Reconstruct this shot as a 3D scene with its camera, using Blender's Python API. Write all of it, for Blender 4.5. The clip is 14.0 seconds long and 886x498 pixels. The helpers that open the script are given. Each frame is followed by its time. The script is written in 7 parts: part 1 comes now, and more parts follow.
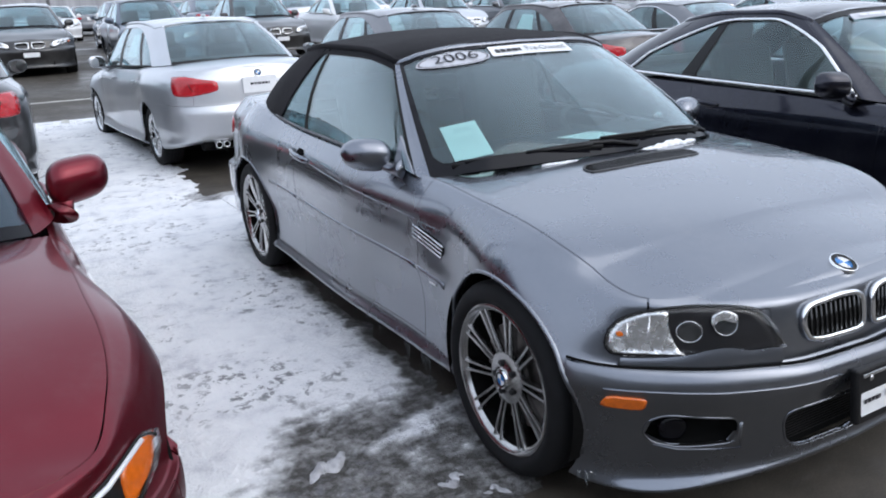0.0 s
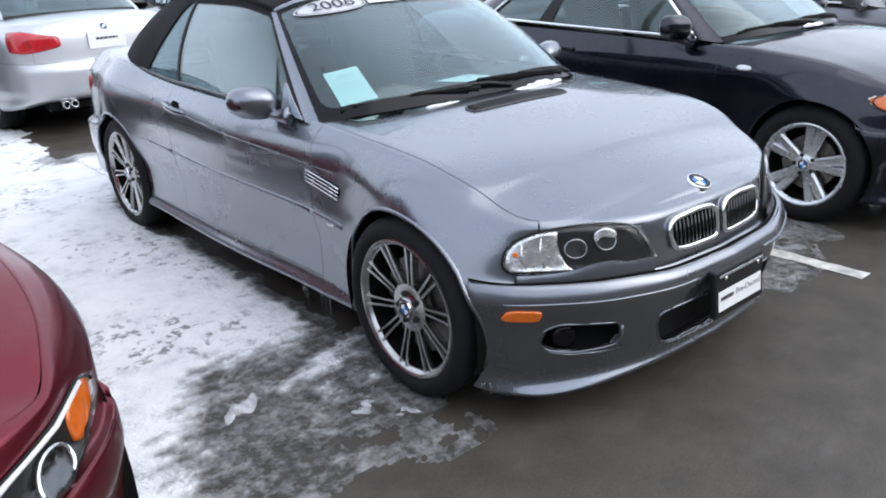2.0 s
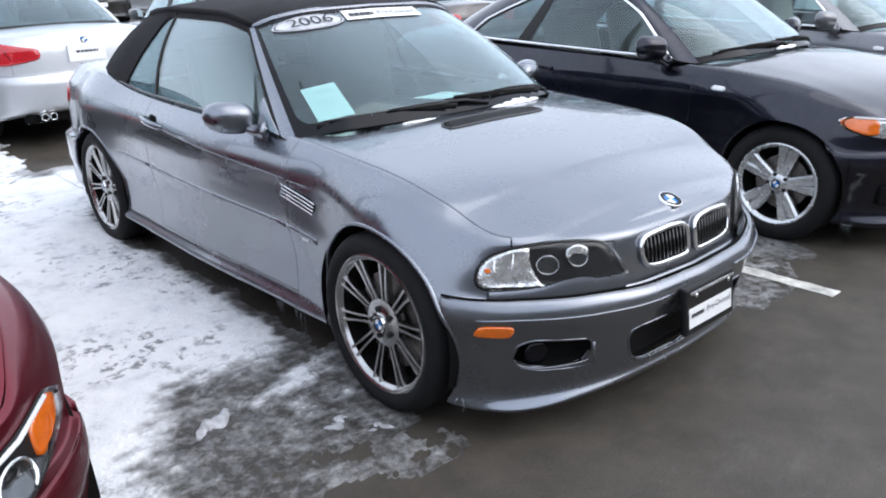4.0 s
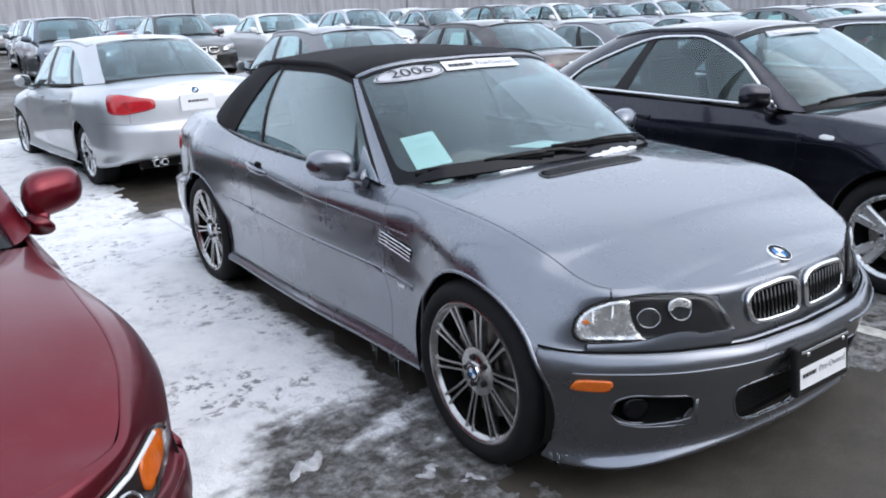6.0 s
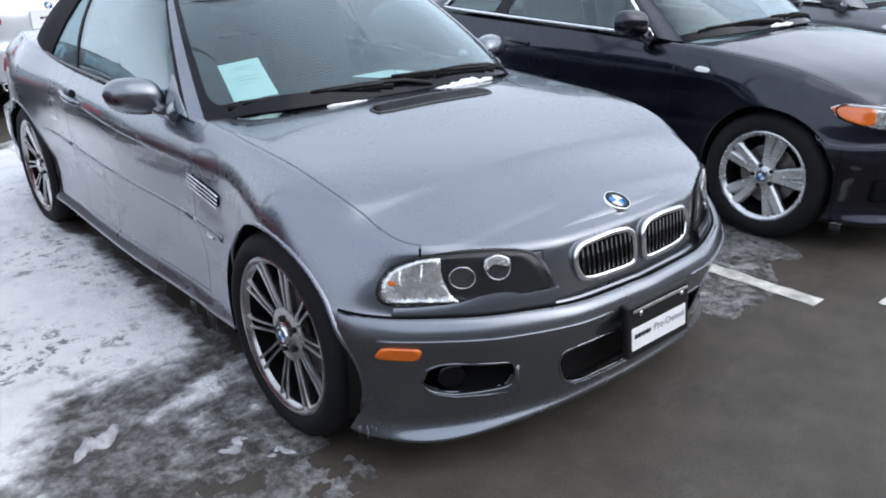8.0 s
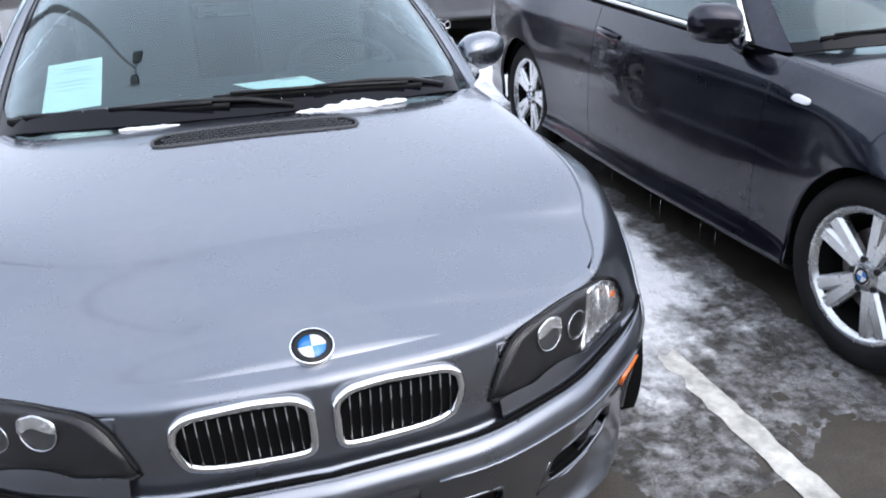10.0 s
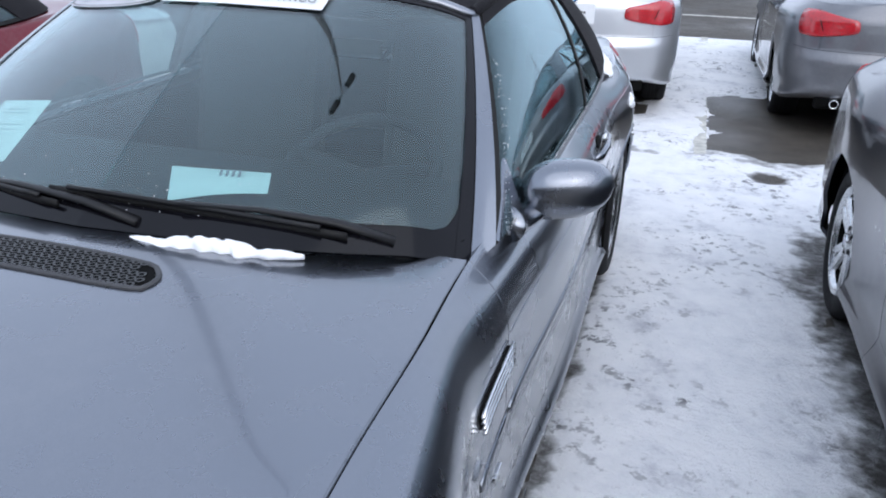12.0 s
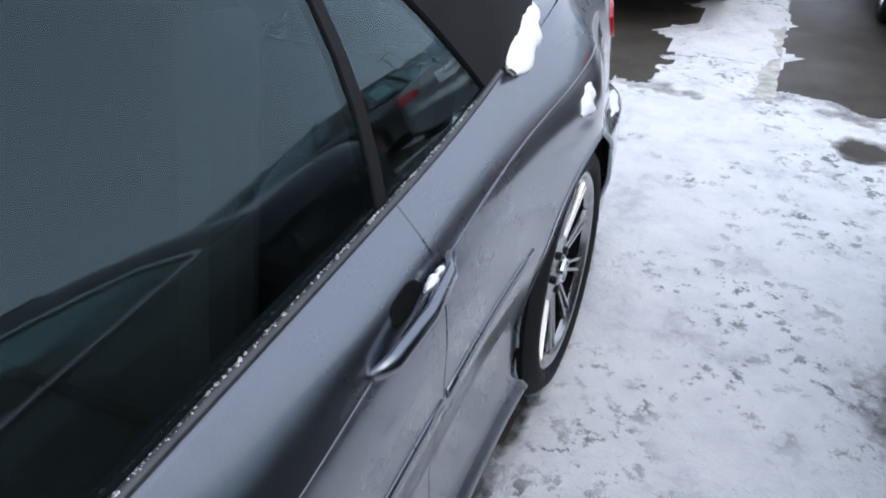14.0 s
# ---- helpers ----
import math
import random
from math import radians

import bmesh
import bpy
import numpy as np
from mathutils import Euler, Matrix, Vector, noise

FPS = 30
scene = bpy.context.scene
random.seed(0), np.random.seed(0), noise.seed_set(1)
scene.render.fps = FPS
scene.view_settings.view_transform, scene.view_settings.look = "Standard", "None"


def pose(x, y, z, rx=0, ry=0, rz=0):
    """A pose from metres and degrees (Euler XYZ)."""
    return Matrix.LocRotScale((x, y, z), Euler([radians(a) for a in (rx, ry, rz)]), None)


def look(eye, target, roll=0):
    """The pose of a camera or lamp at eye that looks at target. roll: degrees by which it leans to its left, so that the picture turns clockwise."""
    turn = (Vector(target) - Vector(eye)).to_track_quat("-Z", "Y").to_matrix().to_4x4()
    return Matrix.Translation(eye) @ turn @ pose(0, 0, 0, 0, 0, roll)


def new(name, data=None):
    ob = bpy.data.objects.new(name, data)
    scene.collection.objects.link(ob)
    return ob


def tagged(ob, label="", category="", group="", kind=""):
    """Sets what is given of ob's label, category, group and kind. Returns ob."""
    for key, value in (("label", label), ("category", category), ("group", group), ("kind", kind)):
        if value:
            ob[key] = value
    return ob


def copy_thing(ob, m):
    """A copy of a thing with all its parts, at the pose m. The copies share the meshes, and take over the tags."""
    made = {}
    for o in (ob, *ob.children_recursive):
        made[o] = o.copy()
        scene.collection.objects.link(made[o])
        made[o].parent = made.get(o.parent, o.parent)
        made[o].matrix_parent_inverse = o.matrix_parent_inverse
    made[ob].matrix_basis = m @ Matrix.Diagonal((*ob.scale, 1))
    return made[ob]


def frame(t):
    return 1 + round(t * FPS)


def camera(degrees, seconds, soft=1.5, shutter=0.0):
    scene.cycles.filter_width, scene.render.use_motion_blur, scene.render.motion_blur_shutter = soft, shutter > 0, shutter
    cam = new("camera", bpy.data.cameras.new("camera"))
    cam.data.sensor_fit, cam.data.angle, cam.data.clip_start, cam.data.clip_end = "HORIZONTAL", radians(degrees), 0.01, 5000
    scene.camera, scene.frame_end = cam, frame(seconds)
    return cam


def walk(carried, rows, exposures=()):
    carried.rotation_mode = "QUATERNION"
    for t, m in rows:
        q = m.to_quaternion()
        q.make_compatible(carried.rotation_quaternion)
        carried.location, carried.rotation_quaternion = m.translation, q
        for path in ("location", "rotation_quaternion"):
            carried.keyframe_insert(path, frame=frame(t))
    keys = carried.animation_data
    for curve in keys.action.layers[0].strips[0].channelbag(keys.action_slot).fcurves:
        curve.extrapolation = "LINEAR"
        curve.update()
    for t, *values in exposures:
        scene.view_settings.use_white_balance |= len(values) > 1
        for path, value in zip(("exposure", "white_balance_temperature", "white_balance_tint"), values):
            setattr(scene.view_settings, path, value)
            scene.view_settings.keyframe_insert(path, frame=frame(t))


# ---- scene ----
cam = camera(59.6, 14.0, 1.9)
PATH = [
    (0, (-2.065, -1.883, 1.463), (-1.142, -0.211, 0.869), -2.6),
    (0.5, (-2.302, -1.811, 1.471), (-1.369, -0.154, 0.851), -4.8),
    (1, (-2.36, -1.825, 1.469), (-1.379, -0.201, 0.836), -3.1),
    (1.5, (-2.292, -1.874, 1.46), (-1.117, -0.414, 0.764), -2.5),
    (2, (-2.259, -1.932, 1.452), (-1.065, -0.496, 0.735), -2.6),
    (2.5, (-2.257, -1.962, 1.438), (-1.053, -0.541, 0.71), -1.7),
    (4.8, (-2.239, -1.958, 1.459), (-0.997, -0.519, 0.836), -2.4),
    (5, (-2.246, -1.95, 1.455), (-1.043, -0.467, 0.862), -2.4),
    (5.5, (-2.257, -1.931, 1.456), (-1.157, -0.362, 0.885), -2.3),
    (6, (-2.264, -1.934, 1.459), (-1.176, -0.352, 0.901), -2.5),
    (6.5, (-2.26, -1.937, 1.459), (-1.162, -0.362, 0.9), -2.5),
    (7, (-2.23, -1.947, 1.459), (-1.123, -0.379, 0.898), -2.8),
    (7.5, (-2.123, -1.963, 1.439), (-1.027, -0.407, 0.824), -3.7),
    (8, (-1.793, -1.903, 1.423), (-0.598, -0.482, 0.68), -1.0),
    (8.2, (-1.65, -1.894, 1.405), (-0.424, -0.514, 0.633), -1.7),
    (10.3, (0.122, -1.77, 1.445), (0.466, 0.031, 0.644), -0.3),
    (10.5, (0.267, -1.669, 1.423), (0.496, 0.173, 0.677), 1.0),
    (11, (0.605, -1.384, 1.459), (0.471, 0.489, 0.771), 1.9),
    (11.5, (0.917, -1.113, 1.449), (0.388, 0.647, 0.659), 1.6),
    (12, (1.069, -0.712, 1.44), (0.534, 1.056, 0.672), 1.6),
    (12.5, (1.188, -0.311, 1.416), (0.444, 1.312, 0.515), 1.0),
    (13, (1.207, 0.086, 1.398), (0.456, 1.681, 0.453), 1.8),
    (13.5, (1.161, 0.528, 1.409), (0.519, 2.099, 0.35), -0.6),
    (14, (1.18, 1.036, 1.403), (0.53, 2.592, 0.329), 0.2),
]
walk(cam, [(t, look(eye, target, roll)) for t, eye, target, roll in PATH], [(0, .32, 6350, 11), (1, .36, 6400, 11), (1.6, .48, 6450, 11), (2.5, .82, 6500, 11), (3.5, .80, 6500, 11), (4.8, .60, 6450, 11), (6, .52, 6450, 11), (7, .44, 6400, 11), (8, .56, 6450, 11), (10.4, .93, 6450, 13), (11, .56, 6350, 13), (11.6, .40, 6200, 12), (12.2, .38, 6100, 12), (13, .40, 6150, 12), (14, .38, 6300, 12)])

# ---- world, sun, exposure ----
world = bpy.data.worlds.new("winter_sky")
scene.world = world
world.use_nodes = True
wt = world.node_tree
wt.nodes.clear()
w_out = wt.nodes.new("ShaderNodeOutputWorld")
w_bg = wt.nodes.new("ShaderNodeBackground")
w_sky = wt.nodes.new("ShaderNodeTexSky")
w_sky.sky_type = "NISHITA"
w_sky.sun_disc = False
w_sky.sun_elevation, w_sky.sun_rotation = radians(38), radians(150)
w_sky.dust_density, w_sky.air_density = 4.0, 1.2
w_hsv = wt.nodes.new("ShaderNodeHueSaturation")
w_hsv.inputs["Saturation"].default_value = 0.3
w_mix = wt.nodes.new("ShaderNodeMix")
w_mix.data_type = "RGBA"
w_mix.inputs[0].default_value = 0.72
w_mix.inputs[7].default_value = (6.2, 7.0, 8.35, 1)
wt.links.new(w_sky.outputs[0], w_hsv.inputs["Color"])
wt.links.new(w_hsv.outputs[0], w_mix.inputs[6])
wt.links.new(w_mix.outputs[2], w_bg.inputs[0])
w_bg.inputs[1].default_value = 0.15
wt.links.new(w_bg.outputs[0], w_out.inputs[0])

sun_data = bpy.data.lights.new("sun", "SUN")
sun_data.energy, sun_data.angle, sun_data.color = 0.7, radians(75), (1.0, 0.97, 0.93)
sun = new("sun", sun_data)
sun.matrix_world = look((6, -9, 12), (0, 0, 0))

# ---- materials ----


def node_mat(name):
    m = bpy.data.materials.new(name)
    m.use_nodes = True
    nt = m.node_tree
    b = nt.nodes["Principled BSDF"]
    return m, nt, b


def noise_node(nt, scale, detail=4.0, rough=0.55, kind="Object", stretch=None):
    tc = nt.nodes.new("ShaderNodeTexCoord")
    n = nt.nodes.new("ShaderNodeTexNoise")
    n.inputs["Scale"].default_value = scale
    n.inputs["Detail"].default_value = detail
    n.inputs["Roughness"].default_value = rough
    if stretch:
        mp = nt.nodes.new("ShaderNodeMapping")
        mp.inputs["Scale"].default_value = stretch
        nt.links.new(tc.outputs[kind], mp.inputs[0])
        nt.links.new(mp.outputs[0], n.inputs["Vector"])
    else:
        nt.links.new(tc.outputs[kind], n.inputs["Vector"])
    return n


def ramp_node(nt, src, stops):
    r = nt.nodes.new("ShaderNodeValToRGB")
    while len(r.color_ramp.elements) < len(stops):
        r.color_ramp.elements.new(0.5)
    for e, (p, c) in zip(r.color_ramp.elements, stops):
        e.position = p
        e.color = (*c, 1) if len(c) == 3 else c
    nt.links.new(src, r.inputs[0])
    return r


def bump_node(nt, b, src, strength, distance):
    bu = nt.nodes.new("ShaderNodeBump")
    bu.inputs["Strength"].default_value = strength
    bu.inputs["Distance"].default_value = distance
    nt.links.new(src, bu.inputs["Height"])
    nt.links.new(bu.outputs[0], b.inputs["Normal"])
    return bu


def g3(v):
    return (v, v, v)


def paint(name, color, metallic=0.55, rough=0.33, coat=1.0, flake=0.06, grime=0.1):
    """Car paint: flakes in the base, a clear coat, dust and salt film."""
    m, nt, b = node_mat(name)
    dirt = noise_node(nt, 2.3, 6, 0.65)
    salt = noise_node(nt, 45, 3, 0.6)
    fl = noise_node(nt, 900, 1, 0.5)
    lo = tuple(c * (1 - flake) for c in color)
    hi = tuple(min(1, c * (1 + flake)) for c in color)
    base = ramp_node(nt, fl.outputs[0], [(0.35, lo), (0.65, hi)])
    film = nt.nodes.new("ShaderNodeMath")
    film.operation = "MULTIPLY"
    d1 = ramp_node(nt, dirt.outputs[0], [(0.45, g3(0)), (0.75, g3(grime * 2))])
    d2 = ramp_node(nt, salt.outputs[0], [(0.3, g3(0.35)), (0.7, g3(1))])
    nt.links.new(d1.outputs[0], film.inputs[0])
    nt.links.new(d2.outputs[0], film.inputs[1])
    mx = nt.nodes.new("ShaderNodeMix")
    mx.data_type = "RGBA"
    nt.links.new(film.outputs[0], mx.inputs[0])
    nt.links.new(base.outputs[0], mx.inputs[6])
    mx.inputs[7].default_value = (0.42, 0.41, 0.40, 1)
    nt.links.new(mx.outputs[2], b.inputs["Base Color"])
    b.inputs["Metallic"].default_value = metallic
    r = ramp_node(nt, dirt.outputs[0], [(0.3, g3(rough * 0.9)), (0.8, g3(rough * 1.35))])
    nt.links.new(r.outputs[0], b.inputs["Roughness"])
    b.inputs["Coat Weight"].default_value = coat
    cr = ramp_node(nt, dirt.outputs[0], [(0.3, g3(0.03)), (0.8, g3(0.12))])
    nt.links.new(cr.outputs[0], b.inputs["Coat Roughness"])
    return m


def simple(name, color, rough=0.5, metallic=0.0, scale=30, vary=0.2, bump=0.0, dist=0.002, coat=0.0, spec=0.5):
    m, nt, b = node_mat(name)
    n = noise_node(nt, scale, 5, 0.6)
    c = ramp_node(nt, n.outputs[0], [(0.3, tuple(k * (1 - vary) for k in color)), (0.7, tuple(min(1, k * (1 + vary)) for k in color))])
    nt.links.new(c.outputs[0], b.inputs["Base Color"])
    r = ramp_node(nt, n.outputs[0], [(0.3, g3(rough * 0.85)), (0.7, g3(min(1, rough * 1.15)))])
    nt.links.new(r.outputs[0], b.inputs["Roughness"])
    b.inputs["Metallic"].default_value = metallic
    b.inputs["Coat Weight"].default_value = coat
    b.inputs["Specular IOR Level"].default_value = spec
    if bump:
        bump_node(nt, b, n.outputs[0], bump, dist)
    return m


def glass(name, tint, f0=0.06, rough=0.0, dust=(0.02, 0.08), gloss=(1, 1, 1), rise=4.0):
    """A thin pane: what is behind shows through the tint; gloss grows towards grazing view."""
    m = bpy.data.materials.new(name)
    m.use_nodes = True
    nt = m.node_tree
    nt.nodes.clear()
    out = nt.nodes.new("ShaderNodeOutputMaterial")
    mix = nt.nodes.new("ShaderNodeMixShader")
    tr = nt.nodes.new("ShaderNodeBsdfTransparent")
    gl = nt.nodes.new("ShaderNodeBsdfGlossy")
    lw = nt.nodes.new("ShaderNodeLayerWeight")
    lw.inputs[0].default_value = 0.5
    pw = nt.nodes.new("ShaderNodeMath")
    pw.operation = "POWER"
    pw.inputs[1].default_value = rise
    nt.links.new(lw.outputs["Facing"], pw.inputs[0])
    fr = nt.nodes.new("ShaderNodeMath")
    fr.operation = "MULTIPLY_ADD"
    fr.inputs[1].default_value, fr.inputs[2].default_value = 1 - f0, f0
    nt.links.new(pw.outputs[0], fr.inputs[0])
    tr.inputs[0].default_value = (*tint, 1)
    gl.inputs["Roughness"].default_value = rough
    gl.inputs["Color"].default_value = (*gloss, 1)
    nt.links.new(fr.outputs[0], mix.inputs[0])
    nt.links.new(gl.outputs[0], mix.inputs[2])
    nt.links.new(mix.outputs[0], out.inputs[0])
    if dust is None:
        nt.links.new(tr.outputs[0], mix.inputs[1])
        return m
    film = nt.nodes.new("ShaderNodeBsdfDiffuse")
    film.inputs[0].default_value = (0.50, 0.56, 0.60, 1)
    dn = noise_node(nt, 6.0, 6, 0.7)
    dr = ramp_node(nt, dn.outputs[0], [(0.3, g3(dust[0])), (0.8, g3(dust[1]))])
    mixd = nt.nodes.new("ShaderNodeMixShader")
    nt.links.new(dr.outputs[0], mixd.inputs[0])
    nt.links.new(tr.outputs[0], mixd.inputs[1])
    nt.links.new(film.outputs[0], mixd.inputs[2])
    nt.links.new(mixd.outputs[0], mix.inputs[1])
    return m


PAINT_GREY = paint("silver_grey_paint", (0.200, 0.216, 0.250), 0.98, 0.26, grime=0.10)
PAINT_NAVY = paint("midnight_paint", (0.012, 0.013, 0.024), 0.92, 0.28, coat=0.9, grime=0.03)
PAINT_RED = paint("crimson_paint", (0.150, 0.004, 0.014), 0.75, 0.31, coat=0.6, grime=0.04)
PAINT_SILVER = paint("silver_paint", (0.56, 0.58, 0.61), 0.8, 0.36, grime=0.1)
PAINT_SPACE = paint("space_grey_paint", (0.16, 0.165, 0.18), 0.75, 0.34, grime=0.12)
PAINT_BLACK = paint("black_paint", (0.008, 0.008, 0.009), 0.0, 0.3, grime=0.05)
PAINT_BROWN = paint("dark_brown_paint", (0.05, 0.045, 0.048), 0.5, 0.34, grime=0.12)
PAINT_WHITE = paint("white_paint", (0.74, 0.75, 0.76), 0.0, 0.35, grime=0.1)
PAINT_BLUE = paint("steel_blue_paint", (0.10, 0.125, 0.17), 0.6, 0.34, grime=0.12)
M_GLASS = glass("window_glass", (0.76, 0.85, 0.86), 0.048, dust=None, gloss=(0.90, 0.98, 1.0), rise=3.2)
M_GLASS_DARK = glass("tinted_glass", (0.60, 0.68, 0.69), 0.046, dust=None, gloss=(0.78, 0.95, 1.0))
M_SCREEN = glass("shaded_screen", (0.40, 0.47, 0.50), 0.075, dust=None, gloss=(0.78, 0.90, 1.0))
M_LAMPGLASS = simple("projector_glass", (0.075, 0.08, 0.085), 0.08, 0.7, scale=50, vary=0.6, coat=1.0)
M_HOUSING = simple("lamp_housing", (0.014, 0.014, 0.016), 0.35, scale=40, spec=0.4)
M_LENS = glass("clear_lens", (0.96, 0.965, 0.97), 0.022, dust=None)
M_BLACK = simple("black_plastic", (0.010, 0.010, 0.011), 0.42, scale=60, bump=0.1, dist=0.001, spec=0.3)
M_BAND = simple("black_glass_band", (0.005, 0.005, 0.007), 0.10, scale=8, spec=0.22)
M_RUBBER = simple("rubber_seal", (0.008, 0.008, 0.008), 0.6, scale=90, spec=0.25)
M_TYRE = simple("tyre_rubber", (0.010, 0.010, 0.011), 0.75, scale=25, vary=0.5, bump=0.25, dist=0.002, spec=0.25)
# Near-black puts the shade of cavities, gaps and undersides into the colour.
M_SHADE_BLACK = simple("shade_black", (0.005, 0.005, 0.005), 0.9, scale=20, spec=0.1)
M_CHROME = simple("chrome", (0.85, 0.86, 0.87), 0.08, 1.0, scale=12, vary=0.04)
M_SATIN = simple("satin_chrome", (0.72, 0.73, 0.75), 0.25, 1.0, scale=12, vary=0.05)
M_RIM_GREY = simple("shadow_chrome_alloy", (0.45, 0.445, 0.44), 0.22, 1.0, scale=18, vary=0.18)
M_RIM_SILVER = simple("silver_alloy", (0.66, 0.67, 0.68), 0.26, 0.9, scale=18, vary=0.06)
M_DISC = simple("brake_disc", (0.22, 0.2, 0.19), 0.45, 0.9, scale=40, vary=0.3)
M_AMBER = simple("amber_lens", (0.80, 0.16, 0.01), 0.18, scale=60, vary=0.15, coat=1.0)
M_REDLENS = simple("red_lens", (0.42, 0.005, 0.012), 0.2, scale=60, vary=0.25, coat=1.0)
M_REFLECTOR = simple("lamp_reflector", (0.86, 0.87, 0.88), 0.26, 0.85, scale=34, vary=0.25, bump=0.5, dist=0.008)
M_PAPER = simple("pale_green_paper", (0.74, 0.92, 0.86), 0.85, scale=30, vary=0.04)
M_WHITE = simple("white_plate", (0.80, 0.81, 0.82), 0.4, scale=30, vary=0.04)
M_INK = simple("dark_ink", (0.03, 0.03, 0.035), 0.6)
M_PALEINK = simple("faded_print", (0.50, 0.62, 0.59), 0.7)
M_GREYINK = simple("grey_ink", (0.30, 0.31, 0.33), 0.6)
M_BLUE = simple("roundel_blue", (0.022, 0.20, 0.56), 0.25, coat=1.0)
M_TAPE = simple("blue_tape", (0.02, 0.08, 0.62), 0.5)
M_INTERIOR = simple("dark_interior", (0.02, 0.02, 0.021), 0.7, scale=80, bump=0.04)
M_LEATHER = simple("grey_leather", (0.055, 0.053, 0.05), 0.6, scale=140, bump=0.05)
M_TAN = simple("beige_leather", (0.38, 0.32, 0.24), 0.55, scale=140, bump=0.3)
M_POLE = simple("galvanised_pole", (0.25, 0.25, 0.26), 0.5, 0.4, scale=10)
M_CONCRETE = simple("painted_concrete", (0.62, 0.61, 0.58), 0.85, scale=8, vary=0.12, bump=0.5, dist=0.004)
M_STICKER = simple("grey_sticker", (0.55, 0.56, 0.60), 0.5, scale=30, vary=0.05)
M_ICE = glass("ice", (0.85, 0.88, 0.9), 0.05, 0.05)
M_SLAT = simple("gloss_black_slat", (0.012, 0.012, 0.012), 0.18, scale=20, coat=1.0)
M_GAUZE = simple("dark_grey_mesh", (0.055, 0.056, 0.06), 0.45, scale=60, spec=0.3)
M_TRIM = simple("dark_satin_trim", (0.10, 0.10, 0.105), 0.35, 0.7, scale=20)
M_LINE = simple("road_paint", (0.50, 0.49, 0.45), 0.75, scale=14, vary=0.45, bump=0.2)


def cloth_mat():
    m, nt, b = node_mat("soft_top_cloth")
    n = noise_node(nt, 420, 2, 0.5)
    n2 = noise_node(nt, 3, 5, 0.6)
    c = ramp_node(nt, n2.outputs[0], [(0.3, (0.010, 0.010, 0.012)), (0.75, (0.022, 0.021, 0.024))])
    nt.links.new(c.outputs[0], b.inputs["Base Color"])
    b.inputs["Roughness"].default_value = 0.9
    b.inputs["Sheen Weight"].default_value = 0.04
    b.inputs["Specular IOR Level"].default_value = 0.1
    bump_node(nt, b, n.outputs[0], 0.4, 0.002)
    return m


M_CLOTH = cloth_mat()


def asphalt_mat():
    m, nt, b = node_mat("wet_asphalt")
    big = noise_node(nt, 0.55, 5, 0.6)
    mid = noise_node(nt, 5.0, 6, 0.65)
    fine = noise_node(nt, 160, 3, 0.6)
    c1 = ramp_node(nt, mid.outputs[0], [(0.3, (0.044, 0.038, 0.031)), (0.72, (0.088, 0.075, 0.060))])
    c2 = ramp_node(nt, fine.outputs[0], [(0.35, g3(0.7)), (0.7, g3(1.25))])
    mx = nt.nodes.new("ShaderNodeMix")
    mx.data_type, mx.blend_type = "RGBA", "MULTIPLY"
    mx.inputs[0].default_value = 1.0
    nt.links.new(c1.outputs[0], mx.inputs[6])
    nt.links.new(c2.outputs[0], mx.inputs[7])
    salt = ramp_node(nt, big.outputs[0], [(0.4, g3(0)), (0.7, g3(0.22))])
    mx2 = nt.nodes.new("ShaderNodeMix")
    mx2.data_type = "RGBA"
    nt.links.new(salt.outputs[0], mx2.inputs[0])
    nt.links.new(mx.outputs[2], mx2.inputs[6])
    mx2.inputs[7].default_value = (0.12, 0.115, 0.105, 1)
    slush = noise_node(nt, 2.2, 9, 0.72, stretch=(1.0, 2.6, 1.0))
    area = noise_node(nt, 0.45, 2, 0.5)
    sl = ramp_node(nt, slush.outputs[0], [(0.55, g3(0)), (0.80, g3(0.16))])
    ar = ramp_node(nt, area.outputs[0], [(0.42, g3(0.1)), (0.6, g3(1))])
    cut = nt.nodes.new("ShaderNodeMath")
    cut.operation = "MULTIPLY"
    nt.links.new(sl.outputs[0], cut.inputs[0])
    nt.links.new(ar.outputs[0], cut.inputs[1])
    mx3 = nt.nodes.new("ShaderNodeMix")
    mx3.data_type = "RGBA"
    nt.links.new(cut.outputs[0], mx3.inputs[0])
    nt.links.new(mx2.outputs[2], mx3.inputs[6])
    mx3.inputs[7].default_value = (0.30, 0.30, 0.31, 1)
    nt.links.new(mx3.outputs[2], b.inputs["Base Color"])
    r = ramp_node(nt, big.outputs[0], [(0.35, g3(0.30)), (0.62, g3(0.72))])
    nt.links.new(r.outputs[0], b.inputs["Roughness"])
    b.inputs["Specular IOR Level"].default_value = 0.3
    bump_node(nt, b, fine.outputs[0], 0.5, 0.004)
    return m


M_ASPHALT = asphalt_mat()


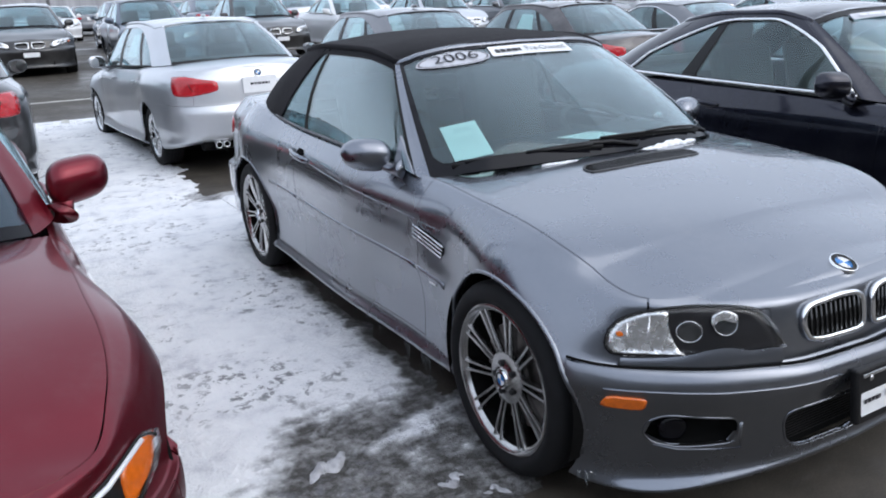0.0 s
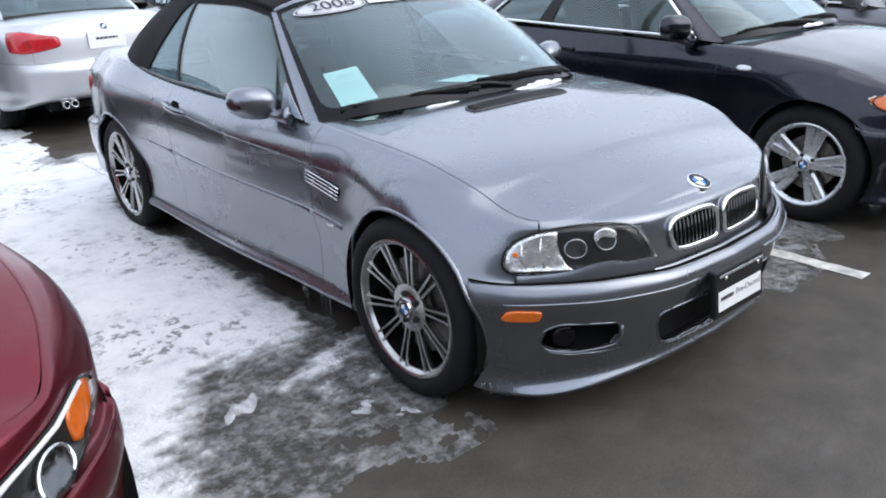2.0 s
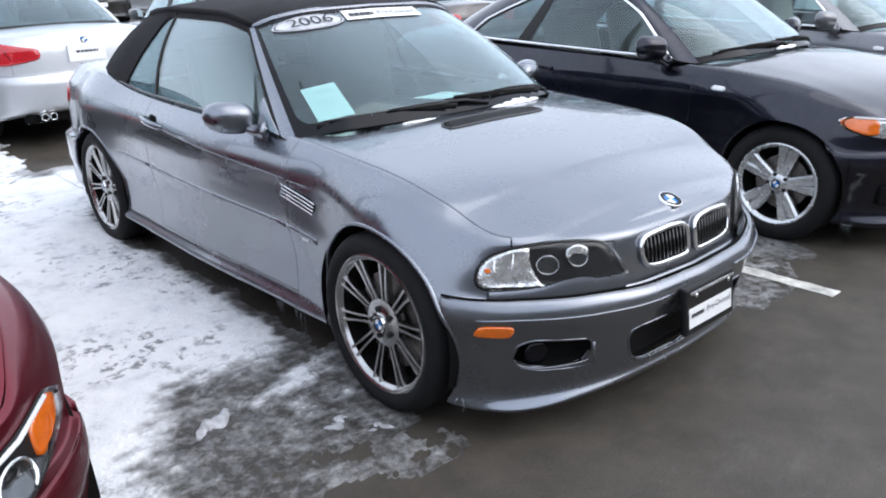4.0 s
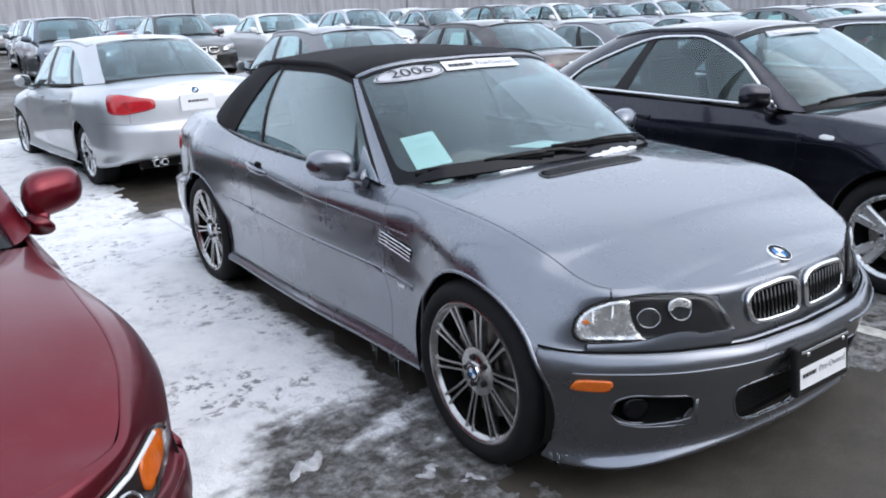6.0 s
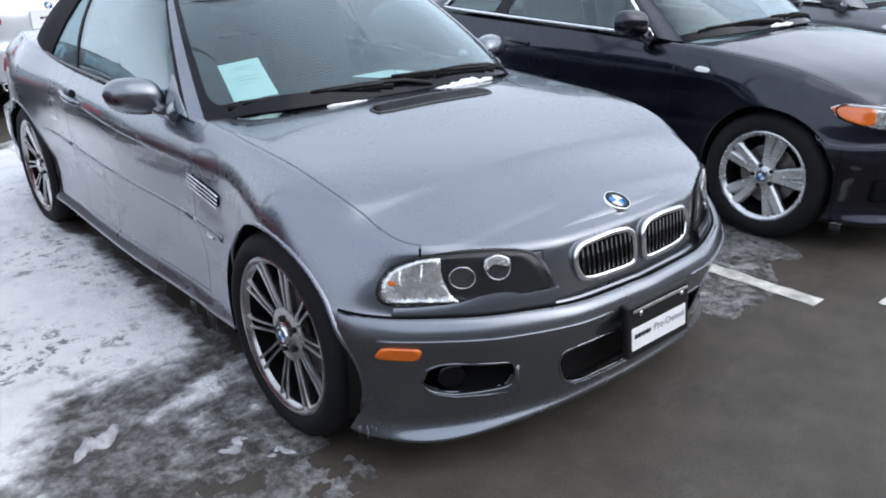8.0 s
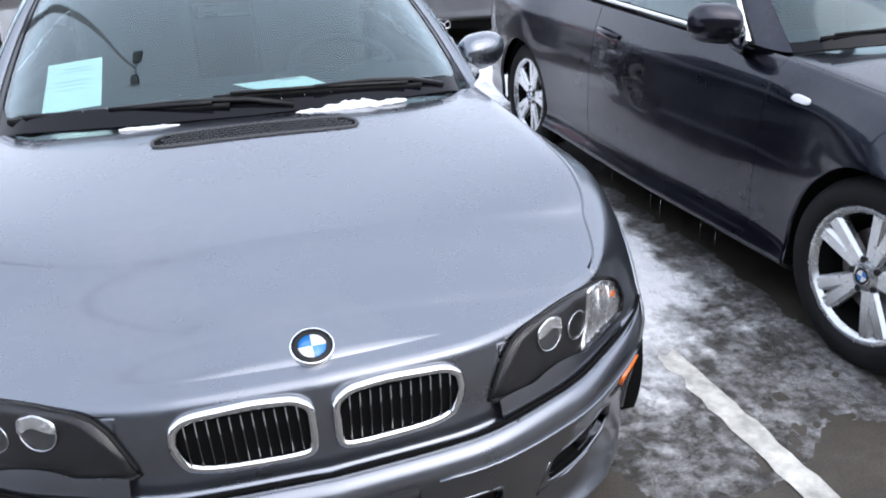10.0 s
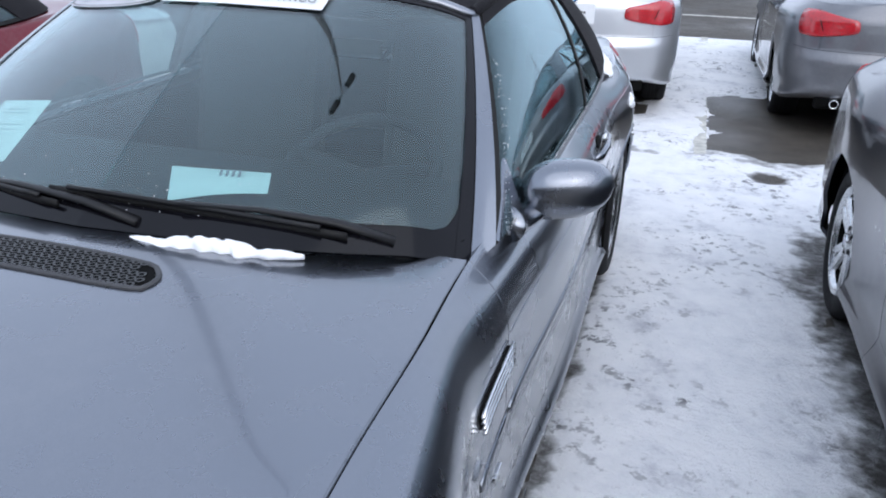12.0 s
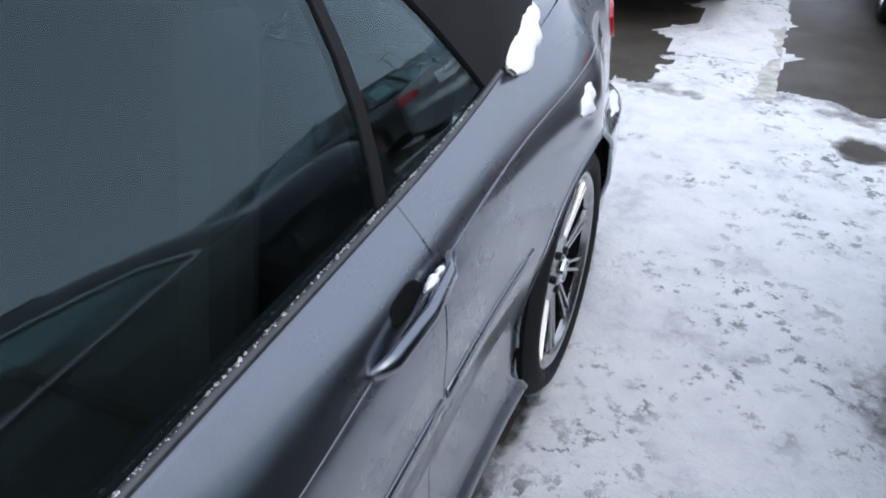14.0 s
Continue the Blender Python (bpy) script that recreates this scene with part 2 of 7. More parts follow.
def snow_mat():
    m, nt, b = node_mat("trodden_snow")
    mid = noise_node(nt, 4.0, 7, 0.7)
    fine = noise_node(nt, 70, 4, 0.65)
    c = ramp_node(nt, mid.outputs[0], [(0.31, (0.62, 0.63, 0.67)), (0.44, (0.87, 0.88, 0.90)), (0.58, (0.95, 0.955, 0.965))])
    geo = nt.nodes.new("ShaderNodeNewGeometry")
    sep = nt.nodes.new("ShaderNodeSeparateXYZ")
    nt.links.new(geo.outputs["Position"], sep.inputs[0])
    add = nt.nodes.new("ShaderNodeMath")
    add.operation = "MULTIPLY_ADD"
    nt.links.new(mid.outputs[0], add.inputs[0])
    add.inputs[1].default_value = 0.012
    nt.links.new(sep.outputs[2], add.inputs[2])
    grain = noise_node(nt, 22, 6, 0.7)
    add2 = nt.nodes.new("ShaderNodeMath")
    add2.operation = "MULTIPLY_ADD"
    nt.links.new(grain.outputs[0], add2.inputs[0])
    add2.inputs[1].default_value = 0.012
    nt.links.new(add.outputs[0], add2.inputs[2])
    mr = nt.nodes.new("ShaderNodeMapRange")
    mr.inputs[1].default_value, mr.inputs[2].default_value = 0.0118, 0.0222
    nt.links.new(add2.outputs[0], mr.inputs[0])
    mx = nt.nodes.new("ShaderNodeMix")
    mx.data_type = "RGBA"
    nt.links.new(mr.outputs[0], mx.inputs[0])
    mx.inputs[6].default_value = (0.054, 0.049, 0.043, 1)
    nt.links.new(c.outputs[0], mx.inputs[7])
    sp = noise_node(nt, 17, 6, 0.72)
    sm0 = ramp_node(nt, sp.outputs[0], [(0.54, g3(0)), (0.60, g3(0.85))])
    grp = noise_node(nt, 1.7, 4, 0.65)
    gm = ramp_node(nt, grp.outputs[0], [(0.47, g3(0.0)), (0.60, g3(1))])
    sm = nt.nodes.new("ShaderNodeMath")
    sm.operation = "MULTIPLY"
    nt.links.new(sm0.outputs[0], sm.inputs[0])
    nt.links.new(gm.outputs[0], sm.inputs[1])
    mx3 = nt.nodes.new("ShaderNodeMix")
    mx3.data_type = "RGBA"
    nt.links.new(sm.outputs[0], mx3.inputs[0])
    nt.links.new(mx.outputs[2], mx3.inputs[6])
    mx3.inputs[7].default_value = (0.15, 0.15, 0.165, 1)
    nt.links.new(mx3.outputs[2], b.inputs["Base Color"])
    rr = ramp_node(nt, mr.outputs[0], [(0.0, g3(0.42)), (0.6, g3(0.75))])
    nt.links.new(rr.outputs[0], b.inputs["Roughness"])
    ad = nt.nodes.new("ShaderNodeMath")
    ad.operation = "MULTIPLY_ADD"
    lump = noise_node(nt, 17, 6, 0.7)
    nt.links.new(lump.outputs[0], ad.inputs[0])
    ad.inputs[1].default_value = 3.2
    nt.links.new(fine.outputs[0], ad.inputs[2])
    bump_node(nt, b, ad.outputs[0], 0.85, 0.012)
    return m


M_SNOW = snow_mat()
M_SLUSH = simple("grey_slush", (0.44, 0.44, 0.46), 0.6, scale=24, vary=0.4, bump=0.6, dist=0.006)
M_PACKED = simple("packed_snow", (0.90, 0.91, 0.93), 0.75, scale=60, vary=0.05, bump=0.5, dist=0.003)

# ---- mesh helpers ----


def part(name, bm, material, parent=None, label="", smooth=True):
    me = bpy.data.meshes.new(name)
    bm.to_mesh(me)
    bm.free()
    for mt in (material if isinstance(material, (list, tuple)) else [material]):
        me.materials.append(mt)
    if smooth:
        me.polygons.foreach_set("use_smooth", [True] * len(me.polygons))
    ob = new(name, me)
    if parent is not None:
        ob.parent = parent
    if label:
        tagged(ob, label)
    return ob


def mesh_part(name, verts, faces, material, parent=None, label="", normals=None, smooth=True):
    me = bpy.data.meshes.new(name)
    me.from_pydata([tuple(map(float, v)) for v in verts], [], [tuple(map(int, f)) for f in faces])
    me.materials.append(material)
    if smooth:
        me.polygons.foreach_set("use_smooth", [True] * len(me.polygons))
    if normals is not None:
        me.normals_split_custom_set_from_vertices([tuple(map(float, n)) for n in normals])
    ob = new(name, me)
    if parent is not None:
        ob.parent = parent
    if label:
        tagged(ob, label)
    return ob


def empty(name, m=None):
    ob = new(name)
    ob.empty_display_size = 0.2
    if m is not None:
        ob.matrix_basis = m
    return ob


def add_box(bm, cx, cy, cz, sx, sy, sz, bevel=0.0, m=None):
    r = bmesh.ops.create_cube(bm, size=1.0)
    vs = r["verts"]
    for v in vs:
        v.co = Vector((v.co.x * sx, v.co.y * sy, v.co.z * sz))
    if bevel:
        es = list({e for v in vs for e in v.link_edges})
        out = bmesh.ops.bevel(bm, geom=es, offset=bevel, segments=2, affect="EDGES", profile=0.5)
        vs = list({v for f in out["faces"] for v in f.verts} | {v for v in vs if v.is_valid})
    t = Matrix.Translation((cx, cy, cz))
    t = t @ m if m is not None else t
    for v in vs:
        v.co = t @ v.co
    return vs


def box(name, c, s, material, parent=None, bevel=0.004, label="", m=None):
    bm = bmesh.new()
    add_box(bm, *c, *s, bevel, m)
    return part(name, bm, material, parent, label, smooth=False)


def tube_mesh(pts, rad, sides=8, closed=False, flat=None):
    """Vertices and faces of a tube along pts; flat=(a, b) gives an elliptical section in the side and up directions."""
    pts = np.array(pts, float)
    n = len(pts)
    tang = np.gradient(pts, axis=0) if not closed else np.roll(pts, -1, 0) - np.roll(pts, 1, 0)
    tang /= np.linalg.norm(tang, axis=1)[:, None] + 1e-9
    verts, faces = [], []
    ref = np.array([0, 0, 1.0]) if abs(tang[:, 2]).mean() < 0.8 else np.array([0, 1.0, 0])
    rr = np.broadcast_to(rad, (n,))
    for i in range(n):
        a = np.cross(tang[i], ref)
        a /= np.linalg.norm(a) + 1e-9
        b = np.cross(a, tang[i])
        for k in range(sides):
            w = 2 * math.pi * k / sides
            fa, fb = flat if flat else (1, 1)
            verts.append(pts[i] + rr[i] * (a * math.cos(w) * fa + b * math.sin(w) * fb))
    rows = n if closed else n - 1
    for i in range(rows):
        j = (i + 1) % n
        for k in range(sides):
            l = (k + 1) % sides
            faces.append((i * sides + k, i * sides + l, j * sides + l, j * sides + k))
    if not closed:
        faces.append(tuple(range(sides))[::-1])
        faces.append(tuple((n - 1) * sides + k for k in range(sides)))
    return verts, faces


def tube(name, pts, rad, material, parent=None, sides=8, closed=False, flat=None, label=""):
    v, f = tube_mesh(pts, rad, sides, closed, flat)
    return mesh_part(name, v, f, material, parent, label)


def pchip(t, v, q):
    t, v, q = np.asarray(t, float), np.asarray(v, float), np.asarray(q, float)
    h, d = np.diff(t), np.diff(v) / np.diff(t)
    m = np.zeros_like(v)
    w1, w2 = 2 * h[1:] + h[:-1], h[1:] + 2 * h[:-1]
    ok = d[1:] * d[:-1] > 0
    m[1:-1] = np.where(ok, (w1 + w2) / (w1 / np.where(ok, d[:-1], 1) + w2 / np.where(ok, d[1:], 1)), 0)
    m[0], m[-1] = d[0], d[-1]
    i = np.clip(np.searchsorted(t, q) - 1, 0, len(t) - 2)
    s = (q - t[i]) / h[i]
    return (v[i] * (1 + 2 * s) * (1 - s) ** 2 + m[i] * h[i] * s * (1 - s) ** 2
            + v[i + 1] * s * s * (3 - 2 * s) + m[i + 1] * h[i] * s * s * (s - 1))


def cubic(t, v, q):
    """Natural cubic spline."""
    t, v, q = np.asarray(t, float), np.asarray(v, float), np.asarray(q, float)
    n, h = len(t), np.diff(t)
    a = np.eye(n)
    r = np.zeros(n)
    for i in range(1, n - 1):
        a[i, i - 1:i + 2] = h[i - 1], 2 * (h[i - 1] + h[i]), h[i]
        r[i] = 6 * ((v[i + 1] - v[i]) / h[i] - (v[i] - v[i - 1]) / h[i - 1])
    k = np.linalg.solve(a, r)
    i = np.clip(np.searchsorted(t, q) - 1, 0, n - 2)
    s, e = t[i + 1] - q, q - t[i]
    return (k[i] * s ** 3 + k[i + 1] * e ** 3) / (6 * h[i]) + (v[i] / h[i] - k[i] * h[i] / 6) * s + (v[i + 1] / h[i] - k[i + 1] * h[i] / 6) * e


def smooth_loop(poly, n=64, round_it=True):
    """A closed outline through the points, evenly sampled."""
    p = np.array(poly, float)
    if round_it:
        for _ in range(2):
            q = np.roll(p, -1, 0)
            p = np.stack([0.85 * p + 0.15 * q, 0.15 * p + 0.85 * q], 1).reshape(-1, p.shape[1])
    q = np.vstack([p, p[:1]])
    c = np.concatenate([[0], np.cumsum(np.linalg.norm(np.diff(q, axis=0), axis=1))])
    u = np.linspace(0, c[-1], n, endpoint=False)
    return np.stack([np.interp(u, c, q[:, k]) for k in range(p.shape[1])], 1)


def in_poly(pts, poly):
    x, y = pts[:, 0], pts[:, 1]
    inside = np.zeros(len(pts), bool)
    for (x1, y1), (x2, y2) in zip(poly, np.roll(poly, -1, 0)):
        c = (y1 > y) != (y2 > y)
        inside ^= c & (x < (x2 - x1) * (y - y1) / (y2 - y1 + 1e-12) + x1)
    return inside

# ---- car bodies: a shell of rings round the plan outline ----
PLAN_X = [0, .26, .50, .69, .80, .868, .835, .828, .845, .845, .855, .885, .865, .80, .64, .34, 0]
PLAN_Y = [-.735, -.72, -.645, -.495, -.345, 0, .345, .57, 1.2, 1.87, 2.385, 2.731, 3.08, 3.40, 3.56, 3.645, 3.665]
RINGS = [
    ([.165, .162, .15, .14, .15, .19, .19, .19, .19, .19, .19, .2, .22, .26, .29, .30, .30],
     [.05, .05, .05, .05, .05, .06, .05, .03, .03, .03, .05, .06, .05, .05, .06, .08, .08]),
    ([.19, .188, .175, .165, .178, .22, .225, .225, .225, .225, .23, .24, .26, .29, .32, .33, .33],
     [.034, .034, .031, .026, .020, .02, 0, -.012, -.016, -.016, -.01, .02, .02, .01, .01, .01, .01]),
    ([.225, .225, .22, .225, .25, .29, .30, .305, .305, .305, .30, .30, .32, .35, .38, .40, .40],
     [.052, .052, .053, .050, .032, .02, .02, .02, .015, .015, .015, .02, .02, .01, 0, 0, 0]),
    ([.34, .34, .34, .35, .36, .40, .40, .40, .40, .40, .41, .42, .43, .43, .44, .45, .45],
     [.034, .034, .034, .032, .020, 0, .02, .015, .005, .005, .005, 0, 0, 0, 0, 0, 0]),
    ([.455, .455, .455, .455, .46, .50, .525, .535, .545, .555, .565, .57, .56, .55, .55, .55, .55],
     [0, 0, 0, 0, 0, 0, .016, .010, 0, 0, 0, 0, 0, 0, 0, 0, 0]),
    ([.508, .510, .524, .522, .515, .58, .60, .61, .62, .63, .64, .65, .65, .64, .63, .63, .63],
     [.018, .018, .016, .014, .010, 0, .022, .012, .002, .002, .002, 0, 0, .005, .02, .03, .03]),
    ([.508, .510, .516, .513, .508, .63, .65, .66, .67, .675, .68, .70, .70, .69, .68, .68, .68],
     [.062, .062, .058, .052, .036, 0, .025, .014, .008, .008, .006, 0, .002, .007, .024, .034, .034]),
    ([.60, .60, .60, .595, .60, .70, .735, .745, .765, .772, .778, .79, .785, .77, .76, .76, .76],
     [.082, .082, .082, .068, .056, .020, .030, .020, .018, .018, .016, 0, .006, .012, .03, .04, .04]),
    ([.662, .662, .662, .662, .690, .770, .800, .808, .818, .83, .84, .87, .87, .85, .84, .84, .84],
     [.100, .100, .103, .074, .086, .060, .060, .040, .034, .034, .034, .032, .032, .03, .04, .05, .05]),
    ([.678, .678, .677, .674, .730, .815, .848, .866, .895, .915, .93, .95, .95, .935, .93, .93, .93],
     [.135, .138, .142, .090, .116, .138, .103, .097, .060, .062, .07, .12, .14, .13, .12, .10, .10]),
]
HOOD_Y = [-.62, -.571, -.4, -.15, 0, .28, .38, .57, 1.2, 2.4, 2.9, 3.3, 3.5, 3.7]
HOOD_Z = [.680, .696, .758, .816, .842, .886, .893, .875, .88, .93, .985, .985, .965, .94]


# the grey convertible's own outline: wide flared wheel arches, short tail, drooping corners of the front apron
M3_X = [0, .26, .50, .70, .846, .874, .840, .828, .845, .845, .855, .886, .866, .80, .64, .34, 0]
M3_Y = [-.735, -.72, -.645, -.508, -.335, -.01, .345, .57, 1.2, 1.84, 2.29, 2.635, 2.98, 3.30, 3.46, 3.545, 3.565]
M3_RINGS = [
    ([.160, .158, .130, .106, .126, .19, .18, .170, .170, .170, .18, .2, .22, .26, .29, .30, .30],
     [.065, .065, .070, .062, .062, .06, .05, .035, .03, .03, .05, .06, .05, .05, .06, .08, .08]),
    ([.180, .178, .150, .124, .146, .22, .21, .205, .205, .205, .215, .24, .26, .29, .32, .33, .33],
     [.053, .053, .046, .028, .038, .02, .008, -.002, -.004, -.004, 0, .02, .02, .01, .01, .01, .01]),
    ([.200, .200, .190, .176, .205, .29, .265, .262, .262, .262, .27, .30, .32, .35, .38, .40, .40],
     [.060, .060, .062, .052, .034, .02, .024, .022, .022, .022, .022, .02, .02, .01, 0, 0, 0]),
    ([.34, .34, .34, .35, .36, .40, .40, .40, .40, .40, .41, .42, .43, .43, .44, .45, .45],
     [.030, .030, .032, .028, .014, .004, .028, .027, .025, .025, .022, .004, 0, 0, 0, 0, 0]),
    ([.455, .455, .455, .455, .462, .50, .525, .535, .545, .555, .565, .57, .56, .55, .55, .55, .55],
     [0, 0, 0, 0, 0, 0, .014, .007, 0, 0, 0, 0, 0, 0, 0, 0, 0]),
    ([.498, .500, .507, .507, .520, .58, .60, .61, .62, .63, .64, .65, .61, .59, .59, .59, .59],
     [.026, .026, .026, .025, .012, 0, .022, .009, -.002, -.003, -.001, 0, .034, .042, .04, .04, .04]),
    ([.488, .490, .496, .496, .530, .635, .66, .67, .68, .69, .70, .715, .71, .69, .68, .68, .68],
     [.064, .064, .062, .060, .018, .001, .025, .010, -.005, -.006, -.002, .001, .046, .050, .046, .046, .046]),
    ([.60, .60, .60, .597, .615, .695, .725, .735, .745, .762, .780, .785, .79, .77, .76, .76, .76],
     [.082, .082, .082, .078, .052, .010, .029, .012, -.002, -.003, .001, .008, .054, .056, .05, .05, .05]),
    ([.662, .662, .662, .666, .710, .780, .795, .800, .812, .828, .842, .865, .87, .86, .85, .85, .85],
     [.100, .100, .103, .084, .108, .056, .049, .032, .016, .014, .018, .036, .072, .072, .06, .06, .06]),
    ([.678, .678, .680, .686, .750, .824, .856, .870, .895, .915, .945, .975, .985, .965, .96, .96, .96],
     [.135, .138, .142, .100, .160, .138, .102, .096, .078, .078, .084, .12, .158, .155, .13, .11, .11]),
]
M3_HOOD_Y = [-.62, -.571, -.4, -.15, 0, .28, .38, .57, 1.2, 2.3, 2.8, 3.2, 3.4, 3.6]
M3_HOOD_Z = [.680, .696, .758, .816, .842, .886, .893, .875, .88, .95, 1.01, 1.01, .99, .965]


def identity(p):
    return p


def make_map(xs, fo, wb, ro, belt, roof):
    """Turns the reference body into one of another width, length and height."""
    def go(p):
        p = np.array(p, float)
        q = p.copy()
        q[..., 0] = p[..., 0] * xs
        q[..., 1] = np.interp(p[..., 1], [-.735 - 1, -.735, 0, 2.731, 3.665, 4.665], [-fo - 1, -fo, 0, wb, wb + ro, wb + ro + 1])
        q[..., 2] = np.interp(p[..., 2], [0, .19, .93, 1.345, 2], [0, .18, belt, roof, roof + .6])
        return q
    return go


class Shell:
    def __init__(self, step, mapping=identity, sub=5, tables=None):
        plan_x, plan_y, rings, hood_y, hood_z = tables or (PLAN_X, PLAN_Y, RINGS, HOOD_Y, HOOD_Z)
        px, py = np.array(plan_x), np.array(plan_y)
        t = np.concatenate([[0], np.cumsum(np.hypot(np.diff(px), np.diff(py)))])
        q, self.si = [], [0]
        for a, b in zip(t[:-1], t[1:]):
            n = max(3, int(round((b - a) / step)))
            q += list(np.linspace(a, b, n, endpoint=False))
            self.si.append(len(q))
        q = np.array(q + [t[-1]])
        x, y = cubic(t, px, q), pchip(t, py, q)
        x[0] = x[-1] = 0
        tx, ty = np.gradient(x, q), np.gradient(y, q)
        nx, ny = ty, -tx
        ln = np.hypot(nx, ny)
        nx, ny = nx / ln, ny / ln
        nx[0] = nx[-1] = 0
        cols = []
        for z, d in rings:
            dd, zz = pchip(t, d, q), pchip(t, z, q)
            cols.append(np.stack([np.maximum(x - nx * dd, 0), y - ny * dd, zz], 1))
        cols = np.array(cols)
        v = np.arange(len(rings), dtype=float)
        vq = np.linspace(0, len(rings) - 1, (len(rings) - 1) * sub + 1)
        p = np.zeros((len(q), len(vq), 3))
        for i in range(len(q)):
            for k in range(3):
                p[i, :, k] = pchip(v, cols[:, i, k], vq)
        self.ri = [k * sub for k in range(len(rings))]
        nh = 15
        e = p[:, -1]
        inner = []
        zc = cubic(hood_y, hood_z, e[:, 1])
        zc = np.maximum(zc, e[:, 2])
        zc = e[:, 2] + (zc - e[:, 2]) * np.clip(e[:, 0] / .14, 0, 1) ** .7
        flat = np.clip((e[:, 1] + .55) / .5, 0, 1)
        for f in np.arange(1, nh + 1) / nh:
            g0 = 1 - (1 - f) ** 1.35
            g = 2.15 * f if f < .26 else .559 + .441 * (1 - ((1 - f) / .74) ** 1.9)
            g = g * flat + g0 * (1 - flat)
            if tables:
                g = 1 - (1 - f) ** (1.35 + .45 * flat)
            inner.append(np.stack([e[:, 0] * (1 - f), e[:, 1] + 0 * f, e[:, 2] + (zc - e[:, 2]) * g], 1))
        p = np.concatenate([p, np.array(inner).transpose(1, 0, 2)], 1)
        self.ri.append(p.shape[1] - 1)
        if tables:
            k0, i1 = self.ri[9] + 1, self.si[4]
            for _ in range(24):
                z = p[..., 2].copy()
                wide = np.concatenate([z, z[:, -2:-1]], 1)
                z[2:i1, k0:] = (wide[1:i1 - 1, k0:-1] + wide[3:i1 + 1, k0:-1] + wide[2:i1, k0 - 1:-2] + wide[2:i1, k0 + 1:]) / 4
                p[..., 2] = z
        self.p = mapping(p)
        self.normals()
        self.p0, self.n0 = self.p.copy(), self.n.copy()
        self.drop = np.zeros((p.shape[0] - 1, p.shape[1] - 1), bool)

    def normals(self):
        a, b = np.gradient(self.p, axis=0), np.gradient(self.p, axis=1)
        n = np.cross(a, b)
        n /= np.linalg.norm(n, axis=2)[..., None] + 1e-9
        c = np.array([0, self.p[..., 1].mean(), 0.4])
        self.n = n * (np.sign(np.sum(n * (self.p - c))) or 1.0)
        self.n[self.p[..., 0] < 1e-5, 0] = 0

    AX = {"front": (0, 2, 1), "rear": (0, 2, 1), "side": (1, 2, 0), "top": (0, 1, 2)}

    def zone(self, view):
        y = self.p0[..., 1]
        if view == "front":
            z = y < -0.12
        elif view == "rear":
            z = y > y.max() - 0.55
        elif view == "top":
            z = self.n0[..., 2] > 0.5
        else:
            z = self.n0[..., 0] > 0.25
        return z

    def lift(self, pts2, view, off=0.0, near=12):
        """Places points of a front, side or top view on the shell, off metres proud of it."""
        u, w, d = self.AX[view]
        z = self.zone(view)
        p, n = self.p0[z], self.n0[z]
        out = np.zeros((len(pts2), 3))
        for m, q in enumerate(pts2):
            r = (p[:, u] - q[0]) ** 2 + (p[:, w] - q[1]) ** 2
            best = np.argpartition(r, near)[:near]
            wt_ = np.exp(-r[best] / (r[best].mean() + 1e-9) * 1.5)
            nn = n[best]
            nd = np.where(abs(nn[:, d]) < 0.15, np.copysign(0.15, nn[:, d]), nn[:, d])
            dep = p[best, d] - (nn[:, u] * (q[0] - p[best, u]) + nn[:, w] * (q[1] - p[best, w])) / nd
            dep = np.clip(dep, p[best, d].min() - 0.03, p[best, d].max() + 0.03)
            c = np.zeros(3)
            c[u], c[w], c[d] = q[0], q[1], np.sum(dep * wt_) / wt_.sum()
            nv = np.sum(nn * wt_[:, None], 0)
            nv /= np.linalg.norm(nv)
            out[m] = c + nv * off
        return out

    def cut(self, poly, view):
        """Opens the shell along an outline."""
        u, w, d = self.AX[view]
        z = self.zone(view)
        flat = self.p.reshape(-1, 3)[:, [u, w]]
        ins = in_poly(flat, poly).reshape(z.shape) & z
        allin = ins[:-1, :-1] & ins[1:, :-1] & ins[:-1, 1:] & ins[1:, 1:]
        self.drop |= allin
        keep = ~self.drop
        touch = np.zeros_like(ins)
        touch[:-1, :-1] |= keep
        touch[1:, :-1] |= keep
        touch[:-1, 1:] |= keep
        touch[1:, 1:] |= keep
        a, b = poly, np.roll(poly, -1, 0)
        for i, k in zip(*np.nonzero(ins & touch)):
            q = self.p[i, k, [u, w]]
            ab = b - a
            s = np.clip(np.sum((q - a) * ab, 1) / (np.sum(ab * ab, 1) + 1e-12), 0, 1)
            c = a + ab * s[:, None]
            j = np.argmin(np.sum((c - q) ** 2, 1))
            n = self.n[i, k]
            dd = c[j] - q
            nd = n[d] if abs(n[d]) > 0.2 else math.copysign(0.2, n[d])
            self.p[i, k, u], self.p[i, k, w] = c[j]
            self.p[i, k, d] -= np.clip((n[u] * dd[0] + n[w] * dd[1]) / nd, -0.03, 0.03)

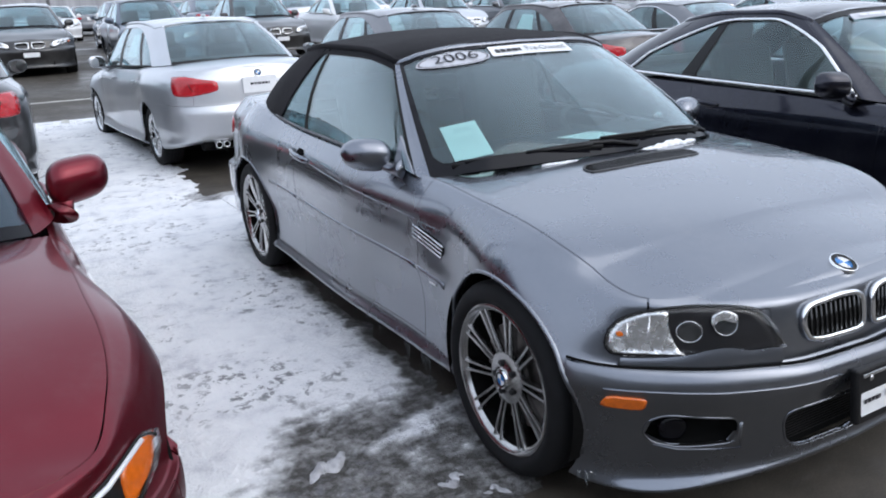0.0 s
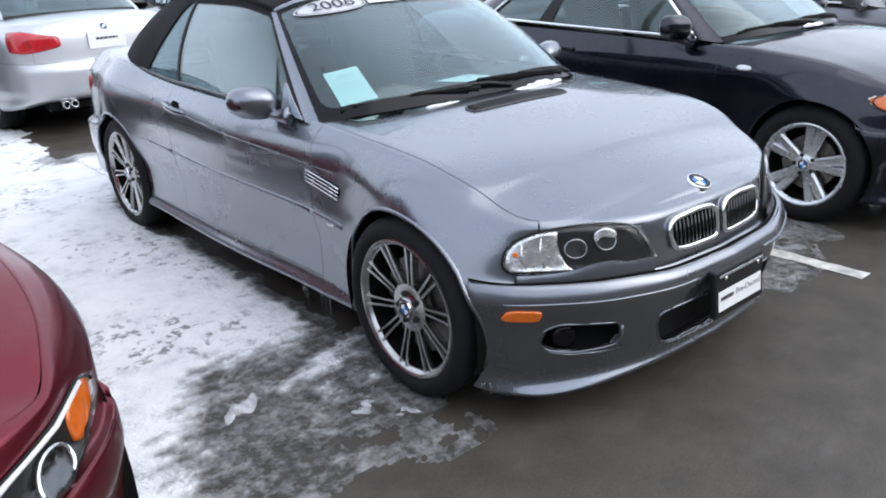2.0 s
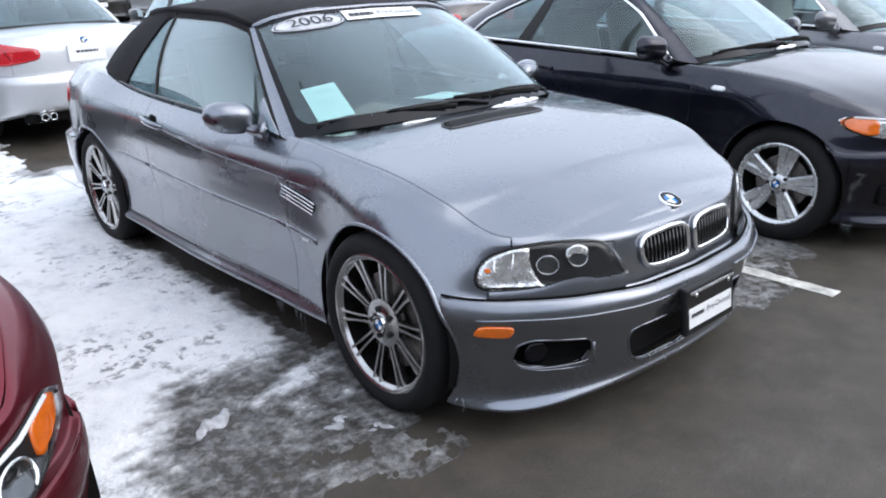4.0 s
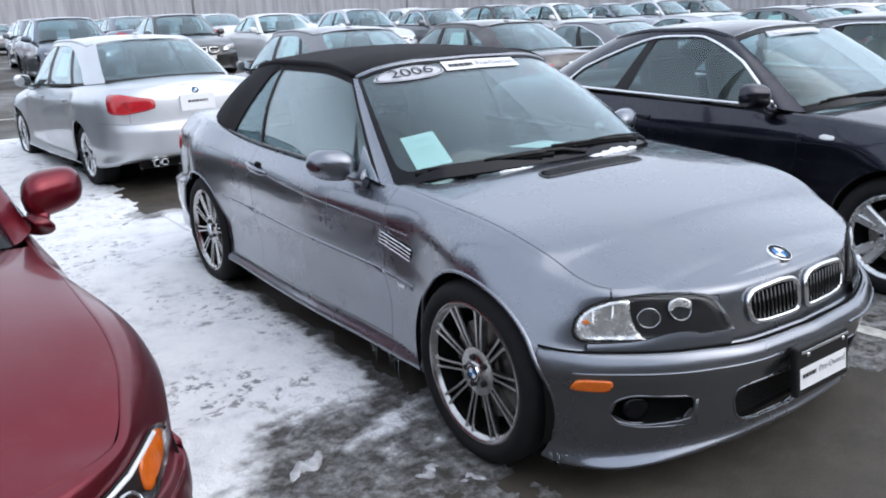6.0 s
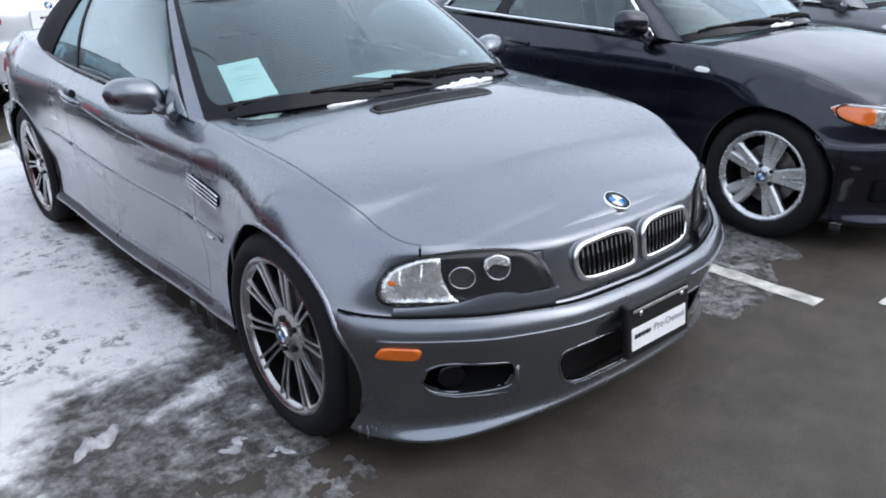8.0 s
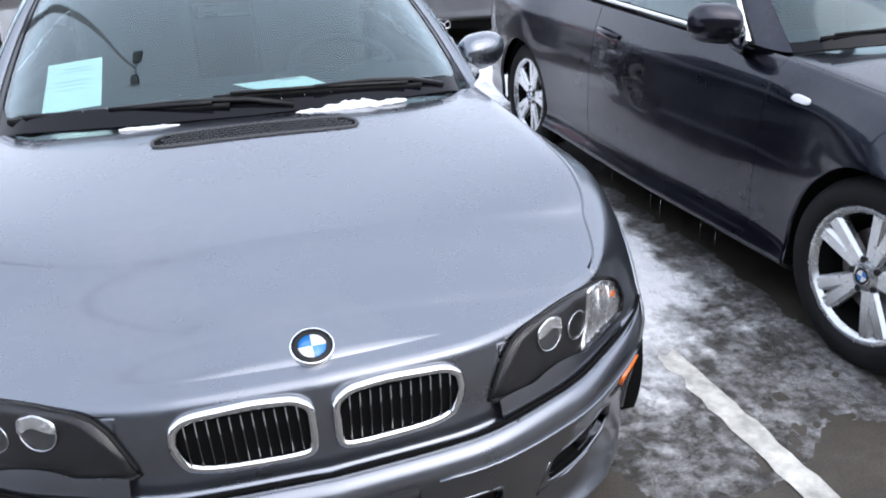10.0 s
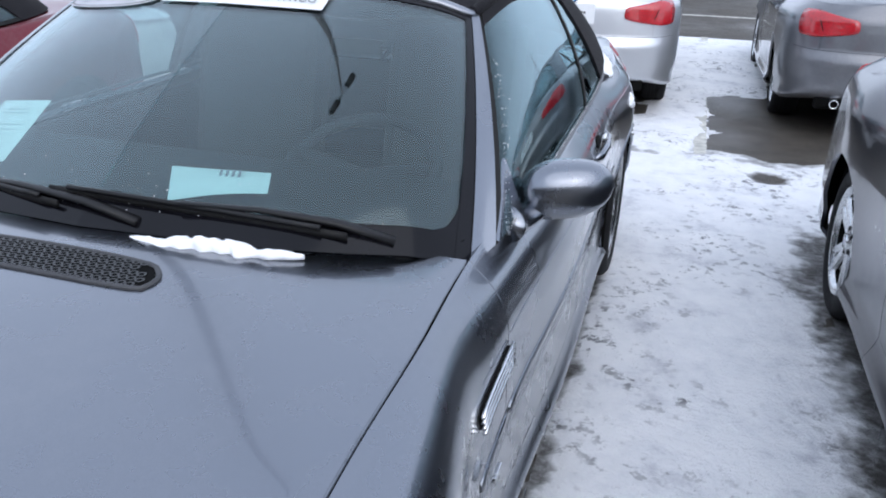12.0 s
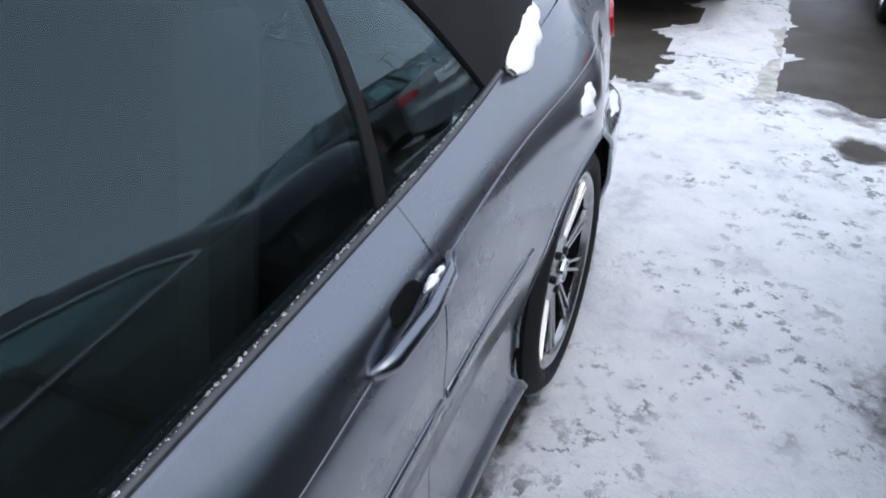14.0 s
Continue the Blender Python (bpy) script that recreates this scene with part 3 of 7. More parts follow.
    def panel(self, name, rects, material, parent, side=0, gap=0.0022, flange=0.016, label=""):
        """One body panel out of blocks of the shell; side 1 or -1 for one side of the car, 0 for both halves in one sheet."""
        faces = set()
        for i0, i1, k0, k1 in rects:
            for i in range(i0, i1):
                for k in range(k0, k1):
                    if not self.drop[i, k]:
                        faces.add((i, k))
        verts, norms, quads = [], [], []
        for sgn in ((1, -1) if side == 0 else (side,)):
            idx, base = {}, len(verts)
            edges = {}
            mine = []
            for i, k in sorted(faces):
                c = [(i, k), (i + 1, k), (i + 1, k + 1), (i, k + 1)]
                ids = []
                for a in c:
                    if a not in idx:
                        idx[a] = base + len(idx)
                    ids.append(idx[a])
                mine.append((ids, c))
                for a, b in zip(c, c[1:] + c[:1]):
                    e = (a, b) if a < b else (b, a)
                    edges.setdefault(e, []).append((i, k))
            order = sorted(idx, key=idx.get)
            pos = {a: self.p[a].copy() for a in order}
            rim = [e for e, f in edges.items() if len(f) == 1 and not (self.p[e[0]][0] < 1e-4 and self.p[e[1]][0] < 1e-4)]
            rimv = {}
            for (a, b) in rim:
                f = edges[(a, b)][0]
                cen = sum(self.p[f[0] + di, f[1] + dk] for di in (0, 1) for dk in (0, 1)) / 4
                t = self.p[b] - self.p[a]
                lt = np.linalg.norm(t)
                if lt < 1e-6:
                    continue
                t = t / lt
                w = cen - self.p[a]
                w = w - t * np.dot(w, t)
                w /= np.linalg.norm(w) + 1e-9
                for v in (a, b):
                    rimv.setdefault(v, []).append(w)
            inward = {}
            for v, ws in rimv.items():
                w = np.mean(ws, 0)
                inward[v] = w / (np.linalg.norm(w) + 1e-9)
                pos[v] = pos[v] + inward[v] * gap
                if self.p[v][0] < 1e-4:
                    pos[v][0] = 0
            m = np.array([sgn, 1, 1])
            for a in order:
                verts.append(pos[a] * m)
                norms.append(self.n[a] * m)
            low = {}
            for v in inward:
                low[v] = len(verts)
                verts.append((pos[v] - self.n[v] * flange) * m)
                norms.append((self.n[v] * 0.5 - inward[v] * 0.5) * m)
            for ids, c in mine:
                quads.append((ids, self.n[c[0]] * m))
            for (a, b) in rim:
                if a in low and b in low:
                    quads.append(([idx[a], idx[b], low[b], low[a]], -inward[a] * m))
        out = []
        va = np.array(verts)
        for ids, n in quads:
            p0, p1, p2, p3 = va[ids[0]], va[ids[1]], va[ids[2]], va[ids[3]]
            fn = np.cross(p2 - p0, p3 - p1)
            if np.linalg.norm(fn) < 1e-10:
                continue
            out.append(ids if np.dot(fn, n) > 0 else ids[::-1])
        na = np.array(norms)
        na /= np.linalg.norm(na, axis=1)[:, None] + 1e-9
        return mesh_part(name, va, out, material, parent, label, normals=na)

    def inner(self, name, material, parent, depth=0.02):
        """The dark structure behind the panels' joints."""
        v, f = [], []
        ns, nr = self.p.shape[:2]
        for sgn in (1, -1):
            b = len(v)
            for q, n in zip(self.p.reshape(-1, 3), self.n.reshape(-1, 3)):
                v.append((q - n * depth) * np.array([sgn, 1, 1]))
            for i in range(ns - 1):
                for k in range(nr - 1):
                    if not self.drop[i, k] and not (k >= self.ri[9] and self.si[7] <= i < self.si[10]):
                        f.append((b + i * nr + k, b + (i + 1) * nr + k, b + (i + 1) * nr + k + 1, b + i * nr + k + 1))
        return mesh_part(name, v, f, material, parent)


def patch(sh, name, poly, view, off, material, parent, side=1, thick=0.006, n=56, round_it=True, label="", rings=5):
    """A thick piece that lies on the shell within an outline."""
    loop = smooth_loop(poly, n, round_it)
    cen = loop.mean(0)
    pts2 = [cen]
    for r in range(1, rings + 1):
        pts2 += list(cen + (loop - cen) * r / rings)
    top = sh.lift(np.array(pts2), view, off)
    low = sh.lift(loop, view, off - thick)
    v = list(top) + list(low)
    f = []
    for k in range(n):
        f.append((0, 1 + k, 1 + (k + 1) % n))
    for r in range(rings - 1):
        for k in range(n):
            a, b = 1 + r * n + k, 1 + r * n + (k + 1) % n
            f.append((a, a + n, b + n, b))
    o, l = 1 + (rings - 1) * n, 1 + rings * n
    for k in range(n):
        j = (k + 1) % n
        f.append((o + k, l + k, l + j, o + j))
    v = np.array(v)
    d = sh.AX[view][2]
    want = -1 if view == "front" else 1
    nn = np.cross(v[f[0][1]] - v[f[0][0]], v[f[0][2]] - v[f[0][0]])[d]
    flip = (nn * want < 0) ^ (side < 0)
    v = v * np.array([side, 1, 1])
    ob = mesh_part(name, v, [q[::-1] if flip else q for q in f], material, parent, label)
    return ob


def outline_tube(sh, name, poly, view, off, rad, material, parent, side=1, n=64, round_it=True, closed=True, flat=None, sides=8, label=""):
    loop = smooth_loop(poly, n, round_it) if closed else np.array(poly, float)
    p = sh.lift(loop, view, off)
    d = sh.AX[view][2]
    if closed:
        for _ in range(6):
            p[:, d] = (np.roll(p[:, d], 1) + 2 * p[:, d] + np.roll(p[:, d], -1)) / 4
    p = p * np.array([side, 1, 1])
    return tube(name, p, rad, material, parent, sides, closed, flat, label)


def circle(cy, cz, r, n=48):
    w = np.arange(n) * 2 * math.pi / n
    return np.stack([cy + r * np.cos(w), cz + r * np.sin(w)], 1)


# ---- wheels ----


def lathe(profile, n=64):
    v, f = [], []
    m = len(profile)
    for k in range(n):
        w = 2 * math.pi * k / n
        for x, r in profile:
            v.append((x, r * math.cos(w), r * math.sin(w)))
    for k in range(n):
        j = (k + 1) % n
        for i in range(m - 1):
            f.append((k * m + i, k * m + i + 1, j * m + i + 1, j * m + i))
    return v, f


WHEELS = {}


def bar_between(v, f, a, b, wa, wb, ta, tb):
    """A tapered spoke from a to b (x, y, z), width across and thickness along x."""
    a, b = np.array(a, float), np.array(b, float)
    d = (b - a) / np.linalg.norm(b - a)
    s = np.cross(d, [1, 0, 0])
    s /= np.linalg.norm(s)
    base = len(v)
    for p, w, t in ((a, wa, ta), (b, wb, tb)):
        for q, h in ((-1, 0.0), (-0.62, 1.0), (0.62, 1.0), (1, 0.0)):
            v.append(p + s * q * w / 2 + np.array([t * (h - 1) * 0.35, 0, 0]))
        v.append(p + s * w / 2 + np.array([-t, 0, 0]))
        v.append(p - s * w / 2 + np.array([-t, 0, 0]))
    for k in range(6):
        j = (k + 1) % 6
        f.append((base + k, base + j, base + 6 + j, base + 6 + k))
    f.append(tuple(base + k for k in range(6))[::-1])
    f.append(tuple(base + 6 + k for k in range(6)))


def wheel(style, tyre_r, rim_r, width, parent, x, y, side, n=64, name="wheel", far=False):
    """A wheel whose outer face is at x; side 1 for the car's left (+x)."""
    key = (style, tyre_r, rim_r, width, n, far)
    if key not in WHEELS:
        h = width
        tyre = [(-.012, rim_r), (0.004, rim_r + .012), (0.010, rim_r + .03), (.006, tyre_r - .028), (-.010, tyre_r - .008), (-.026, tyre_r)]
        for g in range(4):
            gx = -.026 - (h - .05) * (g + 1) / 5
            tyre += [(gx + .004, tyre_r), (gx + .003, tyre_r - .007), (gx - .003, tyre_r - .007), (gx - .004, tyre_r)]
        tyre += [(-h + .026, tyre_r), (-h + .008, tyre_r - .01), (-h, rim_r + .03), (-h + .02, rim_r)]
        tm = mesh_data("tyre", *lathe(tyre, n), M_TYRE)
        mt = M_RIM_GREY if style == "twin" else M_RIM_SILVER
        lip = [(-.014, rim_r + .004), (-.002, rim_r + .004), (.0, rim_r - .002), (-.004, rim_r - .012), (-.022, rim_r - .022)]
        v, f = lathe(lip, n)
        v = [np.array(q) for q in v]
        sv, sf, turns = [], [], []
        if style == "twin":
            bar_between(sv, sf, (-.030, .070, .0100), (-.022, .135, .0112), .0140, .0135, .03, .026)
            bar_between(sv, sf, (-.022, .135, .0112), (-.016, .190, .0140), .0135, .0135, .026, .026)
            bar_between(sv, sf, (-.016, .190, .0140), (-.010, rim_r - .008, .0185), .0135, .0155, .026, .028)
            tv = [np.array((q[0], q[1], -q[2])) for q in sv]
            tf = [tuple(len(sv) + i for i in q[::-1]) for q in sf]
            sv, sf = sv + tv, sf + tf
            turns = [2 * math.pi * (k + .25) / 10 for k in range(10)]
            flips = [1] * 10
        else:
            m, wo, wd = (5, .13, .052) if style == "star" else (7, .12, .026)
            bar_between(sv, sf, (-.022, .05, 0), (-.012, rim_r - .01, 0), wd * .9, wd * 1.1, .03, .035)
            turns = [2 * math.pi * k / m + .1 + s * wo * 1.25 for k in range(m) for s in (-1, 1)]
            flips = [1] * len(turns)
        spoke = mesh_data("spoke", sv, sf, mt)
        if far:
            for a_, s_ in zip(turns, flips):
                b0 = len(v)
                ca, sa = math.cos(a_), math.sin(a_)
                v += [np.array((q[0], q[1] * ca - q[2] * sa, q[1] * sa + q[2] * ca)) for q in sv]
                f += [tuple(b0 + i for i in q) for q in sf]
        hub = [(-.014, .001), (-.014, .034), (-.022, .042), (-.027, .064), (-.029, .086), (-.04, .090), (-.06, .090)] if style == "twin" else [(-.012, .001), (-.012, .034), (-.018, .042), (-.026, .064), (-.05, .068)]
        hv, hf = lathe(hub, 40)
        b0 = len(v)
        v += [np.array(q) for q in hv]
        f += [tuple(b0 + i for i in q) for q in hf]
        rm = mesh_data("rim", v, f, mt)
        # The barrel's near-black paints the shade behind the spokes.
        bl = mesh_data("barrel", *lathe([(-.022, rim_r - .016), (-.06, rim_r - .03), (-h * .75, rim_r - .045), (-h * .75, .05)], n), M_SHADE_BLACK)
        dm = mesh_data("brake_disc", *lathe([(-.075, .06), (-.075, rim_r - .075), (-.10, rim_r - .075), (-.10, .06)], 40), M_DISC)
        cm = mesh_data("centre_cap", *lathe([(-.009, .0005), (-.0095, .030), (-.014, .033)], 24), M_BLACK)
        lm = mesh_data("wheel_bolt", *lathe([(-.016, .0005), (-.016, .010), (-.03, .011)], 8), M_BLACK)
        qv, qf = [], []
        for s in (0, 2):
            b0 = len(qv)
            qv.append((-.0082, 0, 0))
            for a in range(7):
                w = math.pi / 2 * (s + a / 6)
                qv.append((-.0082, .019 * math.cos(w), .019 * math.sin(w)))
            qf += [(b0, b0 + a, b0 + a + 1) for a in range(1, 7)]
        bm2 = mesh_data("cap_badge", qv, qf, M_BLUE)
        bm3 = mesh_data("cap_field", [(x, -z, y) for x, y, z in qv], qf, M_WHITE)
        bm4 = mesh_data("cap_rim", *lathe([(-.0078, .0265), (-.0070, .0285), (-.0078, .0305), (-.014, .0330)], 24), M_CHROME)
        WHEELS[key] = (rm, tm, dm, cm, lm, bm2, bm3, bm4, bl, spoke, turns)
    rm, tm, dm, cm, lm, bm2, bm3, bm4, bl, spoke, turns = WHEELS[key]
    ob = new(name, rm)
    ob.parent = parent
    ob.matrix_basis = pose(x * side, y, tyre_r - .004, 0 if side > 0 else 0, 0, 0 if side > 0 else 180)
    if side < 0:
        ob.matrix_basis = pose(x * side, y, tyre_r - .004, 0, 0, 180)
    for nm, me in (("tyre", tm), ("brake_disc", dm), ("centre_cap", cm), ("cap_badge", bm2), ("cap_field", bm3), ("cap_rim", bm4), ("barrel", bl)):
        if far and nm in ("cap_badge", "cap_field", "cap_rim", "brake_disc", "centre_cap"):
            continue
        o = new(nm, me)
        o.parent = ob
    if not far:
        for a_ in turns:
            o = new("spoke", spoke)
            o.parent = ob
            o.matrix_basis = Matrix.Rotation(a_, 4, "X")
        for k in range(5):
            w = 2 * math.pi * (k + .5) / 5
            o = new("wheel_bolt", lm)
            o.parent = ob
            o.matrix_basis = Matrix.Translation((0, .052 * math.cos(w), .052 * math.sin(w)))
    return ob


def mesh_data(name, verts, faces, material, smooth=True):
    me = bpy.data.meshes.new(name)
    me.from_pydata([tuple(map(float, v)) for v in verts], [], [tuple(map(int, q)) for q in faces])
    me.materials.append(material)
    if smooth:
        me.polygons.foreach_set("use_smooth", [True] * len(me.polygons))
        me.set_sharp_from_angle(angle=radians(40))
    return me


# ---- greenhouse: base line, top line and crown ----


class Cabin:
    def __init__(self, base, top, crown, mapping=identity, dens=10, bulge=0.03):
        base, top = mapping(np.array(base, float)), mapping(np.array(top, float))
        n = len(base)
        t = np.arange(n, dtype=float)
        q = np.linspace(0, n - 1, (n - 1) * dens + 1)
        self.q, self.dens = q, dens
        b = np.stack([pchip(t, base[:, k], q) for k in range(3)], 1)
        c = np.stack([pchip(t, top[:, k], q) for k in range(3)], 1)
        rows = np.linspace(0, 1, 13)
        mid = np.array([0, (b[:, 1].min() + b[:, 1].max()) / 2, 0.5])
        out = (b + c) / 2 - mid
        out[:, 2] *= 0.3
        out /= np.linalg.norm(out, axis=1)[:, None]
        self.wall = np.array([b + (c - b) * f + out * bulge * 4 * f * (1 - f) for f in rows]).transpose(1, 0, 2)
        y0, y1 = c[0, 1], c[-1, 1]
        f = np.linspace(0, 1, 12)
        roof = []
        for g in f:
            yy = c[:, 1]
            lift = np.sin(np.clip((yy - y0) / (y1 - y0), 0, 1) * math.pi) ** 0.7
            zc = np.interp(yy, [y0, y1], [c[0, 2], c[-1, 2]]) + crown * lift
            h = 1 - (1 - g) ** 2
            roof.append(np.stack([c[:, 0] * (1 - g), yy, c[:, 2] + (np.maximum(zc, c[:, 2]) - c[:, 2]) * h], 1))
        self.roof = np.array(roof).transpose(1, 0, 2)

    def sheet(self, name, which, j0, j1, f0, f1, material, parent, side=0, thick=0.0, off=0.0, label="", jt0=None, jt1=None):
        """A part of the walls (which 'wall', rows f0 to f1) or the roof; slanted ends by jt0, jt1 at the top."""
        g = self.wall if which == "wall" else self.roof
        nr = g.shape[1]
        jt0, jt1 = j0 if jt0 is None else jt0, j1 if jt1 is None else jt1
        m = max(3, int((j1 - j0) * self.dens) + 1)
        rows = max(3, int(round((f1 - f0) * (nr - 1))) + 1)
        grid = np.zeros((m, rows, 3))
        fr = np.linspace(f0, f1, rows)
        for k, f in enumerate(fr):
            s = (f - f0) / (f1 - f0 + 1e-9)
            js = np.linspace(j0 + (jt0 - j0) * s, j1 + (jt1 - j1) * s, m) * self.dens
            a = np.clip(js.astype(int), 0, g.shape[0] - 2)
            w = (js - a)[:, None]
            r = f * (nr - 1)
            b = min(int(r), nr - 2)
            h = r - b
            lo = g[a, b] * (1 - w) + g[a + 1, b] * w
            hi = g[a, b + 1] * (1 - w) + g[a + 1, b + 1] * w
            grid[:, k] = lo * (1 - h) + hi * h
        return self.skin(name, grid, material, parent, side, thick, off, label)

    def at(self, q, u, f):
        """A point of the side wall in the window field q (front and rear ends at the base, then at the top)."""
        a, b = q[0] + (q[2] - q[0]) * f, q[1] + (q[3] - q[1]) * f
        j = a + (b - a) * u
        return self.line(j, j + 1e-4, f, 2)[0]

    def arc(self, name, q, ua, ub, flo, fhi, material, parent, side, thick=0.0, off=0.0, label=""):
        """A piece of the side wall between two curves flo(u) and fhi(u) of the window field."""
        m = max(6, int((q[1] - q[0]) * (ub - ua) * self.dens * .9))
        grid = np.array([[self.at(q, u, flo(u) + (fhi(u) - flo(u)) * k / 6) for k in range(7)] for u in np.linspace(ua, ub, m)])
        return self.skin(name, grid, material, parent, side, thick, off, label)

    def skin(self, name, grid, material, parent, side, thick, off, label):
        m, rows = grid.shape[:2]
        ga, gb = np.gradient(grid, axis=0), np.gradient(grid, axis=1)
        n = np.cross(ga, gb)
        n /= np.linalg.norm(n, axis=2)[..., None] + 1e-9
        c = np.array([0, self.wall[..., 1].mean(), 0.7])
        sg = np.sign(np.sum(n * (grid - c), axis=2).mean()) or 1
        n = n * sg
        grid = grid + n * off
        v, f = [], []
        for s in ((1, -1) if side == 0 else (side,)):
            mm = np.array([s, 1, 1])
            b0 = len(v)
            v += list((grid * mm).reshape(-1, 3))
            flip = (sg < 0) ^ (s < 0)
            quads = [(i * rows + k, (i + 1) * rows + k, (i + 1) * rows + k + 1, i * rows + k + 1) for i in range(m - 1) for k in range(rows - 1)]
            f += [tuple(b0 + a for a in (q[::-1] if flip else q)) for q in quads]
            if thick:
                b1 = len(v)
                v += list(((grid - n * thick) * mm).reshape(-1, 3))
                f += [tuple(b1 + a for a in (q if flip else q[::-1])) for q in quads]
                rim = [i * rows for i in range(m)] + [(m - 1) * rows + k for k in range(1, rows)] + [i * rows + rows - 1 for i in range(m - 2, -1, -1)] + [k for k in range(rows - 2, 0, -1)]
                for a, b in zip(rim, rim[1:] + rim[:1]):
                    f.append((b0 + a, b1 + a, b1 + b, b0 + b) if flip else (b0 + b, b1 + b, b1 + a, b0 + a))
        ob = mesh_part(name, v, f, material, parent, label)
        if thick:
            ob.data.set_sharp_from_angle(angle=radians(50))
        return ob

    def line(self, j0, j1, f, n=40, jt=None):
        """Points along the wall at height f."""
        js = np.linspace(j0, j1, n) * self.dens
        a = np.clip(js.astype(int), 0, self.wall.shape[0] - 2)
        w = (js - a)[:, None]
        r = f * (self.wall.shape[1] - 1)
        b = min(int(r), self.wall.shape[1] - 2)
        h = r - b
        return (self.wall[a, b] * (1 - w) + self.wall[a + 1, b] * w) * (1 - h) + (self.wall[a, b + 1] * (1 - w) + self.wall[a + 1, b + 1] * w) * h

    def rise(self, j0, j1, n=30):
        """Points from the base at j0 to the top at j1."""
        return np.array([self.line(j0 + (j1 - j0) * f, j0 + (j1 - j0) * f + 1e-4, f, 2)[0] for f in np.linspace(0, 1, n)])


def bow(front, top, rear, a, b):
    """Upper edge of a window field: level in the middle, falling towards both ends."""
    def go(u):
        if u < a:
            return top - (top - front) * (1 - u / a) ** 2
        if u > b:
            return top - (top - rear) * ((u - b) / (1 - b)) ** 2
        return top
    return go


def level(v):
    return lambda u: v


def mirror_x(pts, side):
    return np.array(pts) * np.array([side, 1, 1])

# ---- the grey convertible ----


def wing_mirror(parent, material, c, size, side, arm_to, label="", square=2.6):
    """A rounded mirror housing on an arm, with its glass facing back."""
    v, f = [], []
    nu, nv = 30, 26
    sx, sy, sz = size
    for i in range(nu + 1):
        a = -1 + 2 * i / nu
        prof = max(0.0, 1 - abs(a) ** square) ** 0.5
        taper = 1 - 0.14 * (a + 1) * 0.5
        for k in range(nv):
            w = 2 * math.pi * k / nv
            y = math.cos(w)
            z = math.sin(w)
            y = math.copysign(abs(y) ** 0.8, y)
            z = math.copysign(abs(z) ** 0.85, z)
            yy = sy * prof * y * taper
            if yy > 0:
                yy *= 0.35
            yy += 0.02 * (a + 1)
            v.append(((c[0] + a * sx) * side, c[1] + yy, c[2] + sz * prof * z * taper + 0.010 * a))
    for i in range(nu):
        for k in range(nv):
            j = (k + 1) % nv
            q = (i * nv + k, i * nv + j, (i + 1) * nv + j, (i + 1) * nv + k)
            f.append(q if side > 0 else q[::-1])
    ob = mesh_part("wing_mirror", v, f, material, parent, label)
    g = [((c[0] + sx * .86 * math.cos(w)) * side, c[1] + sy * .42 + 0.01, c[2] + sz * .80 * math.sin(w)) for w in np.linspace(0, 2 * math.pi, 24, endpoint=False)]
    mesh_part("mirror_glass", g, [tuple(range(24))], M_CHROME, ob)
    a0 = np.array([c[0] - sx * .50, c[1] - .005, c[2] - sz * .42])
    pts = [a0 + (np.array(arm_to) - a0) * s + np.array([0, 0, -.012 * math.sin(s * math.pi)]) for s in np.linspace(0, 1, 8)]
    tube("mirror_arm", mirror_x(pts, side), [.024, .027, .029, .030, .032, .037, .044, .053], material, ob, 16, flat=(1.25, .8))
    return ob


def roundel(parent, pos, normal, r, name="roundel"):
    """A round enamel badge: dark ring, quartered field."""
    z = Vector(normal).normalized()
    m = Matrix.Translation(pos) @ z.to_track_quat("Z", "Y").to_matrix().to_4x4()

    def disc(nm, r0, r1, h, mt, par, w0=0, w1=2 * math.pi, n=32):
        v, f = [], []
        for k in range(n + 1):
            w = w0 + (w1 - w0) * k / n
            for rr, hh in ((r0, h), (r1, h), (r1, -.004)):
                v.append(m @ Vector((rr * math.cos(w), rr * math.sin(w), hh)))
        for k in range(n):
            f += [(3 * k, 3 * k + 1, 3 * k + 4, 3 * k + 3), (3 * k + 1, 3 * k + 2, 3 * k + 5, 3 * k + 4)]
        return mesh_part(nm, v, f, mt, par)
    ob = disc(name, r * .64, r * .93, .005, M_BLACK, parent)
    disc("badge_rim", r * .93, r, .006, M_CHROME, ob)
    for q in range(4):
        disc("badge_field", 0.0001, r * .64, .0045, M_BLUE if q % 2 else M_WHITE, ob, q * math.pi / 2, (q + 1) * math.pi / 2, 8)
    return ob


def bars_text(parent, m, width, height, material, rows=1, seed=1, name="lettering_bar"):
    """Unreadable writing as plain bars, on the plane of m (x along, y up)."""
    rnd = random.Random(seed)
    v, f = [], []
    for r in range(rows):
        x = -width / 2
        y0 = height / 2 - (r + .85) * height / rows
        y1 = height / 2 - (r + .25) * height / rows
        while x < width / 2:
            w = min(width * rnd.uniform(.12, .3), width / 2 - x)
            b = len(v)
            for a, c in ((x, y0), (x + w, y0), (x + w, y1), (x, y1)):
                v.append(m @ Vector((a, c, 0)))
            f.append((b, b + 1, b + 2, b + 3))
            x += w + width * .03
    return mesh_part(name, v, f, material, parent, smooth=False)


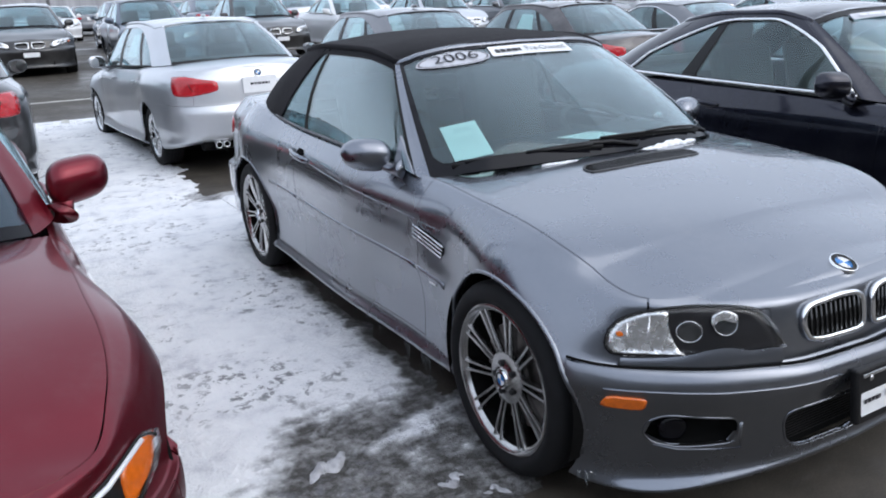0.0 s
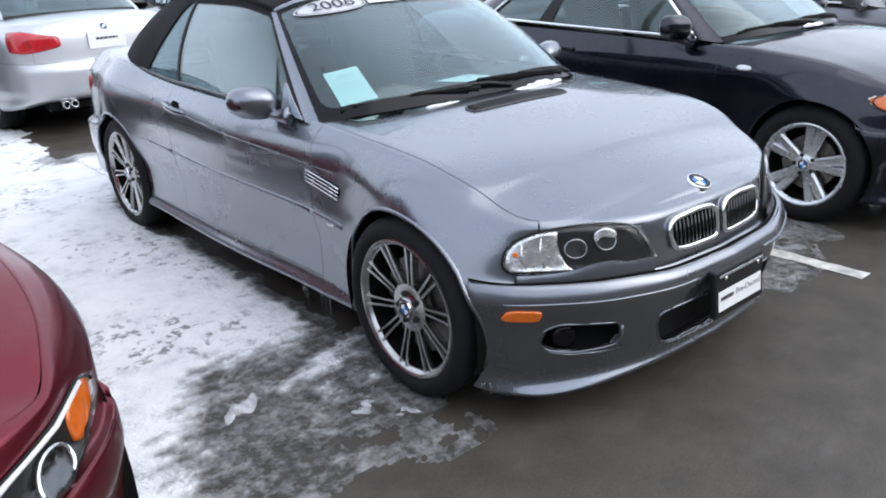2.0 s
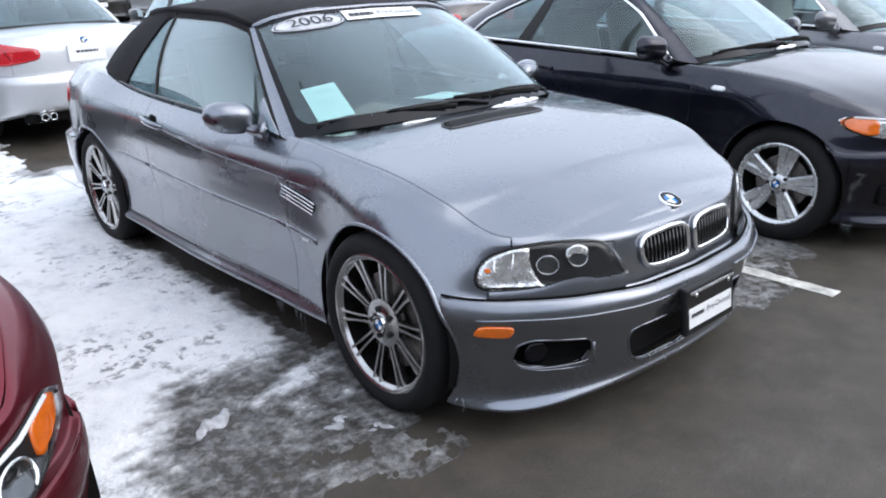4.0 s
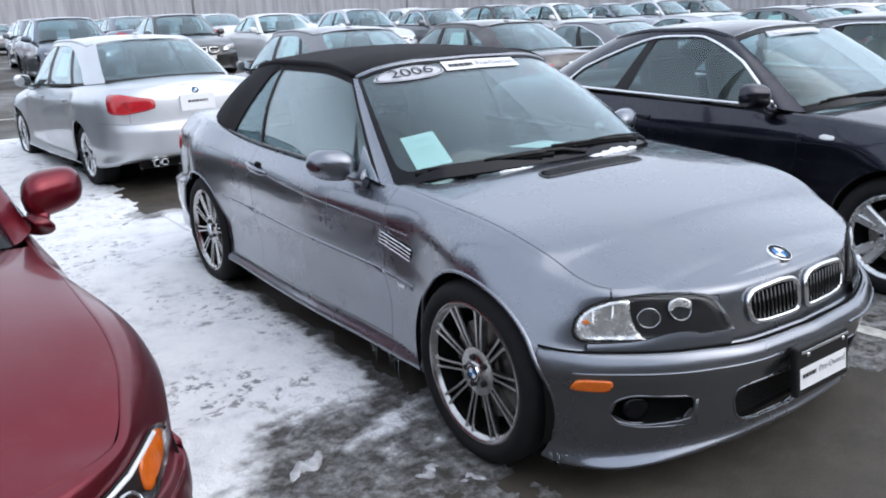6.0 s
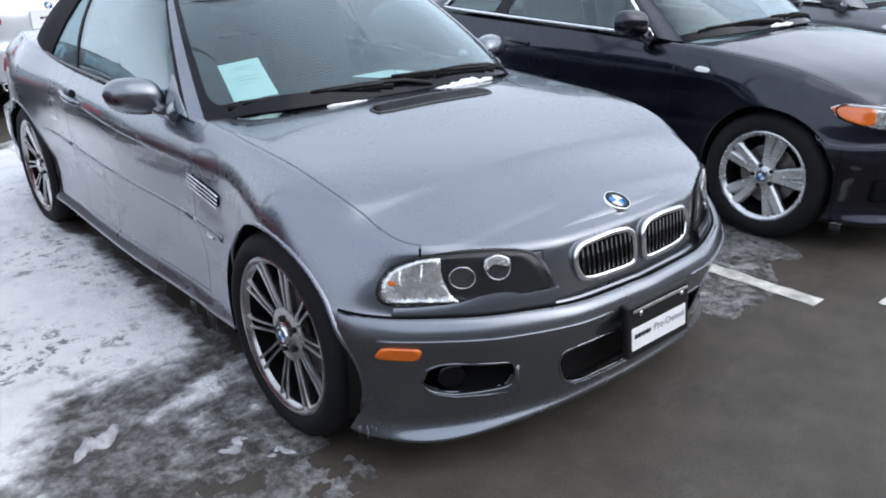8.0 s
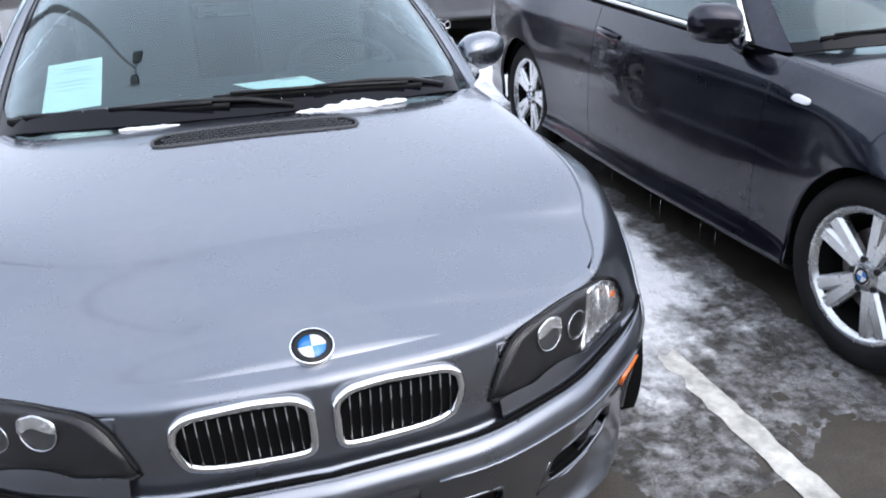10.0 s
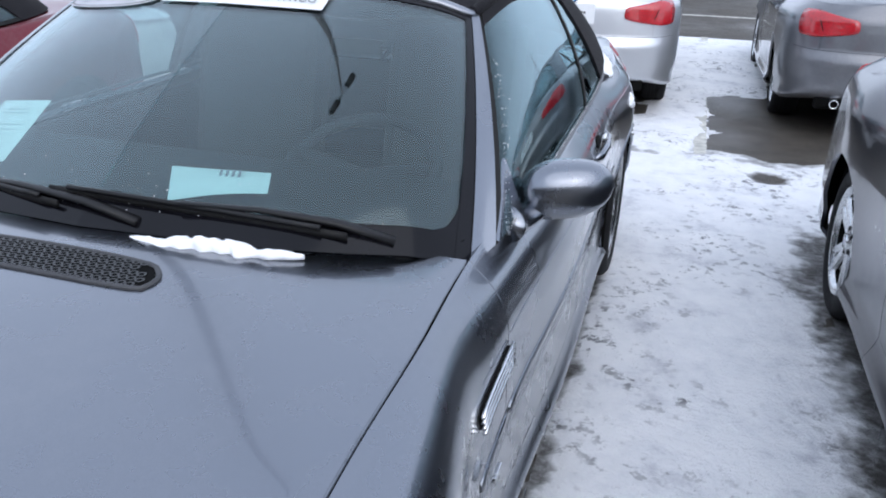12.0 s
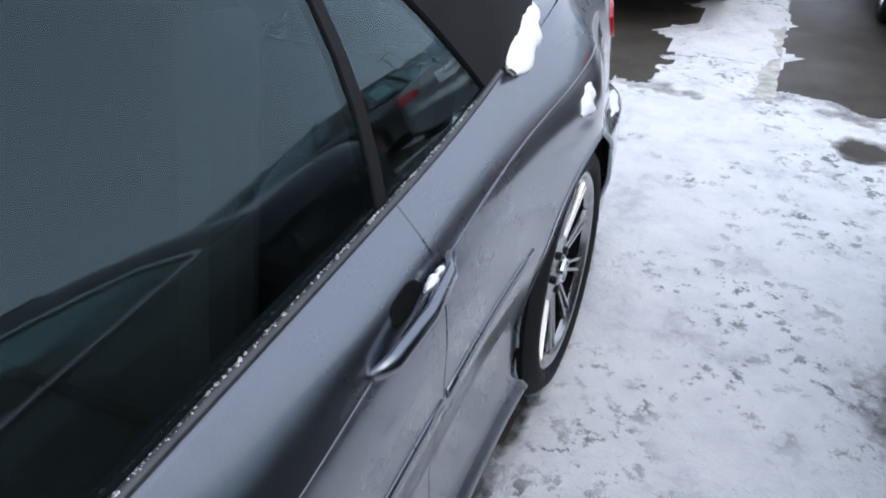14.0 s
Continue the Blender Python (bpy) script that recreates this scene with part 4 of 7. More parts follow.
def letters(body, m, size, material, parent, name="lettering", squash=1.0):
    cu = bpy.data.curves.new(name, "FONT")
    cu.body, cu.size, cu.extrude = body, size, 0.0004
    cu.align_x, cu.align_y = "CENTER", "CENTER"
    ob = new(name, cu)
    dg = bpy.context.evaluated_depsgraph_get()
    me = bpy.data.meshes.new_from_object(ob.evaluated_get(dg))
    bpy.data.objects.remove(ob)
    me.name = name
    me.materials.clear()
    me.materials.append(material)
    o = new(name, me)
    o.parent = parent
    o.matrix_basis = m @ Matrix.Diagonal((squash, 1, 1, 1))
    return o


def seat(parent, x, y, z, material, name="seat"):
    ob = box(name, (x, y, z), (.50, .50, .16), material, parent, .05)
    box("backrest", (x, y + .30, z + .36), (.48, .14, .62), material, ob, .05, m=pose(0, 0, 0, -14))
    box("headrest", (x, y + .40, z + .74), (.26, .09, .17), material, ob, .035)
    return ob


def steering_wheel(parent, x, y, z, tilt=-62):
    m = pose(x, y, z, 90 + tilt)
    pts = [m @ Vector((.185 * math.cos(w), .185 * math.sin(w), 0)) for w in np.linspace(0, 2 * math.pi, 40, endpoint=False)]
    ob = tube("steering_wheel", pts, .016, M_INTERIOR, parent, 8, True)
    for w in (0.2, 2.94, 4.71):
        tube("wheel_spoke", [m @ Vector((0, 0, -.02)), m @ Vector((.18 * math.cos(w), .18 * math.sin(w), 0))], .018, M_INTERIOR, ob, 6)
    return ob


def interior(parent, mapping, y_dash, leather, wheel_at=None, rear_seat=True):
    """Dashboard, seats and steering wheel behind the panes, in the car's own space."""
    box("dashboard", (0, y_dash + .30, .80), (1.34, .46, .20), M_INTERIOR, parent, .06, m=pose(0, 0, 0, 6))
    box("cabin_floor", (0, y_dash + 1.1, .34), (1.40, 2.2, .10), M_INTERIOR, parent, .02)
    for s in (-1, 1):
        seat(parent, s * .36, y_dash + 1.02, .50, leather)
        box("door_lining", (s * .735, y_dash + .98, .66), (.05, 1.30, .42), M_INTERIOR, parent, .02)
    if rear_seat:
        b = box("rear_bench", (0, y_dash + 1.85, .52), (1.15, .5, .18), leather, parent, .05)
        box("rear_backrest", (0, y_dash + 2.12, .80), (1.15, .14, .52), leather, b, .05, m=pose(0, 0, 0, -16))
    if wheel_at:
        steering_wheel(parent, *wheel_at)


def pane_stack(sh_obj):
    sh_obj.visible_shadow = False
    return sh_obj


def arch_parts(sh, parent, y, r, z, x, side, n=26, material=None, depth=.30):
    """Liner of a wheel arch, near-black to paint the shade inside, and the rolled lip."""
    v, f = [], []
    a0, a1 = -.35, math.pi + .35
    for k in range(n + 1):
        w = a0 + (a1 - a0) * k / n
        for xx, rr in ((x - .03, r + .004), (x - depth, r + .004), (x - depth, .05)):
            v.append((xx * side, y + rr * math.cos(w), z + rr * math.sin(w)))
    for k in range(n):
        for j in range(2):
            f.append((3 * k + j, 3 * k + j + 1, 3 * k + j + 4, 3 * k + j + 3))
    mesh_part("arch_liner", v, f, M_SHADE_BLACK, parent)


def m3():
    car = empty("convertible_car", pose(0, 0, 0))
    tagged(car, "silver-grey metallic two-door convertible with black soft top closed", "car")
    sh = Shell(0.026, tables=(M3_X, M3_Y, M3_RINGS, M3_HOOD_Y, M3_HOOD_Z))
    si, ri = sh.si, sh.ri
    arch_r, hub_z, rear_y = .353, .325, 2.635
    kid = np.array([(.022, .545), (.035, .534), (.20, .536), (.243, .548), (.262, .585), (.258, .622), (.235, .638), (.12, .645), (.05, .640), (.022, .622)])
    fog = np.array([(.455, .272), (.468, .345), (.485, .362), (.64, .375), (.675, .355), (.685, .315), (.66, .278), (.60, .262)])
    duct = np.array([(-.01, .212), (.22, .214), (.275, .224), (.315, .258), (.342, .325), (.336, .360), (.29, .370), (-.01, .372)])
    side_vent = np.array([(.385, .615), (.365, .675), (.585, .715), (.60, .655)])
    sh.cut(circle(-.012, hub_z, arch_r), "side")
    sh.cut(circle(rear_y, hub_z, arch_r), "side")
    for p in (fog, duct):
        sh.cut(smooth_loop(p, 60), "front")
    A, B = si, ri
    sh.panel("front_bumper", [(A[0], A[4], B[0], B[5])], PAINT_GREY, car, 0)
    sh.panel("hood", [(A[0], A[7], B[9], B[10]), (A[0], A[1] + 5, B[5], B[9]), (A[1] + 5, A[3], B[7] + 3, B[9])], PAINT_GREY, car, 0, gap=.0042)
    for s in (1, -1):
        sh.panel("fender", [(A[4], A[7], B[0], B[9]), (A[1] + 5, A[3], B[5], B[7] + 3), (A[3], A[4], B[5], B[9])], PAINT_GREY, car, s)
        sh.panel("door", [(A[7], A[9], B[2], B[9])], PAINT_GREY, car, s)
        sh.panel("sill", [(A[7], A[9], B[0], B[2])], PAINT_GREY, car, s, gap=.001)
        sh.panel("rear_quarter", [(A[9], A[12], B[0], B[9]), (A[12], A[14], B[5], B[9])], PAINT_GREY, car, s)
        for wy, wx, wide in ((-.012, .868, .225), (rear_y, .876, .255)):
            arch_parts(sh, car, wy, arch_r, hub_z, wx, s)
            arc = [(wy + (arch_r + .003) * math.cos(w), hub_z + (arch_r + .003) * math.sin(w)) for w in np.linspace(-.30, math.pi + .30, 44)]
            outline_tube(sh, "arch_lip", arc, "side", -.005, .0085, PAINT_GREY, car, s, closed=False, flat=(1.2, .9))
            wheel("twin", .322, .247, wide, car, wx - .024, 0 if wy < 1 else wy, s)
    sh.panel("rear_bumper", [(A[12], A[16], B[0], B[5])], PAINT_GREY, car, 0)
    sh.panel("trunk_lid", [(A[10], A[16], B[9], B[10]), (A[14], A[16], B[5], B[9])], PAINT_GREY, car, 0)
    sh.inner("inner_structure", M_SHADE_BLACK, car)
    # underside
    box("underbody", (0, 1.40, .26), (1.15, 3.3, .10), M_SHADE_BLACK, car, .02)

    # lamps, grilles and trim
    lamp = np.array([(.320, .536), (.328, .552), (.346, .592), (.364, .624), (.388, .646), (.42, .656), (.48, .663), (.55, .667), (.61, .664), (.66, .654), (.705, .634), (.732, .602), (.748, .568), (.745, .548), (.728, .536), (.65, .533), (.557, .532), (.42, .533)])
    for s in (1, -1):
        h = patch(sh, "headlight", lamp, "front", .002, M_HOUSING, car, s, .02, label="clear headlight with black housing and chrome projectors")
        patch(sh, "turn_reflector", [(.574, .530), (.590, .556), (.600, .585), (.606, .620), (.604, .658), (.64, .656), (.675, .644), (.705, .628), (.729, .600), (.743, .566), (.742, .545), (.726, .532), (.65, .529)], "front", .005, M_REFLECTOR, h, s, .006, 48)
        for x, zt in ((.640, .640), (.685, .622)):
            outline_tube(sh, "reflector_rib", [(x, .545), (x + .010, .580), (x + .004, zt)], "front", .0055, .0030, M_REFLECTOR, h, s, closed=False, sides=6, flat=(1, .7))
        for cx, cz, r in ((.562, .600, .029), (.478, .618, .031)):
            ring = circle(cx, cz, r, 24)
            outline_tube(sh, "projector_ring", ring, "front", .008, .0016, M_SATIN, h, s, 24, False, sides=6)
            patch(sh, "projector", ring, "front", .007, M_LAMPGLASS, h, s, .004, 24, False)
        outline_tube(sh, "lamp_trim", lamp, "front", .004, .0042, M_RUBBER, h, s, 72, True, sides=6)
        lens = patch(sh, "lens", lamp, "front", .013, M_LENS, h, s, .009, 64)
        pane_stack(lens)
        patch(sh, "projector_brow", [(.446, .616), (.446, .640), (.478, .652), (.510, .642), (.512, .612), (.49, .630)], "front", .0105, M_REFLECTOR, h, s, .003, 24)
        patch(sh, "amber_bulb", [(.700, .588), (.706, .600), (.718, .596), (.714, .584)], "front", .0078, M_AMBER, h, s, .003, 16)
        cols = [i for i in range(A[1], A[4]) if .322 < sh.p0[i, B[7], 0] < .722]
        low, up_ = sh.p0[cols, B[6]], sh.p0[cols, B[7]]
        out = np.cross(np.gradient(up_, axis=0), up_ - low)
        out /= np.linalg.norm(out, axis=1)[:, None]
        out *= -np.sign(out[:, 1:2])
        crest = np.interp(up_[:, 0], [.32, .37, .42, .455, .49, .525, .565, .61, .67, .735], [.44, .48, .44, .54, .57, .52, .40, .34, .30, .26])
        wv, wf = [], []
        for k in range(len(cols)):
            for r in range(4):
                wv.append((low[k] + (up_[k] - low[k]) * (.02 + (crest[k] - .02) * r / 3) + out[k] * (.0165 if r < 3 else .0140)) * np.array([s, 1, 1]))
        for k in range(len(cols) - 1):
            for r in range(3):
                q = (k * 4 + r, k * 4 + 4 + r, k * 4 + 5 + r, k * 4 + 1 + r)
                wf.append(q if s > 0 else q[::-1])
        mesh_part("washer_strip", wv, wf, PAINT_GREY, h, "body-coloured washer strip with a wavy edge")
        # kidney
        k = outline_tube(sh, "kidney_frame", kid, "front", .007, .0088, M_CHROME, car, s, 64, True, flat=(1, 1.1), label="chrome kidney grille")
        patch(sh, "grille_back", kid, "front", .003, M_SHADE_BLACK, k, s, .004)
        for j in range(11):
            x = .043 + j * .0192
            outline_tube(sh, "grille_slat", [(x, .548), (x + .002, .59), (x + .004, .632)], "front", .011, .0042, M_SLAT, k, s, closed=False, sides=6, flat=(.5, 1.2))
        # bumper pieces
        patch(sh, "side_marker", [(.695, .392), (.695, .432), (.775, .436), (.785, .40)], "front", .006, M_AMBER, car, s, .012, 32, label="amber side marker lamp")
        lip = sh.lift(smooth_loop(fog, 40), "front", -.004) * np.array([s, 1, 1])
        back = lip + np.array([0, .06, 0])
        v = list(lip) + list(back)
        f = [(i, (i + 1) % 40, 40 + (i + 1) % 40, 40 + i) for i in range(40)] + [tuple(range(40, 80))]
        fd = mesh_part("fog_duct", v, f, M_SHADE_BLACK, car)
        c = np.array([.600 * s, lip[np.argmin(abs(lip[:, 0] * s - .62)), 1] + .028, .312])
        lv, lf = lathe([(.0, .0005), (.004, .02), (.0, .038), (-.01, .044), (-.04, .04)], 24)
        mm = Matrix.Translation(c) @ pose(0, 0, 0, 0, 0, -90 + s * 28)
        lo = mesh_part("fog_lamp", lv, lf, M_BAND, fd)
        lo.matrix_basis = mm
        o2 = mesh_part("fog_reflector", [(x - .012, y * .9, z * .9) for x, y, z in lv], lf, M_LAMPGLASS, fd)
        o2.matrix_basis = mm
        outline_tube(sh, "duct_lip", [(.655, .272), (.60, .256), (.53, .254), (.440, .252), (.452, .29), (.464, .345)], "front", -.002, .0060, PAINT_GREY, fd, s, closed=False, sides=6, flat=(1, .6))
        outline_tube(sh, "duct_frame", fog, "front", -.0015, .0038, PAINT_GREY, fd, s, 60, True, sides=8)
        half = smooth_loop(duct, 80)
        half = half[half[:, 0] > .004]
        half = np.roll(half, -int(np.argmax(np.linalg.norm(np.diff(np.vstack([half, half[:1]]), axis=0), axis=1))) - 1, 0)
        outline_tube(sh, "intake_frame", half, "front", -.001, .0040, PAINT_GREY, car, s, closed=False, sides=8)
        seam = (sh.p0[:A[4] + 1, B[5] + 2] + np.array([0, 0, .003])) * np.array([s, 1, 1])
        tube("bumper_seam", seam, .0042, M_SHADE_BLACK, car, 6)
        # fender gills
        g = patch(sh, "fender_gill", side_vent.mean(0) + (side_vent - side_vent.mean(0)) * np.array([.97, .86]), "side", .0035, M_SHADE_BLACK, car, s, .004, 40, label="slatted fender gill with satin bars")
        for j in range(4):
            a = .14 + j * .235
            p0 = side_vent[0] + (side_vent[1] - side_vent[0]) * a
            p1 = side_vent[3] + (side_vent[2] - side_vent[3]) * a
            outline_tube(sh, "gill_bar", [p0 + (p1 - p0) * u for u in np.linspace(.02, .98, 8)], "side", .0075, .0046, M_SATIN, g, s, closed=False, sides=6, flat=(1.0, .8))
        # side moulding with its bright badge
        outline_tube(sh, "side_moulding", [(y, float(np.interp(y, [.36, .6, 1.2, 2.34], [.522, .540, .558, .592]))) for y in np.linspace(.60, 1.83, 24)], "side", -.001, .0075, PAINT_GREY, car, s, closed=False, flat=(.8, 1.6))
        outline_tube(sh, "moulding_front", [(y, float(np.interp(y, [.36, .6], [.522, .540]))) for y in np.linspace(.37, .585, 8)], "side", -.001, .0075, PAINT_GREY, car, s, closed=False, flat=(.8, 1.6))
        outline_tube(sh, "moulding_rear", [(y, float(np.interp(y, [1.2, 2.34], [.558, .592]))) for y in np.linspace(1.855, 2.27, 10)], "side", -.001, .0075, PAINT_GREY, car, s, closed=False, flat=(.8, 1.6))
        box("moulding_badge", (.842 * s, .415, .527), (.008, .05, .012), M_SATIN, car, .002)
        # swage line through the handle, broken at the door's joints
        for nm, ya, yb in (("fender_swage", .40, .555), ("door_swage", .585, 1.825), ("quarter_swage", 1.855, 2.95)):
            outline_tube(sh, nm, [(y, float(np.interp(y, [.4, .64, 1.16, 1.48, 1.88, 2.10, 2.6, 3.0], [.715, .728, .752, .775, .812, .828, .862, .875]))) for y in np.linspace(ya, yb, 24)], "side", -.0008, .0022, PAINT_GREY, car, s, closed=False, sides=6, flat=(.8, 1.2))
        # door handle
        hp = sh.lift(np.array([(1.72, .81)]), "side", 0)[0]
        hx = hp[0]
        # Near-black patch on the door paints the shaded hollow behind the handle.
        patch(sh, "handle_cup", [(1.70, .810), (1.712, .834), (1.775, .838), (1.79, .818), (1.745, .806)], "side", .0025, M_SHADE_BLACK, car, s, .004, 32)
        tube("door_handle", [((hx + o) * s, y, z) for y, z, o in ((1.63, .793, .004), (1.66, .797, .018), (1.75, .806, .026), (1.83, .815, .020), (1.87, .82, .004))], [.008, .014, .015, .014, .009], PAINT_GREY, car, 10, flat=(.8, 1.15), label="grey pull handle with a little snow")
        # tail lamps
        patch(sh, "tail_lamp", [(.50, .72), (.50, .84), (.66, .86), (.79, .85), (.80, .74), (.66, .72)], "rear", .008, M_REDLENS, car, s, .02, 40, label="red tail lamp")
    # centre intake box
    box("intake_cavity", (0, -.595, .315), (.60, .10, .20), M_SHADE_BLACK, car, .01)
    mv, mf = [], []
    for j in range(17):
        zz = .245 + j * .009
        b0 = len(mv)
        for x, y in ((-.30, -.648), (.30, -.648), (.30, -.642), (-.30, -.642)):
            mv += [(x, y, zz), (x, y, zz + .003)]
        mf += [(b0, b0 + 2, b0 + 3, b0 + 1), (b0 + 1, b0 + 3, b0 + 5, b0 + 7)]
    mesh_part("intake_mesh", mv, mf, M_BLACK, car, smooth=False)
    for s in (1, -1):
        outline_tube(sh, "bumper_strip", [(x, .452 + .004 * x) for x in np.linspace(.19, .785, 20)], "front", .001, .0035, PAINT_GREY, car, s, closed=False, sides=6)
    hn = sh.lift(np.array([(0.0, -.572)]), "top", .001)[0]
    h0, h1 = sh.lift(np.array([(0.0, -.598), (0.0, -.546)]), "top", .001)
    roundel(car, (0, hn[1], (h0[2] + h1[2]) / 2 + .003), (0, h0[2] - h1[2], h1[1] - h0[1]), .041)
    # plate on its holder
    pl = box("licence_plate", (0, -.742, .375), (.30, .026, .165), M_BLACK, car, .008, m=pose(0, 0, 0, -6), label="dealer plate in a black holder")
    box("plate_face", (0, -.756, .352), (.265, .004, .070), M_WHITE, pl, .001, m=pose(0, 0, 0, -6))
    box("plate_band", (0, -.7545, .440), (.265, .004, .010), M_SATIN, pl, .001, m=pose(0, 0, 0, -6))
    bars_text(pl, pose(-.085, -.7598, .362, 84), .075, .022, M_INK, 1, 3)
    letters("Pre-Owned", pose(.045, -.7598, .362, 84), .032, M_GREYINK, pl)
    bars_text(pl, pose(0, -.7585, .330, 84), .20, .012, M_INK, 1, 5)
    for s in (-1, 1):
        lv, lf = lathe([(.0, .0005), (.003, .006), (0, .008)], 10)
        o = mesh_part("plate_screw", lv, lf, M_CHROME, pl)
        o.matrix_basis = pose(.10 * s, -.758, .430, 0, 0, -90)

    # hood vent below the windscreen
    vent = [(-.265, .232), (.265, .232), (.274, .28), (.235, .318), (-.235, .318), (-.274, .28)]
    loop = smooth_loop(np.array(vent), 60)

    def hood_z(x, y, off=0.0):
        p = sh.lift(np.array([(abs(x), y)]), "top", off)[0]
        return p[2]
    v = [(x, y, hood_z(x, y, .0005)) for x, y in loop]
    hv = tube("hood_vent", v, .0055, M_GAUZE, car, 8, True, label="dark mesh air intake in the hood")
    fl = [np.array((0, .278, hood_z(0, .278, .002)))]
    for r in range(1, 5):
        fl += [np.array((x * r / 4, .278 + (y - .278) * r / 4, hood_z(x * r / 4, .278 + (y - .278) * r / 4, .002))) for x, y in loop]
    ff = [(0, 1 + k, 1 + (k + 1) % 60) for k in range(60)]
    for r in range(3):
        ff += [(1 + r * 60 + k, 1 + (r + 1) * 60 + k, 1 + (r + 1) * 60 + (k + 1) % 60, 1 + r * 60 + (k + 1) % 60) for k in range(60)]
    mesh_part("vent_floor", fl, ff, M_SHADE_BLACK, hv)
    vv, vf = [], []
    for row in range(5):
        for j in range(30):
            x = -.24 + j * .0165 + (row % 2) * .008
            y = .244 + row * .0162
            if abs(x) > .255 - (.03 if row > 2 else 0):
                continue
            z = hood_z(x, y, .0038)
            b0 = len(vv)
            for a in range(6):
                t_ = math.pi / 3 * a
                vv.append((x + .0052 * math.cos(t_), y + .0052 * math.sin(t_), z))
            for a in range(6):
                t_ = math.pi / 3 * a
                vv.append((x + .0096 * math.cos(t_), y + .0096 * math.sin(t_), z + .0002))
            vf += [(b0 + a, b0 + (a + 1) % 6, b0 + 6 + (a + 1) % 6, b0 + 6 + a) for a in range(6)]
    mesh_part("vent_mesh", vv, vf, M_GAUZE, hv)

    for s in (1, -1):
        patch(sh, "cowl_panel", [(0, .435), (.18, .445), (.36, .465), (.60, .545), (.70, .605), (.72, .70), (.72, .94), (.35, .94), (0, .94)], "top", .003, M_SHADE_BLACK, car, s, .002, 64, False)
    # windscreen, soft top, side panes
    base = [(0, .40, .895), (.36, .43, .893), (.61, .51, .882), (.726, .615, .846), (.775, .74, .885), (.778, 1.2, .898), (.778, 1.9, .918), (.77, 2.28, .948), (.735, 2.54, .978), (.625, 2.77, .998), (.36, 2.88, 1.006), (0, 2.91, 1.01)]
    top = [(0, 1.08, 1.305), (.30, 1.095, 1.298), (.47, 1.13, 1.275), (.555, 1.17, 1.247), (.572, 1.22, 1.262), (.585, 1.42, 1.296), (.585, 1.88, 1.302), (.58, 2.10, 1.288), (.56, 2.24, 1.272), (.48, 2.34, 1.285), (.28, 2.42, 1.305), (0, 2.44, 1.31)]
    cab = Cabin(base, top, .045, bulge=.028)
    pane_stack(cab.sheet("windscreen", "wall", 0, 2.83, .02, .985, M_GLASS, car, 0, .005, label="raked windscreen with a black border"))
    cab.sheet("windscreen_band", "wall", 0, 2.9, .0, .095, M_BAND, car, 0, .006, .002)
    cab.sheet("header_band", "wall", 0, 2.9, .965, 1.0, M_BAND, car, 0, .006, .002)
    rail = cab.line(0, 3.05, 1.0, 50)
    tube("windscreen_frame", np.vstack([mirror_x(rail[::-1], -1), rail[1:]]), .016, PAINT_GREY, car, 8, flat=(1, .8))
    for s in (1, -1):
        cab.sheet("screen_edge", "wall", 2.68, 2.97, 0, 1, M_BAND, car, s, .008, .003, jt0=2.74)
        for k in range(8):
            j0, j1 = [2.71 - .42 * (1 - math.sqrt(1 - (1 - u / 8) ** 2)) for u in (k, k + 1)]
            cab.sheet("screen_corner", "wall", j0, 2.76, .090 + .019 * k, .110 + .019 * k, M_BAND, car, s, .006, .0022, jt0=j1)
        cab.sheet("a_pillar", "wall", 2.95, 3.50, -0.0, 1, PAINT_GREY, car, s, .03, .006, jt1=3.5)
        cab.sheet("pillar_seal", "wall", 3.48, 3.66, 0, 1, M_RUBBER, car, s, .03, .0, jt0=3.48, jt1=3.72)
        front, rear = (3.64, 5.80, 3.72, 5.86), (5.84, 6.72, 5.90, 6.04)
        over, fall = bow(.92, .935, .93, .1, .9), bow(.93, .93, .80, .02, .3)
        pane_stack(cab.arc("side_window", front, 0, 1, level(0), over, M_GLASS if s < 0 else M_GLASS_DARK, car, s, .005, label="raised tinted side window"))
        cab.arc("window_post", (5.80, 5.84, 5.86, 5.90), 0, 1, level(0), level(.94), M_RUBBER, car, s, .02, .004)
        pane_stack(cab.arc("quarter_window", rear, 0, 1, level(0), fall, M_GLASS_DARK, car, s, .005))
        cab.arc("roof_seal", front, 0, 1, lambda u: over(u) - .02, level(.99), M_CLOTH, car, s, .02, .004)
        cab.arc("quarter_seal", rear, 0, 1, lambda u: fall(u) - .02, level(.99), M_CLOTH, car, s, .02, .004)
        # cloth sides behind the panes
        cab.sheet("soft_top_side", "wall", 6.70, 9.2, 0, 1.0, M_CLOTH, car, s, .02, .006, jt0=6.02, jt1=9.2)
        tube("belt_strip", mirror_x(cab.line(4.15, 6.9, .0, 40) + np.array([.006, 0, .004]), s), .007, M_TRIM, car, 8, flat=(1, .8))
        mesh_part("mirror_triangle", mirror_x([cab.line(3.5, 3.51, .02, 2)[0] + [.009, 0, 0], cab.line(4.2, 4.21, .02, 2)[0] + [.009, 0, 0], cab.line(3.75, 3.76, .30, 2)[0] + [.009, 0, 0], cab.line(3.5, 3.51, .02, 2)[0], cab.line(4.2, 4.21, .02, 2)[0], cab.line(3.75, 3.76, .30, 2)[0]], s), [(0, 1, 2), (5, 4, 3), (0, 3, 4, 1), (1, 4, 5, 2), (2, 5, 3, 0)], PAINT_GREY, car, smooth=False)
        wing_mirror(car, PAINT_GREY, (.860, .872, .928), (.098, .080, .070), s, (.748, .772, .876), label="rounded grey wing mirror with snow on top", square=2.7)
